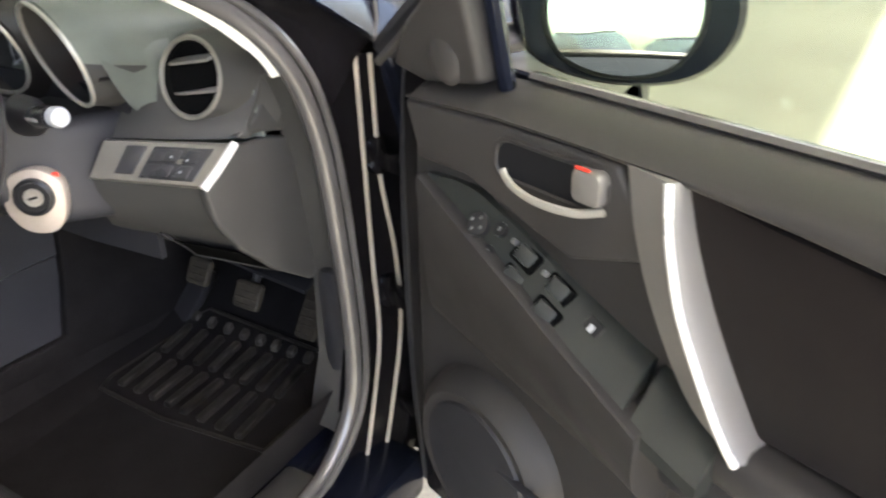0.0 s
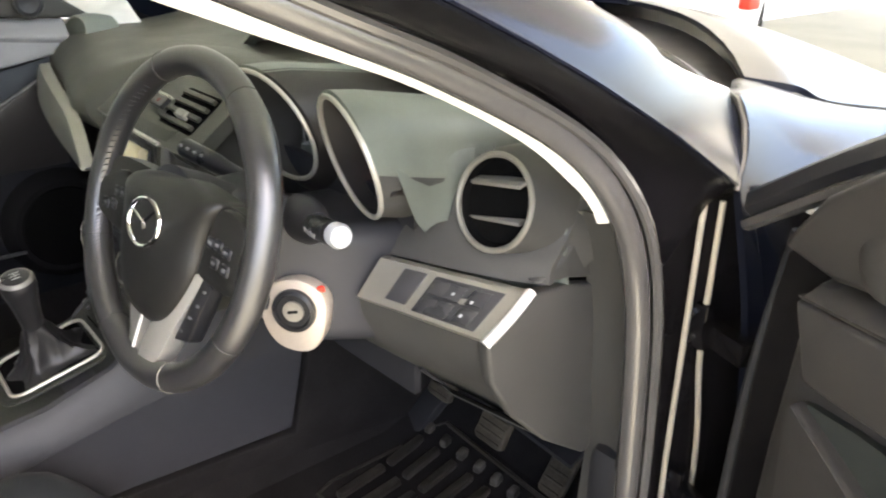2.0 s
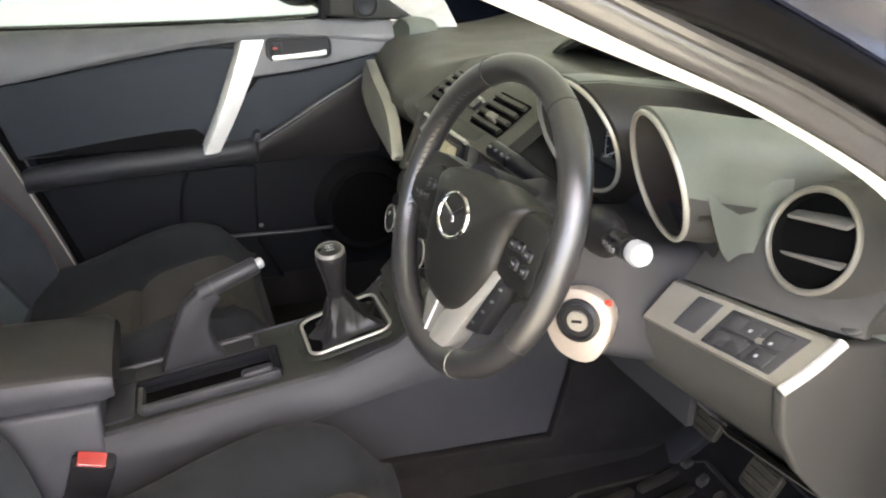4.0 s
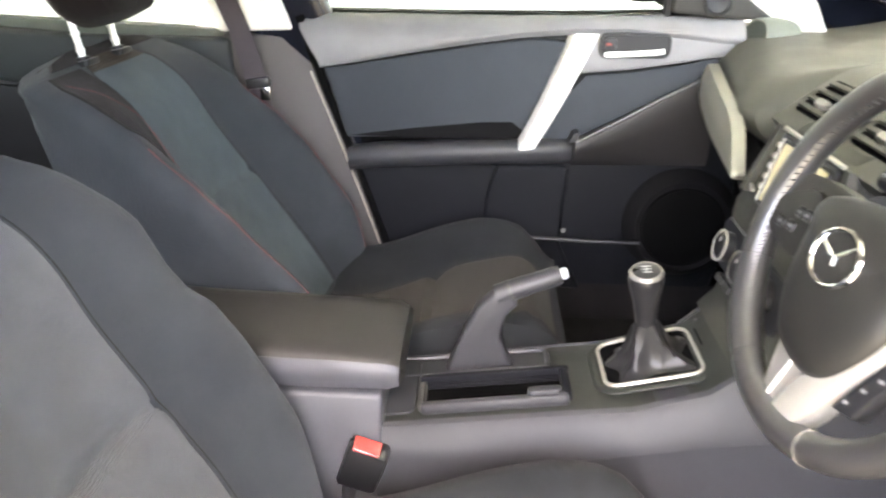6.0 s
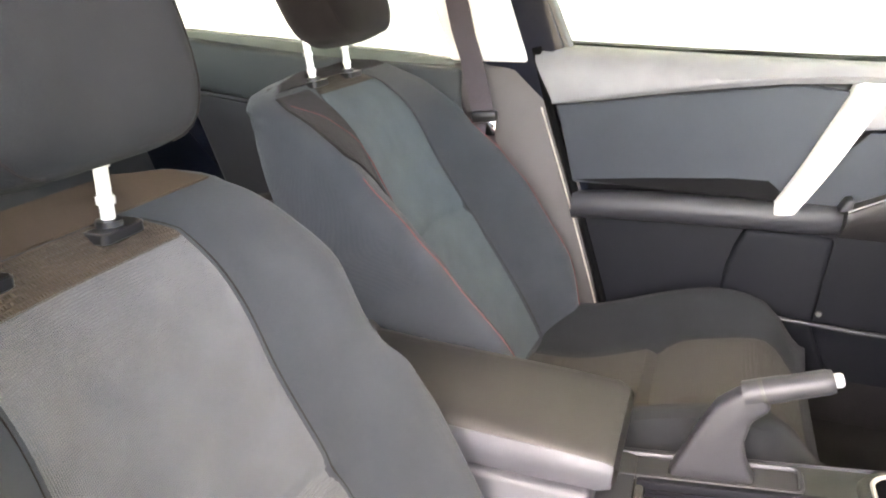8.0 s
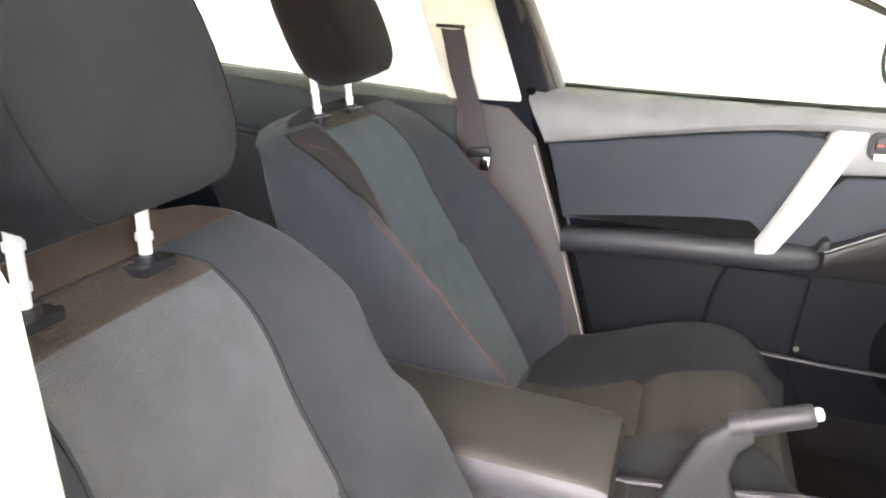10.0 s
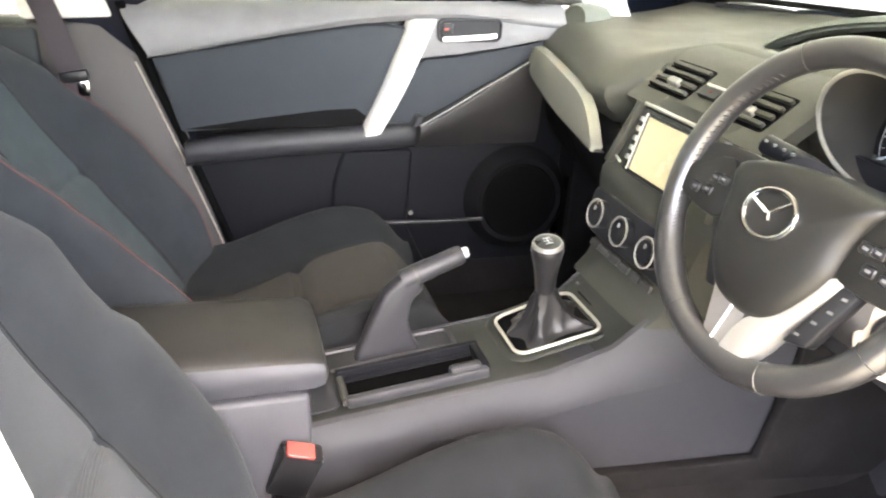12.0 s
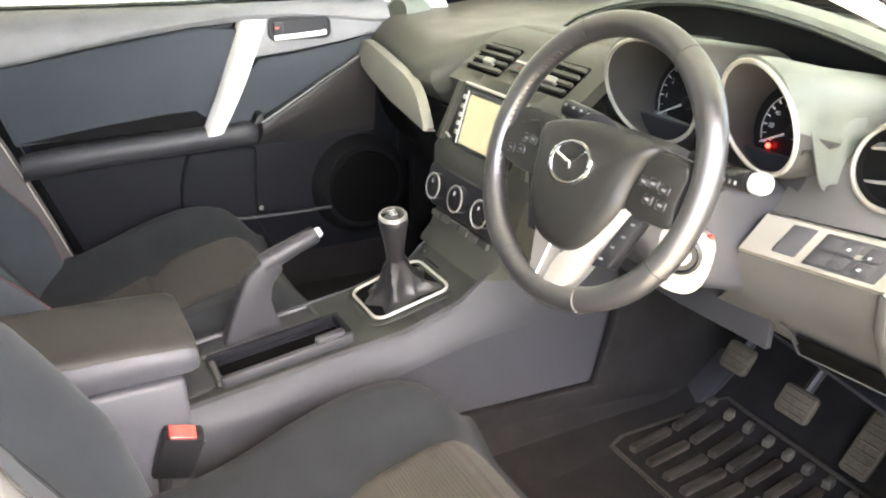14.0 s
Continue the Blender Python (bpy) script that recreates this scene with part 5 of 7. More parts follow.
for y in (-0.465, -0.40, -0.30, -0.2, -0.1, -0.05, -0.02, 0.01, 0.04, 0.065, 0.085):
    z, w = top_z(y), 1.0 + 0.10 * smooth((y + 0.05) / 0.12)
    rows.append([V((x * w, y, z - 0.003 - (0.004 if abs(x) > 0.09 else 0))) for x in (-0.096, -0.088, -0.05, 0, 0.05, 0.088, 0.096)])
part("console_top", shell(rows, 0.008, (0, 0, -1)), CONSOLE_TOP, con, "grained dark console top")
tz = math.atan(0.13)
pit = Matrix.Rotation(tz, 3, "X")
side_carpet = [(-0.46, 0.292), (0.68, 0.292), (0.68, 0.66), (0.315, 0.66), (0.292, 0.52), (0.262, 0.405), (-0.06, 0.402), (-0.46, 0.398)]
for side in (-1, 1):
    part("tunnel_carpet", prism(side_carpet, lambda a, b, c: V((side * (0.098 + 0.046 * smooth((a + 0.46) / 0.9) + c - 0.02 * smooth((b - 0.35) / 0.3) * smooth((a - 0.2) / 0.2) + 0.006 * math.sin(9 * a)), a, b)), 0.0, 0.022, 0.005, 2), CARPET, con, "dark felt carpet along the tunnel")
# sliding tray
tc = V((0.036, -0.293, top_z(-0.293)))
def tray(a, b, c):
    return tc + pit @ V((a, b, c))
# Black sheet painted for the tray's inner shade.
part("tray_floor", prism([(-0.034, -0.100), (0.034, -0.100), (0.034, 0.100), (-0.034, 0.100)], tray, -0.004, -0.001, 0), VOID, con, "black sheet painting the shade inside the tray")
part("tray_wall", prism([(0.030, -0.108), (0.044, -0.106), (0.044, 0.110), (0.030, 0.108)], tray, -0.004, 0.015, 0.005), PLASTIC_SIDE, con, "raised tray edge")
part("cubby", prism([(p[0], p[1]) for p in rounded(0.150, 0.052, 0.014)], lambda a, b, c: tray(a - 0.036, b - 0.142, c), -0.002, 0.0025, 0.001), PLASTIC_DARK, con, "shallow dark cubby behind the tray")
part("tray_wall", prism([(-0.044, -0.112), (-0.032, -0.112), (-0.032, 0.115), (-0.044, 0.115)], tray, -0.004, 0.014, 0.004), PLASTIC_DEEP, con)
part("tray_wall", prism([(-0.034, 0.100), (0.034, 0.100), (0.034, 0.114), (-0.034, 0.114)], tray, -0.004, 0.014, 0.004), PLASTIC_DEEP, con)
part("tray_wall", prism([(-0.034, -0.112), (0.034, -0.112), (0.034, -0.102), (-0.034, -0.102)], tray, -0.004, 0.008, 0.003), PLASTIC, con)
for k in range(2):
    part("tray_slat", prism([(-0.030 + k * 0.006, -0.1), (-0.0265 + k * 0.006, -0.1), (-0.0265 + k * 0.006, 0.1), (-0.030 + k * 0.006, 0.1)], tray, -0.001, 0.005 - k * 0.0014, 0.0008, 1), PLASTIC_DEEP, con)
part("tray_tab", prism(rounded(0.016, 0.05, 0.007), lambda a, b, c: tray(a + 0.030, b + 0.075, c), 0.0, 0.022, 0.004), PLASTIC_SIDE, con, "thumb tab of the sliding lid")
# handbrake slot
sc = V((-0.052, -0.325, top_z(-0.325)))
part("brake_slot", prism([(-0.024, -0.105), (0.024, -0.105), (0.024, 0.125), (-0.024, 0.125)], lambda a, b, c: sc + pit @ V((a, b, c)), -0.005, -0.0025, 0), PLASTIC_DARK, con, "dark handbrake slot")
part("slot_rim", tube([sc + pit @ V((a, b, 0.0)) for a, b in rounded(0.052, 0.235, 0.01, 3)], 0.004, 6, closed=True), PLASTIC_SIDE, con)
# box and arm rest lid behind
part("console_bin", prism([(-0.112, 0.30), (0.110, 0.30), (0.1105, 0.40), (0.108, 0.50), (0.099, 0.545), (0.092, 0.580), (-0.096, 0.580), (-0.108, 0.50)], lambda a, b, c: V((a, c, b)), -0.86, -0.452, 0.008, 3), BIN_GREY, con, "grey storage box")
rows = []
for y, dz, dw in ((-0.425, 0.030, 0.014), (-0.430, 0.012, 0.004), (-0.445, 0.003, 0.0), (-0.52, -0.001, 0.0), (-0.62, -0.004, 0.0), (-0.74, -0.008, 0.002), (-0.80, -0.014, 0.006), (-0.812, -0.03, 0.014)):
    zt = 0.640
    w0, w1 = -0.118 + dw, 0.083 - dw
    rows.append(spline([(w0, y, zt - 0.050 + max(0, dz) * 0.3), (w0 - 0.004, y, zt - 0.028), (w0 + 0.012, y, zt - 0.006 - dz), (-0.05, y, zt - dz), (0.03, y, zt - dz), (w1 - 0.010, y, zt - 0.008 - dz), (w1 + 0.004, y, zt - 0.030), (w1, y, zt - 0.056 + max(0, dz) * 0.3)], 3))
part("armrest_lid", loft(rows, round_v=True, caps=True), ARMREST, con, "padded brown-grey armrest lid")
# Thin paler skin that paints the light caught by the lid's side.
part("lid_lit_side", shell([r[16:22] for r in rows[1:-1]], 0.0015, (1, 0, 0)), BIN_GREY, con, "side of the armrest lid, paled for the light on it")

# gear gate and lever
gc = V((-0.013, -0.060, top_z(-0.060) + 0.008))
gpit = Matrix.Rotation(radians(15), 3, "X")
gate = lambda a, b, c: gc + gpit @ V((a, b, c))
# Black sheet in place of the shade under the gear gate.
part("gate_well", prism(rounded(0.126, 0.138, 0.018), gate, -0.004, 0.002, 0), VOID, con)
part("gate_surround", tube([gate(a * (1 + 0.06 * b / 0.07), b, 0.000) for a, b in rounded(0.146, 0.164, 0.030, 6)], 0.0075, 8, closed=True, flat=0.5, up=(0, 0, 1)), CONSOLE_TOP, con, "raised olive-black gate surround")
part("gate_frame", tube([gate(a * (1 + 0.06 * b / 0.07), b, 0.004) for a, b in rounded(0.128, 0.142, 0.020, 5)], 0.0029, 8, closed=True), SILVER, con, "satin silver gear gate frame")

lev = thing("gear_lever", (0, -0.07, 0.58), "gear lever with black leather boot and bright-topped knob", "gear lever")
rows = []
kb = V((0.000, -0.074, 0.664))
for t, r0, h in ((0, 0.057, 0.0), (0.06, 0.055, 0.02), (0.12, 0.048, 0.05), (0.18, 0.041, 0.11), (0.26, 0.036, 0.20), (0.36, 0.031, 0.32), (0.48, 0.027, 0.46), (0.60, 0.0235, 0.60), (0.72, 0.0205, 0.73), (0.84, 0.0180, 0.86), (0.93, 0.0160, 0.94), (1.0, 0.0150, 1.0)):
    ringp = []
    for k in range(72):
        a = k * math.tau / 72
        crush = math.sin(math.pi * min(1, t * 1.02)) ** 0.6
        fold = 1 - abs(math.sin(2.5 * a + 0.9 + 1.4 * t)) ** 0.6
        small = 1 - abs(math.sin(3.5 * a - 0.4 - 2.4 * t)) ** 0.5
        wave = 1 + crush * (0.30 * fold + 0.16 * small - 0.10)
        sq = 1 / max(abs(math.cos(a)), abs(math.sin(a))) ** (0.9 * (1 - t) ** 2)
        r = r0 * (wave if t < 0.95 else 1.0)
        q = gate(0, 0, 0.0).lerp(kb, h)
        ringp.append(q + gpit @ V((r * sq * math.cos(a), r * sq * 1.10 * math.sin(a), 0.012 * crush * (fold - 0.3) * (1 - t))))
    rows.append(ringp)
part("boot", loft(rows, round_v=True, caps=True), KNOB_LEATHER, lev, "crumpled black leather boot")
axis = V((0.017, -0.012, 0.088)).normalized()
part("knob", lathe([(0.0125, -0.010), (0.0155, 0.0), (0.0165, 0.02), (0.0195, 0.045), (0.0228, 0.062), (0.0250, 0.076), (0.0240, 0.086), (0.020, 0.091), (0.0, 0.0915)], kb, axis, 32), KNOB_LEATHER, lev, "black leather knob")
part("knob_ring", lathe([(0.0238, 0.0855), (0.0243, 0.0875), (0.0218, 0.0922), (0.0205, 0.0920)], kb, axis, 32), SILVER_DARK, lev, "dull metal rim")
part("knob_cap", lathe([(0.0205, 0.0918), (0.012, 0.094), (0.0, 0.0945)], kb, axis, 32), PLASTIC_GLOSS, lev, "black shift pattern cap")
for a, b, w, h in ((0, 0, 0.015, 0.0011), (-0.007, 0, 0.0011, 0.013), (0, 0, 0.0011, 0.013), (0.007, 0, 0.0011, 0.013)):
    m = basis(kb + axis * 0.0935, axis, (0, 1, 0))
    part("shift_mark", plate(w, h, 0.0005, 0.0012, m @ V((a, b, 0)), axis, (0, 1, 0), 0), WHITE_MARK, lev)
part("knob_seam", tube([kb + axis * h + V((0.0, -1, 0)) * r for h, r in ((0.0, 0.0158), (0.02, 0.0168), (0.045, 0.0198), (0.062, 0.0232), (0.076, 0.0253))], 0.0012, 5), PLASTIC, lev)

hb = thing("handbrake", (-0.055, -0.31, 0.545), "grey plastic handbrake lever with pale release button", "handbrake")
x0 = -0.055
part("lever_base", prism([(-0.370, 0.535), (-0.258, 0.548), (-0.274, 0.575), (-0.283, 0.605), (-0.278, 0.640), (-0.258, 0.662), (-0.268, 0.684), (-0.295, 0.680), (-0.322, 0.655), (-0.342, 0.610)], lambda a, b, c: V((x0 + c, a, b)), -0.016, 0.016, 0.007, 3), PLASTIC_SIDE, hb, "sloping lever base")
part("grip", tube(spline([(x0, -0.292, 0.672), (x0, -0.262, 0.684), (x0, -0.23, 0.697), (x0 - 0.003, -0.196, 0.709)], 5), [0.0175] * 8 + [0.0165] * 7 + [0.0145], 14, flat=0.95), PLASTIC_SIDE, hb, "smooth grey grip")
part("grip_joint", tube([(x0, -0.272, 0.6795), (x0, -0.268, 0.6815)], 0.0182, 14), PLASTIC, hb)
part("release_button", lathe([(0.009, 0), (0.009, 0.008), (0.007, 0.011), (0, 0.012)], (x0 - 0.003, -0.196, 0.709), (0, 1, 0.38), 16), KNOB_END, hb, "pale release button")

# ---- dashboard ----
dash = thing("dashboard", (0, 0.45, 0.55), "grey moulded dashboard with hooded gauges, vents and silver trims", "dashboard")

# upper pad on the passenger side and in the middle, section by section across the car
def pad_section(x):
    t = smooth((x + 0.72) / 0.55)
    lip_y, lip_z = lerp(0.185, 0.105, t), lerp(0.915, 0.905, t)
    r = smooth((x + 0.29) / 0.13)
    lip_y, lip_z = lerp(lip_y, 0.235, r), lerp(lip_z, 0.95, r)
    far = 0.95 - 0.37 * (abs(x) / 0.72) ** 2
    rise = 0.030 * math.exp(-((x - 0.20) / 0.26) ** 2)
    return spline([(x, lip_y + 0.05, lip_z - 0.05), (x, lip_y, lip_z - 0.012), (x, lip_y + 0.004, lip_z + 0.030), (x, lip_y + 0.050, lip_z + 0.070),
                   (x, lip_y + 0.13, 0.995 + rise * 0.4 + 0.015 * r), (x, 0.40, 1.000 + rise), (x, far * 0.85, 1.012 + rise * 0.6), (x, far, 1.030)], 4)


rows = [pad_section(x) for x in (-0.725, -0.70, -0.62, -0.52, -0.42, -0.32, -0.26, -0.215, -0.20, -0.185, -0.17, -0.12, -0.02, 0.08, 0.16)]
part("upper_pad", shell(rows, 0.010, (0, 0.5, -0.8)), PAD_OLIVE, dash, "grey-green soft upper pad")
# long silver trim under the pad
rows = []
for p, q in zip(spline([(-0.700, 0.160, 0.926), (-0.66, 0.151, 0.929), (-0.58, 0.135, 0.930), (-0.45, 0.114, 0.922), (-0.32, 0.099, 0.906), (-0.265, 0.093, 0.882), (-0.228, 0.088, 0.845), (-0.214, 0.087, 0.824)], 5),
                spline([(-0.700, 0.150, 0.886), (-0.67, 0.142, 0.880), (-0.62, 0.128, 0.873), (-0.52, 0.110, 0.862), (-0.41, 0.098, 0.845), (-0.32, 0.092, 0.834), (-0.25, 0.088, 0.825), (-0.212, 0.087, 0.820)], 5)):
    rows.append([p + V((0, 0.016, 0.001)), p, p.lerp(q, 0.3) + V((0, -0.002, 0)), p.lerp(q, 0.7) + V((0, -0.002, 0)), q, q + V((0, 0.020, -0.002))])
part("trim_strip", shell(rows, 0.006, (0, 1, 0)), TRIM_SILVER, dash, "pale silver trim strip along the glove box")
rows = []
for x in (-0.715, -0.60, -0.45, -0.30, -0.16):
    t = smooth((x + 0.72) / 0.55)
    y = lerp(0.19, 0.105, t)
    rows.append(spline([(x, y + 0.03, 0.86), (x, y + 0.010, 0.82), (x, y + 0.03, 0.74), (x, y + 0.10, 0.66), (x, y + 0.20, 0.60), (x, y + 0.32, 0.58)], 3))
part("glove_box", shell(rows, 0.010, (0, 1, 0)), SHADE_BLACK, dash, "glove box lid coloured black for its shade")
part("dash_end", box((-0.728, 0.20, 0.60), (-0.71, 0.60, 0.93), 0.006), SHADE_BLACK, dash)
# round vent at the passenger's end
pv, pn = V((-0.668, 0.236, 0.986)), V((0.42, -0.82, 0.30))
part("vent_pod", lathe([(0.060, -0.075), (0.052, -0.03), (0.043, -0.004), (0.038, 0.004), (0.035, 0.000)], pv, pn, 32), PLASTIC_SOFT, dash, "round side vent on the pad")
part("vent_face", lathe([(0.035, 0.000), (0.030, -0.003), (0.0, -0.004)], pv, pn, 32), PLASTIC, dash)
part("vent_ring", tube([basis(pv, pn) @ V((0.0365 * math.cos(k * math.tau / 36), 0.0365 * math.sin(k * math.tau / 36), 0.003)) for k in range(36)], 0.0016, 6, closed=True, up=pn), PANEL_SILVER, dash, "dull silver vent ring")

# sloped panel with the two middle vents
rows = [[V((x, y, z)) for x in (-0.175, -0.08, 0.0, 0.08, 0.19)] for y, z in ((0.118, 0.932), (0.135, 0.944), (0.205, 0.998), (0.225, 1.008), (0.27, 1.016))]
part("vent_panel", shell(rows, 0.02, (0, 0.6, -0.8)), STACK_GREY, dash, "grey panel with the middle vents")
vn = V((0, -0.62, 0.80)).normalized()
vu = V((0, 0.80, 0.62))
for cx in (-0.098, 0.092):
    c = V((cx, 0.171, 0.9715))
    v = part("middle_vent", plate(0.112, 0.070, 0.006, 0.002, c, vn, vu), VOID, dash, "slatted middle vent")
    m = basis(c, vn, vu)
    for k in range(4):
        part("slat", plate(0.106, 0.0075, 0.002, 0.0075, m @ V((0, -0.025 + k * 0.0165, 0)), vn, vu, 0.001), STACK_GREY, v)
    part("vent_tab", plate(0.030, 0.013, 0.003, 0.012, m @ V((0.003, -0.012, 0)), vn, vu, 0.002), SILVER_DARK, v, "silver vent tab")
c = V((-0.003, 0.165, 0.968))
part("hazard_button", plate(0.046, 0.020, 0.004, 0.006, c, vn, vu), PLASTIC_GLOSS, dash, "hazard light switch")
part("hazard_mark", plate(0.007, 0.006, 0.002, 0.0066, c, vn, vu, 0.0003), STITCH, dash, "red hazard symbol")
part("hazard_edge", plate(0.046, 0.004, 0.001, 0.0068, c + vu * 0.012, vn, vu, 0.0003), SILVER, dash)

# centre stack
rows = []
for z, y, xa, xb in ((0.950, 0.132, -0.090, 0.120), (0.930, 0.118, -0.105, 0.130), (0.880, 0.104, -0.140, 0.152), (0.830, 0.090, -0.172, 0.168), (0.808, 0.078, -0.176, 0.170), (0.790, 0.072, -0.166, 0.160), (0.740, 0.070, -0.150, 0.142), (0.695, 0.066, -0.140, 0.130), (0.660, 0.050, -0.140, 0.120), (0.640, 0.03, -0.138, 0.114)):
    rows.append([V((xa - 0.004, 0.24, z)), V((xa - 0.004, y + 0.05, z)), V((xa + 0.006, y + 0.012, z)), V((xa + 0.022, y + 0.002, z)), V((-0.03, y, z)), V((0.03, y, z)), V((xb - 0.022, y + 0.002, z)), V((xb - 0.006, y + 0.012, z)), V((xb + 0.004, y + 0.05, z)), V((xb + 0.004, 0.24, z))])
part("stack_fascia", loft(rows), STACK_GREY, dash, "grey centre stack")
sn = V((0, -0.965, 0.27)).normalized()
su = V((0, 0.27, 0.965))
sc0 = V((0.000, 0.105, 0.876))
def on_stack(a, b, c=0.0):
    return sc0 + V((a, 0, 0)) + su * b + sn * c
part("head_unit", plate(0.192, 0.108, 0.008, 0.008, sc0, sn, su, 0.002), PLASTIC_GLOSS, dash, "double-height head unit")
part("unit_trim", tube([on_stack(-0.100, 0.058, 0.006), on_stack(0.100, 0.058, 0.006)], 0.0032, 8), SILVER, dash, "chrome line above the head unit")
part("unit_trim", tube([on_stack(-0.128, -0.040, 0.004), on_stack(-0.106, -0.044, 0.008)], 0.0025, 6), SILVER, dash)
scr = part("unit_screen", plate(0.150, 0.088, 0.003, 0.0105, on_stack(0.006, -0.002), sn, su, 0.0005), SCREEN, dash, "blank head unit screen painted with a pale reflection")
part("screen_border", tube([on_stack(0.006 + a, -0.002 + b, 0.0095) for a, b in rounded(0.156, 0.094, 0.004, 2)], 0.0025, 6, closed=True, up=sn), PLASTIC_GLOSS, dash)
for k in range(5):
    part("unit_button", plate(0.010, 0.008, 0.002, 0.011, on_stack(-0.088, 0.034 - k * 0.016), sn, su, 0.0008), STEEL, dash)
part("screen_bar", tube([on_stack(-0.0775, 0.046, 0.010), on_stack(-0.0775, -0.048, 0.010)], 0.0018, 6), SILVER, dash, "thin silver bar beside the screen")
for s in (-1, 1):
    rows = [[on_stack(s * a, b, c) for a, c in ((0.104, 0.002), (0.108, 0.010), (0.122, 0.010), (0.128, 0.000))] for b in (0.058, 0.02, -0.02, -0.054)]
    rows = [[p + V((s * 0.010 * i, 0, 0)) for p in r] for i, r in enumerate(rows)]
    part("stack_flank", shell(rows, 0.004, (0, 1, 0)), STACK_GREY, dash, "olive-grey flank of the head unit")
# heater dials and buttons
dn = V((0, -0.97, 0.24)).normalized()
part("heater_panel", plate(0.272, 0.080, 0.020, 0.004, (-0.010, 0.067, 0.744), V((0, -0.99, 0.1)), (0, 0, 1), 0.003), PLASTIC_DARK, dash, "black heater panel")
for x in (-0.095, -0.012, 0.072):
    dial = part("heater_dial", lathe([(0.024, 0.0), (0.0235, 0.016), (0.019, 0.020), (0.0, 0.019)], (x, 0.064, 0.746), dn, 28), PLASTIC_GLOSS, dash, "round heater dial")
    part("dial_ring", lathe([(0.0238, 0.0172), (0.0250, 0.0172), (0.0250, 0.0190), (0.0238, 0.0198), (0.0238, 0.0172)], (x, 0.064, 0.746), dn, 28), SILVER, dial, "thin silver dial ring")
    part("dial_mark", plate(0.002, 0.007, 0.0005, 0.0205, V((x, 0.064, 0.756)), dn, (0, 0, 1), 0), BUTTON_PRINT, dial)
for k in range(6):
    part("heater_button", plate(0.030, 0.012, 0.003, 0.005, (-0.094 + k * 0.034, 0.057, 0.694), V((0, -0.93, 0.36)), (0, 0, 1), 0.001), PLASTIC, dash)
# small switches and slots on the ramp below
bn = V((0, -0.62, 0.78)).normalized()
for x, y in ((-0.100, 0.026), (-0.078, 0.024), (-0.096, 0.042), (-0.076, 0.040)):
    part("ramp_switch", plate(0.010, 0.007, 0.002, 0.003, (x, y, top_z(y) - 0.004), bn, (0, 0.78, 0.62), 0.0008), PLASTIC_GLOSS, dash)
    part("switch_mark", plate(0.004, 0.003, 0.001, 0.0036, (x, y, top_z(y) - 0.004), bn, (0, 0.78, 0.62), 0), BUTTON_PRINT, dash)
for y, x0_, x1_ in ((0.054, -0.100, -0.050), (0.016, -0.060, -0.010)):
    part("ramp_slot", box((x0_, y - 0.001, top_z(y) - 0.006), (x1_, y + 0.001, top_z(y) - 0.0018), 0), VOID, dash)

# hooded gauges
def ring_points(c, r, tilt, yaw, n=40):
    u = V((math.cos(yaw), math.sin(yaw), 0))
    f = V((-math.sin(yaw), math.cos(yaw), 0))
    v = V((0, 0, math.cos(tilt))) + f * math.sin(tilt)
    return [V(c) + u * (r * math.cos(k * math.tau / n)) + v * (r * math.sin(k * math.tau / n)) for k in range(n)]


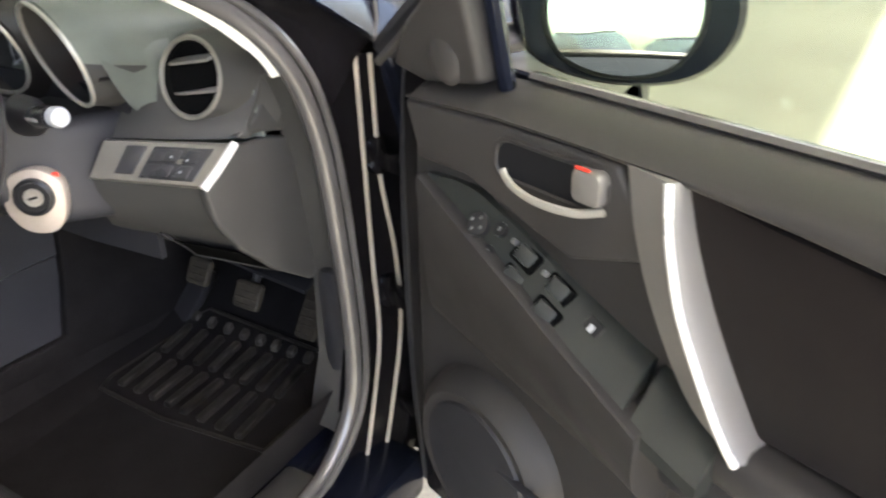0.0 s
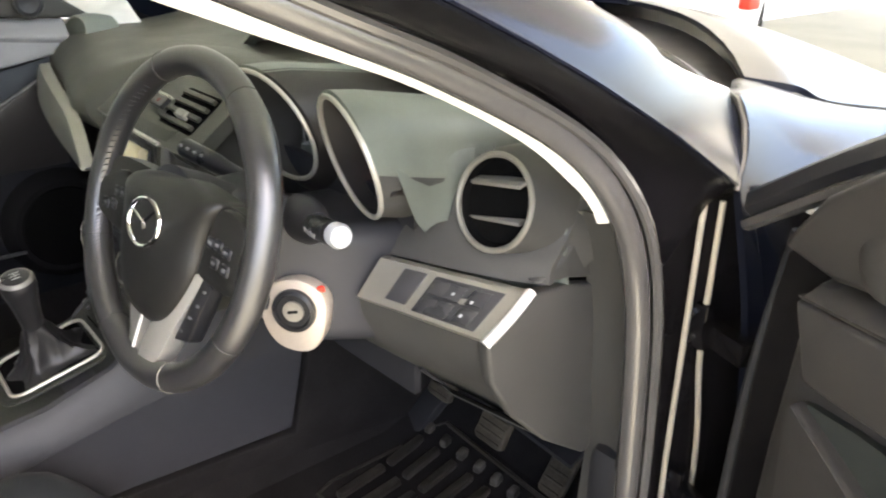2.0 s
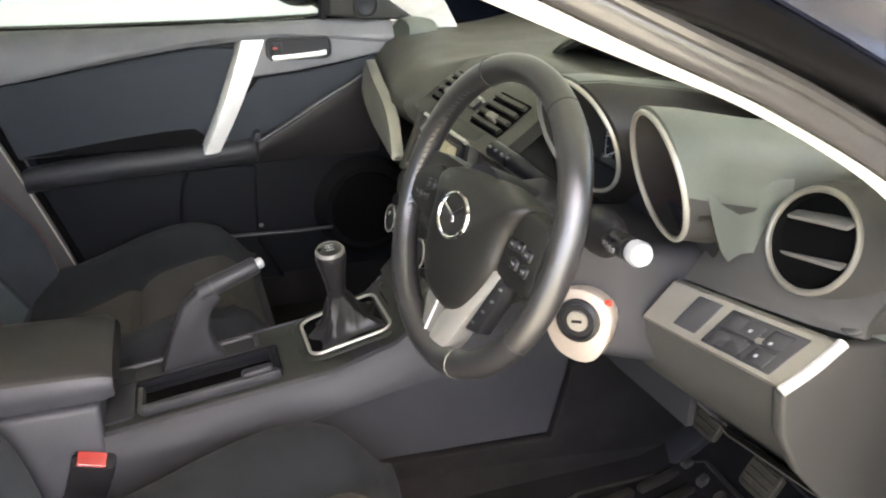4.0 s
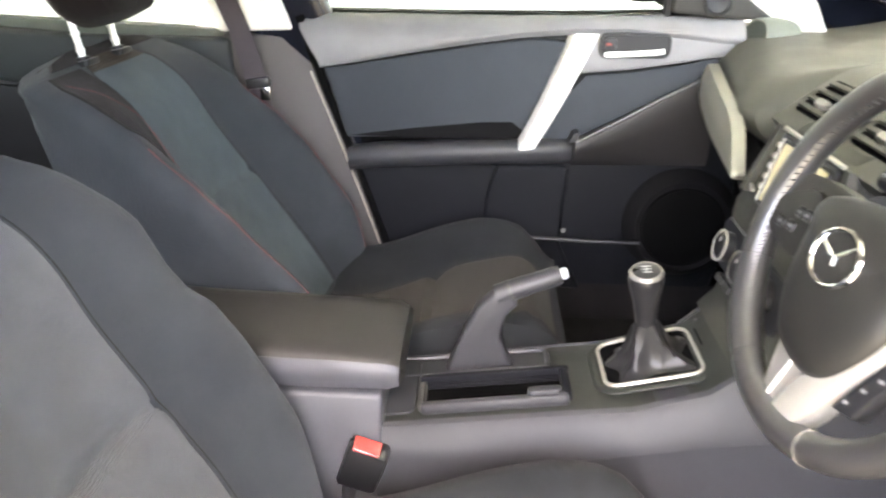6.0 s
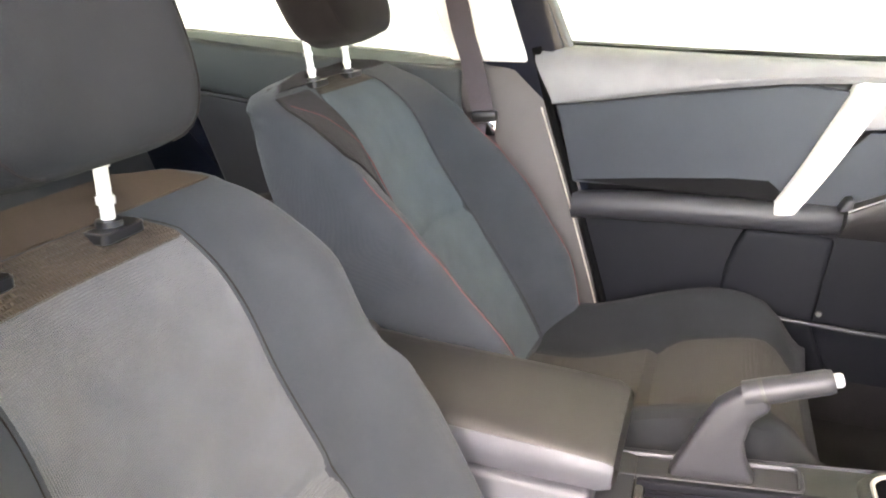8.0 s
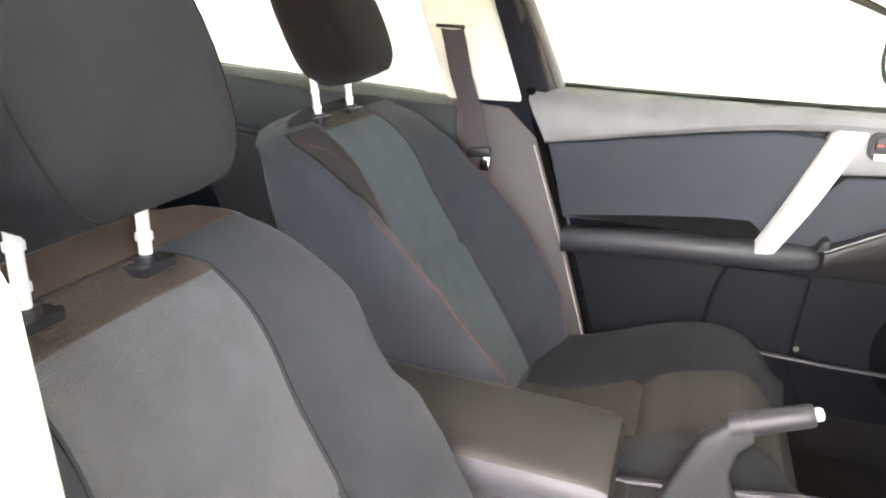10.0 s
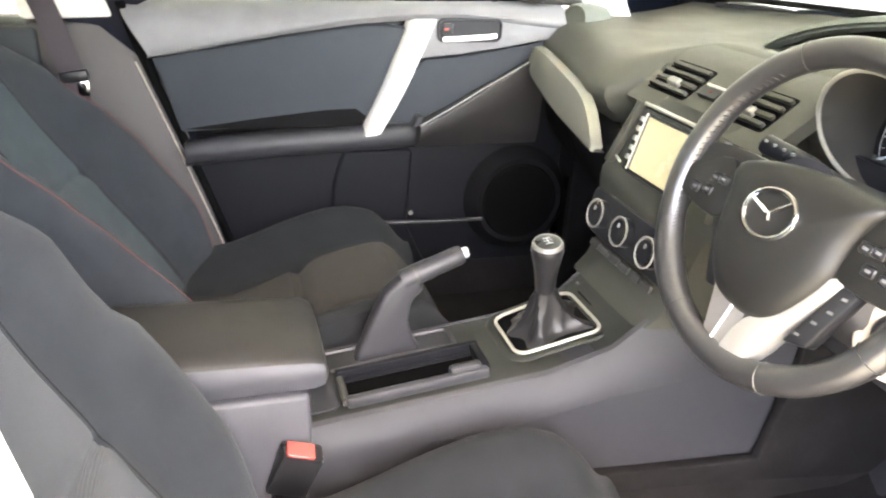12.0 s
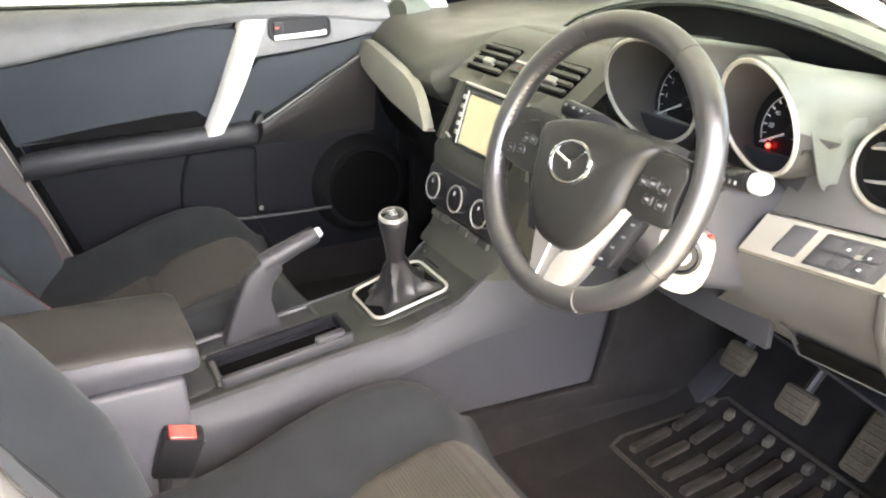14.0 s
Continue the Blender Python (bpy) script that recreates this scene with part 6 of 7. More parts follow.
GAUGES = [((0.2697, 0.206, 0.980), 0.0813, -0.354, 0.158, (0.262, 0.300, 0.955)), ((0.4722, 0.1954, 0.9878), 0.0724, -0.273, -0.207, (0.452, 0.300, 0.955))]
for i, (c, r, tilt, yaw, deep) in enumerate(GAUGES):
    rim = ring_points(c, r, tilt, yaw)
    g = part("gauge_hood", loft([rim, ring_points(V(c).lerp(V(deep), 0.5), r * 0.96, tilt * 0.5, yaw * 0.5), ring_points(deep, r * 0.90, 0.10, 0.0)], round_v=True), PLASTIC, dash, "grey gauge tunnel")
    part("gauge_ring", tube(rim, 0.0032, 8, closed=True, up=(0, -1, 0)), SILVER, g, "silver gauge ring")
    outer = [rim, ring_points(V(c) + V((0, 0.004, 0)), r + 0.007, tilt, yaw), ring_points(V(c).lerp(V(deep), 0.35) + V((0.004, 0, 0.0)), r + 0.012, tilt * 0.6, yaw * 0.6),
             ring_points(V(deep) + V((0.004 + 0.004 * i, 0.02, -0.004)), r + 0.016, 0, 0), ring_points(V(deep) + V((0.006 + 0.008 * i, 0.14, -0.03)), r + 0.024, 0, 0)]
    if i:
        # the driver's-side tube keeps its girth below, where the hood does not cover it
        for row, f in ((outer[1], 1.01), (outer[2], 0.94), (outer[3], 0.84), (outer[4], 0.70)):
            mid = sum(row, V((0, 0, 0))) / 40
            girth = (row[0] - mid).length
            for k in range(40):
                w = smooth((math.cos((k + 4) * math.tau / 40) - 0.0) / 0.6)
                row[k] = mid.lerp(row[k], lerp(1.0, r * f / girth, w))
    # open top in soft plastic, flank darkened for the shaded valley between the two, plain tube below
    spans = ((8, 28, PLASTIC_SOFT, "grey-green cowl over a gauge"), (28, 48, VALLEY, "black flank darkened for the shaded valley between the gauges")) if not i else ((0, 13, PLASTIC_SOFT, "grey-green cowl over a gauge"), (13, 27, VALLEY, "black flank darkened for the shaded valley between the gauges"), (27, 40, PLASTIC, "plain grey gauge tube"))
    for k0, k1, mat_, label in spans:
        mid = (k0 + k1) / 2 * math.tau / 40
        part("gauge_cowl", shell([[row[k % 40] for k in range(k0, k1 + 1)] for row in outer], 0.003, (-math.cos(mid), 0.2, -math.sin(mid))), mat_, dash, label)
    fc = V(deep) + V((0, -0.004, 0))
    fn, fu = V((0, -0.99, 0.10)), V((0, 0.10, 0.99))
    part("gauge_face", lathe([(r * 0.9, 0.0), (0.0, 0.0005)], fc, fn, 36), GAUGE, g, "black gauge face")
    m = basis(fc, fn, fu)
    rs = 0.050 if i else 0.062
    turn = 208
    part("scale_arc", tube([m @ V((rs * math.cos(radians(turn - k * 8)), rs * math.sin(radians(turn - k * 8)), 0.002)) for k in range(31)], 0.0007, 4), WHITE_MARK, g, "thin pale scale line")
    for k in range(17):
        a = radians(turn - k * 15)
        q = m @ V(((rs - 0.004) * math.cos(a), (rs - 0.004) * math.sin(a), 0.0))
        part("tick", plate(0.0009 if k % 2 else 0.0016, 0.0055, 0.0003, 0.002, q, fn, m.to_3x3() @ V((math.cos(a), math.sin(a), 0)), 0), WHITE_MARK, g)
    for k in range(9):
        a = radians(turn - k * 30)
        txt = bpy.data.curves.new("numeral", "FONT")
        txt.body, txt.size, txt.align_x, txt.align_y = str(k * 20 if i else k), 0.0085 if i else 0.011, "CENTER", "CENTER"
        txt.materials.append(WHITE_MARK)
        num = new("numeral", txt)
        num.parent = g
        num.matrix_world = Matrix.Translation(-BASE[dash]) @ basis(m @ V(((rs - 0.014) * math.cos(a), (rs - 0.014) * math.sin(a), 0.0015)), fn, fu)
    a = radians(turn - 1)
    part("needle", tube([m @ V((0.006 * math.cos(a + math.pi), 0.006 * math.sin(a + math.pi), 0.006)), m @ V((rs * math.cos(a), rs * math.sin(a), 0.006))], [0.0020, 0.0010], 6), WHITE_MARK, g, "pale needle")
    part("needle_hub", lathe([(0.010, 0.0), (0.009, 0.008), (0, 0.009)], fc, fn, 20), PLASTIC_GLOSS, g)
    if i:
        part("warning_lamp", lathe([(0.0036, 0.0), (0.0030, 0.0022), (0, 0.0024)], m @ V((-0.029, -0.025, 0.006)), fn, 12), LAMP_RED, g, "lit red warning lamp")
# body between the gauges and the right-hand end
rows = []
for x, y, z in ((0.16, 0.28, 0.93), (0.30, 0.285, 0.93), (0.42, 0.29, 0.905), (0.50, 0.30, 0.905), (0.545, 0.31, 0.935), (0.60, 0.315, 0.952), (0.665, 0.345, 0.945), (0.70, 0.385, 0.935)):
    rows.append(spline([(x, y + 0.02, z - 0.12), (x, y, z - 0.045), (x, y + 0.012, z), (x, y + 0.06, z + 0.032), (x, y + 0.14, z + 0.036), (x, y + 0.26, max(z + 0.036, 1.005)), (x, y + 0.34 - 0.12 * max(0, x - 0.5) / 0.2, 1.022)], 4))
part("driver_pad", shell(rows[:-1], 0.010, (0, 0.5, -0.8)), PLASTIC_SOFT, dash, "grey-green pad on the driver's side")
part("pad_end", shell([r[8:] for r in rows[-2:]], 0.010, (0, 0.5, -0.8)), PLASTIC, dash, "grey end of the driver's side pad")
# folded side of the driver's-side hood, the small block by the ring and the face under it
near = [V((0.534, 0.214, 0.996)), V((0.538, 0.211, 0.988)), V((0.542, 0.215, 0.972)), V((0.546, 0.222, 0.948)), V((0.549, 0.231, 0.925)), V((0.552, 0.240, 0.912))]
back_edge = [V((0.512, 0.340, 0.990)), V((0.520, 0.340, 0.985)), V((0.526, 0.335, 0.968)), V((0.530, 0.330, 0.945)), V((0.534, 0.325, 0.920)), V((0.538, 0.315, 0.902))]
rows = []
for f in (0, 0.04, 0.2, 0.4, 0.6, 0.8, 1.0):
    rows.append(spline([p.lerp(q, f) + V((-0.010 * math.sin(math.pi * f), 0, 0.004 * math.sin(math.pi * f))) for p, q in zip(near, back_edge)], 4))
part("hood_side", shell(rows, 0.004, (-0.8, 0.3, 0)), PLASTIC_SOFT, dash, "folded side of the gauge hood")
part("hood_band", tube([V((0.536, 0.203, 0.962)), V((0.533, 0.218, 0.960)), V((0.529, 0.240, 0.957))], 0.0045, 8), VALLEY, dash, "dark band round the gauge tube")
# visor arch with the dark display recess under it
rows = []
for k in range(15):
    t = k / 14
    x = lerp(-0.25, 0.60, t)
    z = 1.002 + 0.090 * math.sin(math.pi * t) ** 0.8 + 0.012 * t
    y = 0.395 + 0.03 * abs(2 * t - 1) ** 3
    far = 0.80 - 0.30 * (abs(x) / 0.72) ** 2
    rows.append([V((x, y + 0.012, z - 0.010)), V((x, y, z - 0.004)), V((x, y + 0.006, z + 0.004)), V((x, y + 0.05, z + 0.008)), V((x, lerp(y, far, 0.6), lerp(z, 1.0, 0.5))), V((x, far, 0.968))])
part("visor", shell(rows, 0.008, (0, 0.3, -0.9)), PLASTIC_SOFT, dash, "arched visor over the display recess")
rows = [[r[0] + V((0, 0.05, -0.004)), r[0] + V((0, 0.055, -0.03)), V((r[0].x, r[0].y + 0.045, 0.97))] for r in rows]
part("display_recess", shell(rows, 0.004, (0, 1, 0)), GAUGE, dash, "black display recess")

# round vent and end cap on the driver's side
vc = V((0.597, 0.301, 0.947))
rim = ring_points(vc, 0.052, 0.273, 0.058)
v = part("side_vent", loft([ring_points(vc + V((0, 0.09, -0.03)), 0.085, 0.273, 0.058), ring_points(vc + V((0, 0.05, -0.012)), 0.070, 0.273, 0.058), ring_points(vc + V((0, 0.014, 0)), 0.060, 0.273, 0.058), ring_points(vc, 0.0575, 0.273, 0.058), rim], round_v=True), PLASTIC, dash, "round vent pod")
part("vent_duct", loft([rim, ring_points(vc + V((0, 0.006, 0)), 0.047, 0.273, 0.058), ring_points(vc + V((0, 0.05, -0.01)), 0.040, 0.273, 0.058)], round_v=True), VOID, v, "dark vent duct")
part("vent_ring", tube(ring_points(vc, 0.0535, 0.273, 0.058), 0.0036, 8, closed=True, up=(0, -1, 0)), PANEL_SILVER, v, "dull silver vent ring")
part("vent_back", lathe([(0.048, 0), (0, 0.001)], vc + V((0, 0.009, -0.002)), (0.06, -0.96, 0.27), 28), VOID, v)
for dz in (0.023, -0.019):
    w = math.sqrt(0.047 ** 2 - dz ** 2) * 2 - 0.004
    part("vane", box(vc + V((-w / 2, -0.001, dz - 0.0022)), vc + V((w / 2, 0.019, dz + 0.0022)), 0.0012, Matrix.Rotation(radians(-10), 3, "Y") @ Matrix.Rotation(radians(14), 3, "X")), SILVER_DARK, v, "grey vent vane")
for dx in (-0.012, 0.012):
    part("fin", box(vc + V((dx - 0.001, 0.034, -0.030)), vc + V((dx + 0.001, 0.045, 0.028)), 0.0005), PLASTIC_DARK, v)

# silver switch panel
A_, B_, C_, D_ = V((0.496, 0.222, 0.870)), V((0.664, 0.300, 0.864)), V((0.662, 0.235, 0.820)), V((0.483, 0.191, 0.818))
def quad(u, v, h=0.0):
    p = A_.lerp(B_, u).lerp(D_.lerp(C_, u), v)
    n = (B_ - A_).cross(D_ - A_).normalized()
    n = n if n.z > 0 else -n
    return p + n * h
rows = [[quad(u, v, 0.004 + (0.0 if 0 < j < 5 else -0.008)) for u in (0, 0.05, 0.3, 0.6, 0.95, 1.0)] for j, v in enumerate((0, 0.06, 0.35, 0.65, 0.94, 1.0))]
qn = (B_ - A_).cross(D_ - A_).normalized()
qn = qn if qn.z > 0 else -qn
sp = part("switch_panel", shell(rows, 0.008, -qn), PANEL_SILVER, dash, "silver switch panel beside the wheel")
# Paler silver tube standing in for the glint on the panel's end.
part("panel_highlight", tube(spline([quad(1.0, 0.0, 0.003), quad(1.012, 0.5, 0.004), quad(1.0, 1.0, 0.003)], 4), 0.006, 8), SILVER_LIGHT, sp, "highlight painted on the switch panel's end edge")
def quad_plate(u0, u1, v0, v1, h, depth):
    return prism([(u0, v0), (u1, v0), (u1, v1), (u0, v1)], lambda a, b, c: quad(a, b, c), h, h + depth, 0.001, 1)
part("blank_switch", quad_plate(0.20, 0.36, 0.14, 0.80, 0.002, 0.0045), PIANO, sp, "blank dark switch")
part("switch_block", quad_plate(0.42, 0.88, 0.14, 0.86, 0.002, 0.0045), PIANO, sp, "dark switch block")
for u, v in ((0.60, 0.34), (0.60, 0.68), (0.76, 0.34), (0.76, 0.68), (0.50, 0.34), (0.50, 0.68)):
    part("switch_key", quad_plate(u - 0.06, u + 0.06, v - 0.14, v + 0.14, 0.006, 0.0025), PIANO, sp)
for u, v in ((0.60, 0.36), (0.74, 0.42), (0.74, 0.68)):
    part("switch_mark", quad_plate(u - 0.010, u + 0.010, v - 0.028, v + 0.028, 0.0085, 0.0006), KNOB_END, sp, "white switch symbol")
# knee panel below, with its tray
rows = []
for t in (0, 0.15, 0.35, 0.6, 0.85, 1.0):
    topp = D_.lerp(C_, t)
    low = V((0.395, 0.275, 0.690)).lerp(V((0.662, 0.412, 0.595)), t)
    midp = V((topp.x * 0.9 + low.x * 0.1, lerp(0.205, 0.262, t), lerp(0.775, 0.755, t)))
    mid2 = V((topp.x * 0.6 + low.x * 0.4, lerp(0.225, 0.315, t), lerp(0.735, 0.685, t)))
    rows.append(spline([topp + V((0, 0.004, 0)), midp, mid2, low, low + V((0, 0.06, 0.0)), low + V((0, 0.22, 0.02))], 4))
part("knee_panel", shell(rows, 0.008, (0, 1, 0)), PLASTIC, dash, "grey knee panel")
slot = [[V((0.543, 0.263, 0.709)), V((0.580, 0.272, 0.706)), V((0.615, 0.282, 0.703)), V((0.648, 0.292, 0.700))],
        [V((0.532, 0.292, 0.682)), V((0.575, 0.304, 0.677)), V((0.615, 0.316, 0.672)), V((0.650, 0.328, 0.668))],
        [V((0.520, 0.318, 0.652)), V((0.570, 0.335, 0.646)), V((0.615, 0.350, 0.640)), V((0.650, 0.362, 0.636))]]
# No hollow is cut: a black sheet on the panel paints its shade.
tr = part("coin_tray_shade", shell([[p + V((0, -0.0045, -0.003)) for p in r] for r in slot], 0.002, (0, 1, 0)), VOID, dash, "black sheet painting the shade of the coin tray")
part("tray_lip", tube(spline([(0.522, 0.256, 0.714), (0.521, 0.284, 0.686), (0.516, 0.313, 0.653)], 5), 0.0026, 8), PLASTIC_SIDE, tr, "light edge of the coin tray")
part("tray_lip", tube(spline([(0.516, 0.314, 0.651), (0.570, 0.331, 0.645), (0.615, 0.346, 0.639), (0.654, 0.359, 0.635)], 5), 0.0032, 8), PLASTIC, tr)
# end cap between the panel and the door opening
cap = [(0.300, 0.862), (0.232, 0.820), (0.240, 0.770), (0.275, 0.712), (0.335, 0.650), (0.410, 0.595), (0.425, 0.60), (0.420, 0.838), (0.36, 0.855)]
part("end_cap", prism(cap, lambda a, b, c: V((c, a, b)), 0.650, 0.668, 0.005, 3), PLASTIC, dash, "grey dashboard end cap")
cap2 = [(0.304, 0.870), (0.36, 0.862), (0.420, 0.846), (0.412, 0.93), (0.385, 0.932), (0.335, 0.886)]
part("end_cap", prism(cap2, lambda a, b, c: V((c, a, b)), 0.640, 0.6665, 0.006, 3), PLASTIC, dash)
rows = []
for x, y in ((0.485, 0.262), (0.53, 0.275), (0.58, 0.29), (0.63, 0.308), (0.668, 0.33)):
    rows.append(spline([(x, y - 0.030 + 0.02 * (x - 0.48) / 0.18, 0.866), (x, y - 0.008, 0.885), (x, y + 0.012, 0.91), (x, y + 0.03, 0.94)], 3))
part("vent_surround", shell(rows, 0.008, (0, 1, 0)), PLASTIC, dash, "grey panel under the side vent")
part("screw", lathe([(0.006, 0), (0.005, 0.004), (0, 0.005)], (0.390, 0.268, 0.697), (0.3, -0.9, 0), 12), CHROME, dash, "bright screw head")
part("under_cover", shell([[V((x, 0.30 + 0.10 * (x - 0.17) / 0.5, 0.67 - 0.10 * max(0, (x - 0.30)) / 0.36)), V((x, 0.52, 0.62)), V((x, 0.74, 0.66))] for x in (0.13, 0.30, 0.42, 0.55, 0.66)], 0.006, (0, 0, 1)), PLASTIC_DEEP, dash)
part("column_surround", shell([[V((x, 0.255 + 0.05 * abs(x - 0.32), z)) for x in (0.17, 0.26, 0.34, 0.42, 0.50)] for z in (0.66, 0.74, 0.80, 0.87, 0.93)], 0.01, (0, 1, 0)), PLASTIC_DARK, dash)

# ---- steering column, stalks and ignition ----
col = thing("steering_column", (0.385, 0.2, 0.80), "grey steering column shroud with ignition lock and stalks", "steering column")
rows = []
for y, x0_, x1_, z0, z1 in ((0.070, 0.325, 0.415, 0.845, 0.940), (0.080, 0.312, 0.425, 0.830, 0.950), (0.13, 0.300, 0.432, 0.772, 0.946), (0.165, 0.300, 0.462, 0.757, 0.926), (0.18, 0.300, 0.470, 0.755, 0.906), (0.24, 0.305, 0.490, 0.745, 0.900), (0.29, 0.31, 0.48, 0.745, 0.90)):
    cx, cz, w, h = (x0_ + x1_) / 2, (z0 + z1) / 2, x1_ - x0_, z1 - z0
    rows.append([V((cx + a, y + 0.10 * (cz + b - 0.90), cz + b)) for a, b in rounded(w, h, 0.026, 4)])
part("shroud", loft(rows, round_v=True, caps=True), PLASTIC_SIDE, col, "grey column shroud")
ign_c, ign_n = V((0.450, 0.128, 0.808)), V((0.62, -0.78, 0.05)).normalized()
ig = part("ignition_plate", prism([(p.x, p.y) for p in spline([(-0.040, 0.012, 0), (-0.024, 0.036, 0), (0.010, 0.042, 0), (0.038, 0.020, 0), (0.034, -0.026, 0), (0.014, -0.050, 0), (-0.020, -0.046, 0), (-0.040, -0.020, 0)], 4, closed=True)], lambda a, b, c: basis(ign_c, ign_n) @ V((a, b, c)), -0.02, 0.006, 0.004, 2), IGNITION, col, "pale ignition surround")
part("ignition_barrel", lathe([(0.027, 0.004), (0.0265, 0.011), (0.022, 0.013), (0.020, 0.009), (0.013, 0.009), (0.0, 0.009)], ign_c + V((0, 0, 0.004)), ign_n, 32), PLASTIC_GLOSS, ig, "dark ignition barrel")
part("key_slot", lathe([(0.013, 0.0085), (0.0125, 0.012), (0.0, 0.012)], ign_c + V((0, 0, 0.004)), ign_n, 24), STEEL, ig, "metal key slot")
part("key_slit", plate(0.013, 0.0035, 0.001, 0.0128, ign_c + V((0, 0, 0.004)), ign_n, (0, 0, 1), 0, 12), GAUGE, ig)
part("ignition_light", box(ign_c + V((0.018, 0.016, 0.026)), ign_c + V((0.025, 0.026, 0.034)), 0.002), RED_BUTTON, ig, "red mark beside the lock")
st = part("lever_stalk", tube(spline([(0.450, 0.150, 0.918), (0.49, 0.138, 0.926), (0.535, 0.130, 0.934)], 4), [0.012] * 4 + [0.0135] * 5, 14), PLASTIC_GLOSS, col, "black light stalk")
part("stalk_end", lathe([(0.0132, -0.006), (0.0138, 0.004), (0.0115, 0.010), (0.0, 0.012)], (0.548, 0.129, 0.936), (1, -0.18, 0.15), 20), KNOB_END, st, "pale grey stalk end")
for k in range(4):
    part("stalk_mark", box((0.496 + 0.010 * k, 0.118 - 0.0022 * k, 0.927 + 0.0012 * k), (0.4985 + 0.010 * k, 0.1200 - 0.0022 * k, 0.932 + 0.0012 * k), 0.0003), BUTTON_PRINT, st)
part("stalk_collar", lathe([(0.024, -0.02), (0.022, 0.010), (0.017, 0.026), (0.013, 0.034)], (0.452, 0.149, 0.918), (0.98, -0.18, 0.15), 20, (1, 1.2)), PLASTIC_DARK, col)
st = part("lever_stalk", tube(spline([(0.315, 0.150, 0.925), (0.26, 0.132, 0.94), (0.195, 0.118, 0.950)], 4), [0.011] * 4 + [0.013] * 5, 12), PLASTIC_GLOSS, col, "black wiper stalk")
for k in range(4):
    part("stalk_mark", box((0.205 + 0.014 * k, 0.105 + 0.003 * k, 0.956 - 0.002 * k), (0.2085 + 0.014 * k, 0.109 + 0.003 * k, 0.9595 - 0.002 * k), 0.0003), BUTTON_PRINT, st)

# ---- steering wheel ----
sw = thing("steering_wheel", (0.375, 0.022, 0.925), "black leather steering wheel with silver lower spokes and chrome badge", "steering wheel")
WC, WT, WY = V((0.374, 0.026, 0.926)), 0.334, 0.10
wu = V((math.cos(WY), math.sin(WY), 0))
wf = V((-math.sin(WY), math.cos(WY), 0))
wv = V((0, 0, math.cos(WT))) + wf * math.sin(WT)
wn_ = wu.cross(wv)
ROLL = radians(-4)


def on_wheel(a, b, c=0.0):
    """a to the right, b up, c towards the driver."""
    ca, sa = math.cos(ROLL), math.sin(ROLL)
    a, b = a * ca - b * sa, a * sa + b * ca
    return WC + wu * a + wv * b + wn_ * c


wn_ = wn_ if wn_.y < 0 else -wn_
R_RIM = 0.174
rim = [on_wheel(R_RIM * math.cos(k * math.tau / 96), R_RIM * math.sin(k * math.tau / 96), 0.004) for k in range(96)]
thick = [0.0165 + 0.0020 * math.exp(-((((k * 3.75 + 20) % 180) - 65) / 16) ** 2) for k in range(96)]
part("rim", tube(rim, thick, 14, closed=True, up=wn_), LEATHER, sw, "worn black leather rim")
for deg in (118, 62, 206, -26, 295, 245):
    a = radians(deg)
    c = V((R_RIM * math.cos(a), R_RIM * math.sin(a), 0))
    loop = []
    for k in range(16):
        q = k * math.tau / 16
        rr = R_RIM + 0.0172 * math.cos(q)
        loop.append(on_wheel(rr * math.cos(a), rr * math.sin(a), 0.004 + 0.0172 * math.sin(q)))
    part("rim_seam", tube(loop, 0.0006, 5, closed=True), PANEL_SILVER if deg == 295 else PLASTIC, sw)
for side_k in (0, 1):
    for k in range(26):
        a = radians(128 + k * 2.9) if not side_k else radians(186 + k * 1.6)
        if side_k and k > 16:
            continue
        rr = R_RIM - 0.0165
        p0 = on_wheel(rr * math.cos(a), rr * math.sin(a), 0.009)
        p1 = on_wheel((rr + 0.003) * math.cos(a + 0.02), (rr + 0.003) * math.sin(a + 0.02), 0.014)
        part("rim_stitch", tube([p0, p1], 0.0008, 4), PLASTIC_SIDE, sw)
# airbag pad
shape = [(-0.090, 0.024), (-0.044, 0.043), (0.020, 0.054), (0.080, 0.053), (0.102, 0.048), (0.092, 0.024), (0.086, -0.004), (0.085, -0.034), (0.072, -0.066), (0.052, -0.097), (0.028, -0.113), (0.0, -0.116), (-0.035, -0.108), (-0.062, -0.080), (-0.077, -0.045), (-0.084, -0.008)]
ol = spline([(a, b, 0) for a, b in shape], 4, closed=True)
mid_ = V((0.002, -0.028, 0))
rows = [[on_wheel(mid_.x + (p.x - mid_.x) * f, mid_.y + (p.y - mid_.y) * f, h) for p in ol] for f, h in ((0.96, -0.022), (1.0, 0.006), (0.975, 0.014), (0.92, 0.020), (0.8, 0.025), (0.6, 0.028), (0.3, 0.030), (0.02, 0.0305))]
pad = part("airbag_pad", loft(rows, round_v=True, caps=True), PAD_BLACK, sw, "black grained airbag cover")
def on_badge(p, q):
    return on_wheel(-0.003 + 0.031 * p - 0.012 * q, -0.007 + 0.012 * p + 0.0235 * q, 0.0325)
part("badge", tube([on_badge(math.cos(k * math.tau / 40), math.sin(k * math.tau / 40)) for k in range(40)], 0.0028, 8, closed=True, up=wn_), CHROME, pad, "plain chrome oval badge")
for p, q, r_, t_ in ((-0.68, 0.62, -0.08, 0.05), (0.80, 0.42, 0.08, 0.05), (0, 0.10, 0, -0.30)):
    part("badge_bar", tube([on_badge(p, q), on_badge(r_, t_)], [0.0020, 0.0026], 8), CHROME, pad)
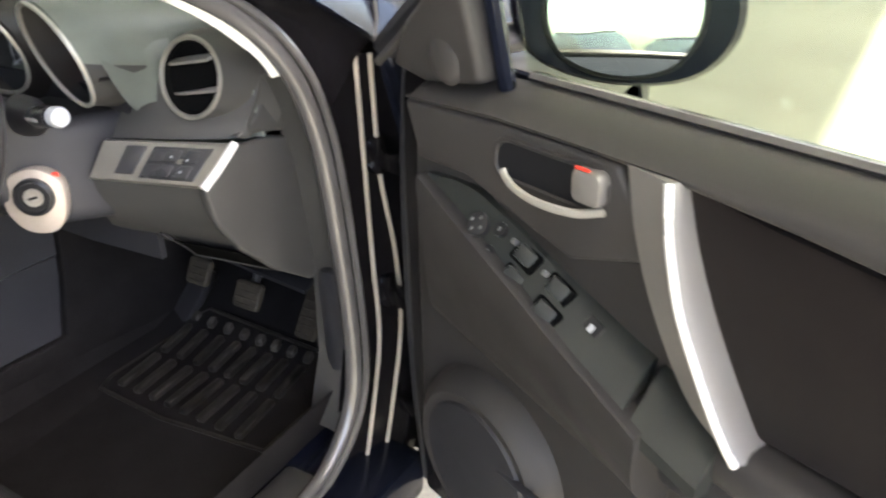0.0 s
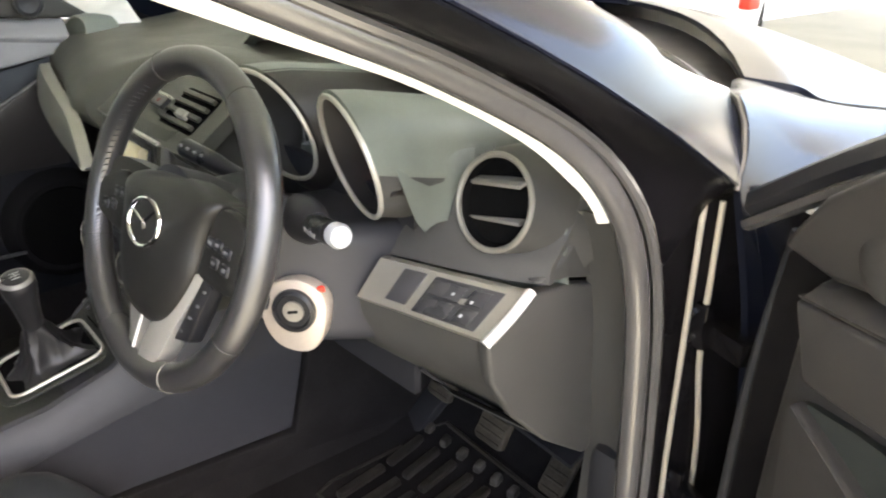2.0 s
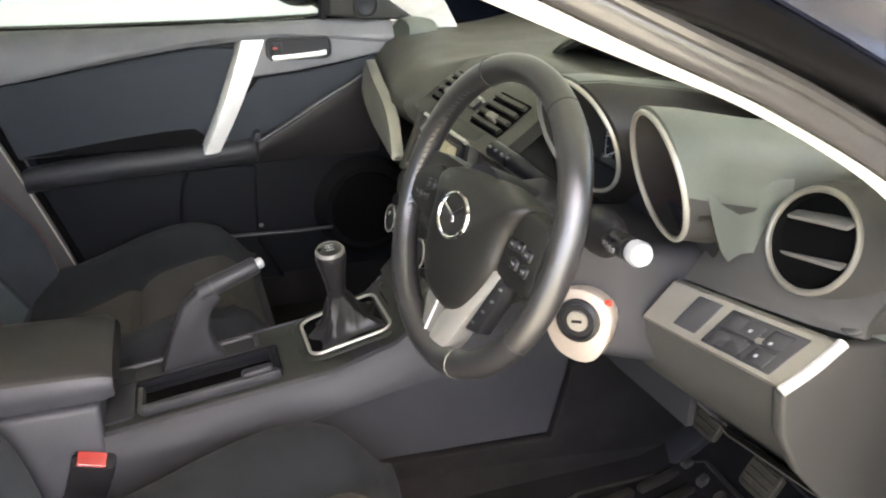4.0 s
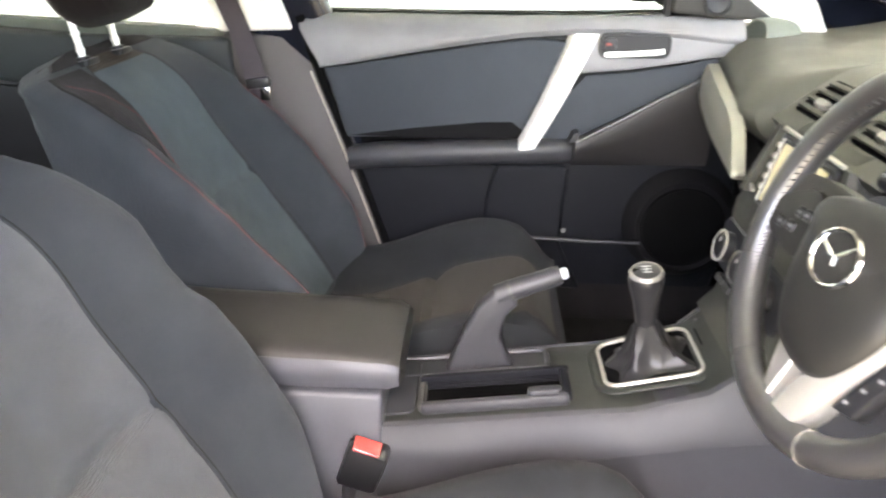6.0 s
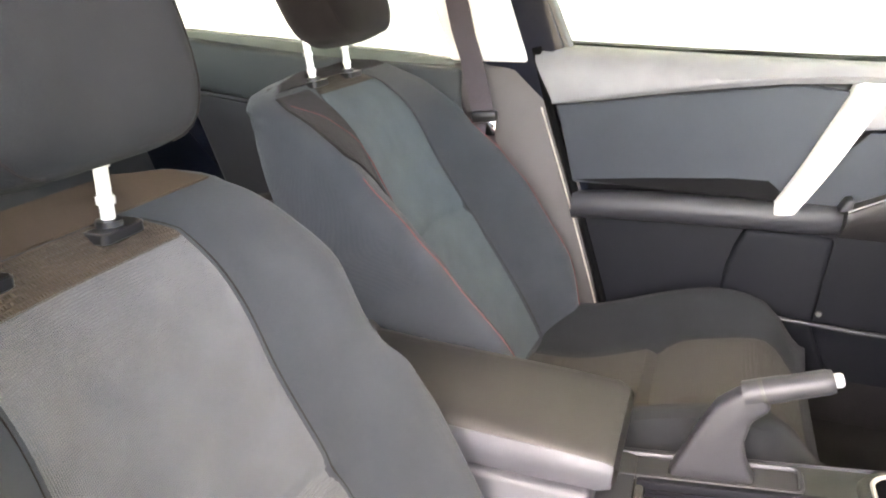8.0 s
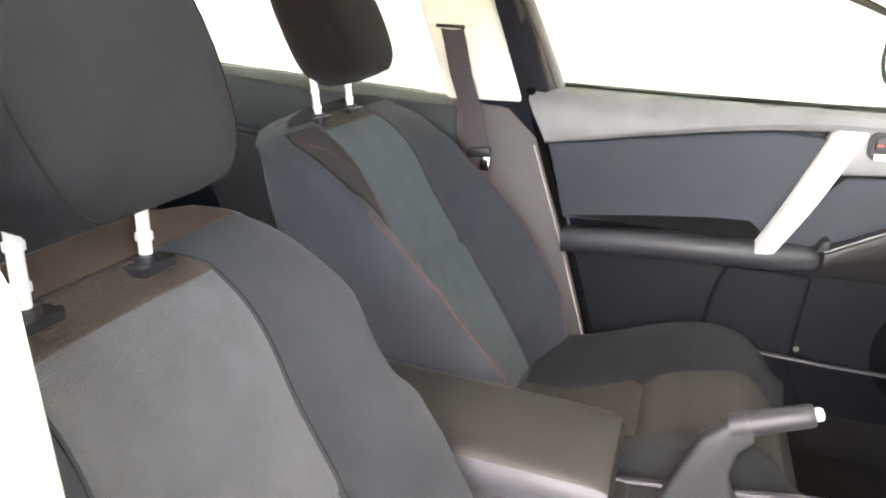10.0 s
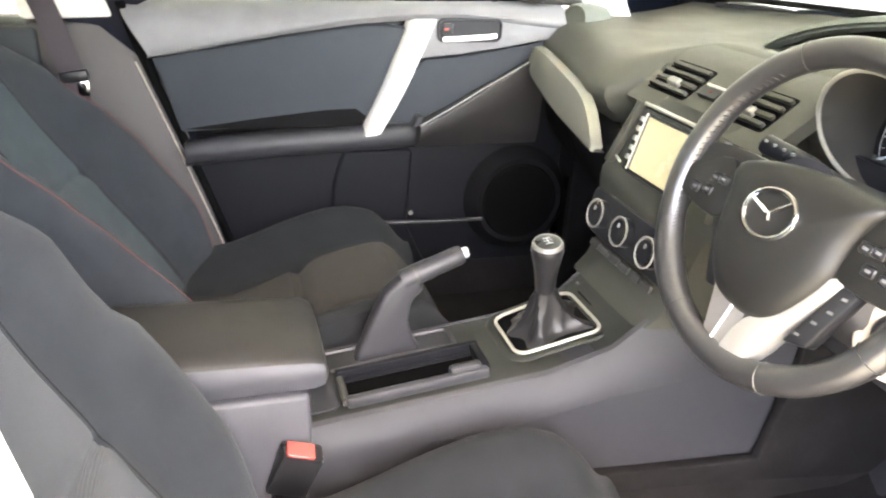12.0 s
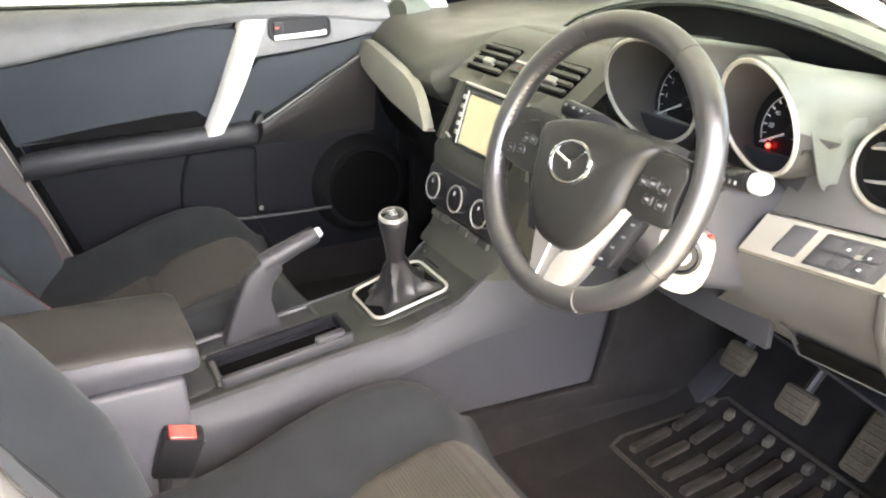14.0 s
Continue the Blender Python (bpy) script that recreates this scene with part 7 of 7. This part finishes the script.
part("airbag_mark", plate(0.012, 0.008, 0.002, 0.0010, on_wheel(-0.018, -0.082, 0.022), wn_, wv, 0), PLASTIC_DEEP, pad, "faint moulded marking")
flat_ = lambda a, b, c: on_wheel(a, b, c)
# side spokes with flush button pods
for s, pod_shape, marks in ((-1, [(-0.170, -0.032), (-0.156, 0.0), (-0.105, 0.024), (-0.088, 0.002), (-0.083, -0.042), (-0.125, -0.046)], ((-0.136, -0.026), (-0.116, -0.022), (-0.113, -0.005), (-0.099, -0.003))),
                            (1, [(0.106, 0.046), (0.092, 0.024), (0.086, -0.028), (0.110, -0.034), (0.155, -0.029), (0.152, 0.0), (0.150, 0.040)], ((0.100, 0.008), (0.114, 0.010), (0.131, 0.008), (0.114, -0.009), (0.134, -0.009)))):
    rows = []
    for a, h, d, c in ((0.062, 0.034, 0.020, 0.004), (0.09, 0.036, 0.018, 0.006), (0.120, 0.036, 0.016, 0.006), (0.145, 0.033, 0.014, 0.004), (0.168, 0.030, 0.012, 0.002)):
        b0 = 0.006 + 0.06 * s * a
        rows.append([on_wheel(s * a, b0 + h, -d), on_wheel(s * a, b0 + h, c - 0.004), on_wheel(s * a, b0 + h - 0.006, c), on_wheel(s * a, b0, c + 0.003), on_wheel(s * a, b0 - h + 0.006, c), on_wheel(s * a, b0 - h, c - 0.004), on_wheel(s * a, b0 - h, -d)])
    spk = part("side_spoke", loft(rows, round_v=True, caps=True), PAD_BLACK, sw, "black moulded side spoke")
    pod = part("button_pod", prism([(p.x, p.y) for p in spline([(a, b, 0) for a, b in pod_shape], 3, closed=True)], flat_, -0.010, 0.0125, 0.004, 2), PAD_BLACK, spk, "flush black button pod")
    for a, b in marks:
        part("pod_button", prism([(a - 0.0075, b - 0.006), (a + 0.0075, b - 0.006), (a + 0.0075, b + 0.006), (a - 0.0075, b + 0.006)], flat_, 0.010, 0.0145, 0.0015, 1), PLASTIC_GLOSS, pod)
        part("button_mark", prism([(a - 0.003, b - 0.0015), (a + 0.003, b - 0.0015), (a + 0.003, b + 0.0015), (a - 0.003, b + 0.0015)], flat_, 0.0144, 0.0150, 0, 1), BUTTON_PRINT, pod)
low = part("lower_spoke", prism([(p.x, p.y) for p in spline([(0.078, -0.037, 0), (0.101, -0.034, 0), (0.070, -0.096, 0), (0.048, -0.150, 0), (0.016, -0.174, 0), (0.008, -0.168, 0), (0.018, -0.119, 0), (0.056, -0.085, 0)], 3, closed=True)], flat_, -0.012, 0.012, 0.004, 2), SILVER, sw, "bright satin silver lower spoke")
low = part("lower_spoke", prism([(-0.046, -0.100), (-0.010, -0.110), (0.016, -0.112), (0.007, -0.174), (-0.022, -0.174)], flat_, -0.012, 0.008, 0.004, 2), SILVER_DARK, sw, "dull silver lower spoke")
part("spoke_edge", tube([on_wheel(-0.004, -0.112, 0.0095), on_wheel(-0.009, -0.172, 0.0095)], 0.0018, 6), SILVER_LIGHT, low)
bs = part("button_strip", prism([(0.099, -0.032), (0.120, -0.034), (0.100, -0.104), (0.072, -0.112)], flat_, -0.006, 0.0125, 0.003, 2), PLASTIC_GLOSS, sw, "black strip of spoke buttons")
for a, b in ((0.109, -0.043), (0.103, -0.061), (0.094, -0.078), (0.084, -0.097)):
    part("button_mark", prism([(a - 0.003, b - 0.002), (a + 0.003, b - 0.001), (a + 0.003, b + 0.002), (a - 0.003, b + 0.001)], flat_, 0.0124, 0.0131, 0, 1), BUTTON_PRINT, bs)
bs = part("button_strip", prism([(-0.097, -0.044), (-0.078, -0.044), (-0.042, -0.114), (-0.058, -0.114)], flat_, -0.010, 0.006, 0.003, 2), PLASTIC_GLOSS, sw, "black strip of spoke buttons")
for a, b in ((-0.078, -0.054), (-0.066, -0.080)):
    part("button_mark", prism([(a - 0.002, b - 0.002), (a + 0.002, b - 0.002), (a + 0.002, b + 0.002), (a - 0.002, b + 0.002)], flat_, 0.0059, 0.0066, 0, 1), BUTTON_PRINT, bs)
part("lower_web", prism([(-0.030, -0.080), (0.050, -0.080), (0.030, -0.160), (-0.020, -0.160)], flat_, -0.016, -0.004, 0.004), PLASTIC_DARK, sw)
part("hub", lathe([(0.060, 0.03), (0.055, -0.01), (0.05, -0.03), (0.045, -0.055)], on_wheel(0, 0, -0.02), wn_, 28), PLASTIC_DARK, sw)

# ---- pedals and floor mat ----
for nm, c, w, h, nrm, lab in (("clutch_pedal", (0.268, 0.515, 0.452), 0.060, 0.055, (0, -0.85, 0.5), "dusty rubber clutch pedal"), ("brake_pedal", (0.410, 0.506, 0.440), 0.066, 0.055, (0, -0.85, 0.5), "dusty rubber brake pedal"), ("accelerator_pedal", (0.515, 0.570, 0.400), 0.050, 0.120, (0, -0.80, 0.6), "dusty long accelerator pedal")):
    p = thing(nm, c, lab, "pedal", "pedals")
    n = V(nrm).normalized()
    up = V((0, n.z, -n.y))
    pd = part("pedal_pad", plate(w, h, 0.010, 0.012, c, n, up, 0.003), PEDAL_RUBBER, p, "worn dusty pad")
    for k in range(4 if h < 0.1 else 7):
        part("pad_rib", plate(w * 0.8, 0.004, 0.001, 0.0145, V(c) + up * (-(h / 2) + h * (k + 0.6) / (4.2 if h < 0.1 else 7.2)), n, up, 0.001), PEDAL_RUBBER, pd)
    part("pedal_arm", tube([V(c) - n * 0.002, V(c) + V((0, 0.05, 0.06)), V(c) + V((0.0, 0.10, 0.26))], 0.009, 8), PLASTIC_DARK, p)
fr = part("foot_rest", box((0.145, 0.42, 0.32), (0.215, 0.62, 0.345), 0.01, Matrix.Rotation(radians(38), 3, "X")), PLASTIC_DARK, dash)

mat = thing("floor_mat", (0.40, 0.30, 0.292), "worn black driver's floor mat with ribbed rubber heel pad", "floor mat")
def mat_rise(y):
    """How far the mat climbs towards the bulkhead."""
    return 0.30 * max(0.0, y - 0.46)


rows = []
for y, x0, x1 in ((-0.06, 0.195, 0.600), (0.0, 0.180, 0.630), (0.2, 0.176, 0.635), (0.40, 0.172, 0.635), (0.46, 0.180, 0.632), (0.50, 0.188, 0.625), (0.535, 0.196, 0.610), (0.555, 0.215, 0.590)):
    rows.append([V((lerp(x0, x1, f), y, 0.306 + mat_rise(y) - (0.010 if f in (0, 1) else 0.0))) for f in (0, 0.015, 0.1, 0.3, 0.5, 0.7, 0.9, 0.985, 1)])
part("mat_body", shell(rows, 0.008, (0, 0, -1)), CARPET, mat, "black carpet mat")
po = [(0.225, 0.262), (0.40, 0.258), (0.625, 0.285), (0.625, 0.46), (0.610, 0.50), (0.58, 0.535), (0.40, 0.540), (0.235, 0.545), (0.212, 0.50), (0.212, 0.46), (0.212, 0.30)]
padm = part("pad_border", tube([V((a, b, 0.309 + mat_rise(b))) for a, b in po], 0.0045, 6, closed=True), MAT_RIB, mat, "raised rubber border of the heel pad")
for k in range(9):
    x = 0.250 + k * 0.0445
    for y0, y1, h in ((0.285, 0.392, 0.319), (0.404, 0.492, 0.319), (0.502, 0.524, 0.321)):
        shift = lambda y, x=x: x - 0.10 * (y - 0.285) + 0.004 * math.sin(3.1 * x * 40 + 9 * y)
        if x + 0.02 > 0.61:
            continue
        part("rib", prism([(shift(y0) - 0.008, y0), (shift(y0) + 0.008, y0 + 0.003), (shift(y1) + 0.008, y1), (shift(y1) - 0.008, y1 - 0.003)], lambda a, b, c: V((a, b, c + mat_rise(b))), 0.304, h, 0.004, 2), MAT_WORN if y0 > 0.5 else MAT_RIB, padm)

# ---- parked cars across the yard ----
def parked_car(at, turn, paint, label, lamp_z=0.84):
    c = thing("parked_car", at, label, "car", "parked cars")
    m = Matrix.Translation(at) @ Matrix.Rotation(radians(turn), 4, "Z")
    rows = []
    for x, z0, z1, w in ((-2.05, 0.35, 0.72, 0.70), (-1.95, 0.25, 0.92, 0.80), (-1.2, 0.2, 0.96, 0.86), (0.4, 0.2, 0.94, 0.87), (1.2, 0.2, 0.88, 0.86), (1.85, 0.25, 0.74, 0.78), (2.0, 0.35, 0.6, 0.66)):
        rows.append([m @ V((x, y * w, z)) for y, z in ((-0.95, z0), (-1, (z0 + z1) / 2), (-0.94, z1 - 0.06), (-0.8, z1), (0.8, z1), (0.94, z1 - 0.06), (1, (z0 + z1) / 2), (0.95, z0))])
    body = part("body", loft(rows, round_v=True, caps=True), paint, c)
    rows = []
    for x, z, w in ((-1.95, 0.93, 0.72), (-1.65, 1.30, 0.60), (-1.3, 1.42, 0.58), (-0.2, 1.45, 0.58), (0.3, 1.36, 0.60), (1.05, 0.92, 0.70)):
        rows.append([m @ V((x, y * w, zz)) for y, zz in ((-1.12, 0.88), (-1, z - 0.05), (-0.85, z), (0.85, z), (1, z - 0.05), (1.12, 0.88))])
    part("cabin", loft(rows, round_v=True, caps=True), DARK_GLASS, c, "dark glazed cabin")
    part("roof", prism(rounded(1.5, 1.08, 0.15), lambda a, b, h: m @ V((a - 0.72, b, h)), 1.43, 1.462, 0.012), paint, c)
    for x in (-1.28, 1.28):
        for y in (-0.78, 0.78):
            part("wheel", lathe([(0.19, -0.10), (0.31, -0.09), (0.315, 0.0), (0.31, 0.09), (0.19, 0.10)], m @ V((x, y, 0.315)), m.to_3x3() @ V((0, 1, 0)), 24), TYRE, c)
    for y in (-0.66, 0.66):
        part("tail_lamp", box(m @ V((-2.02, y, lamp_z)) - V((0.06, 0.10, 0.08)), m @ V((-2.02, y, lamp_z)) + V((0.06, 0.10, 0.08)), 0.02), RED_BUTTON, c, "red tail lamp")
    return c


parked_car((-4.54, 7.9, 0.0), 128, WHITE_PAINT, "white hatchback with red tail lamps parked across the yard", 0.50)
parked_car((2.6, 13.5, 0.0), 80, WHITE_PAINT, "white hatchback parked across the yard")
parked_car((3.5, -7.5, 0.0), 100, WHITE_PAINT, "white hatchback parked behind")
parked_car((6.0, -8.0, 0.0), 95, PAINT, "dark hatchback parked behind")
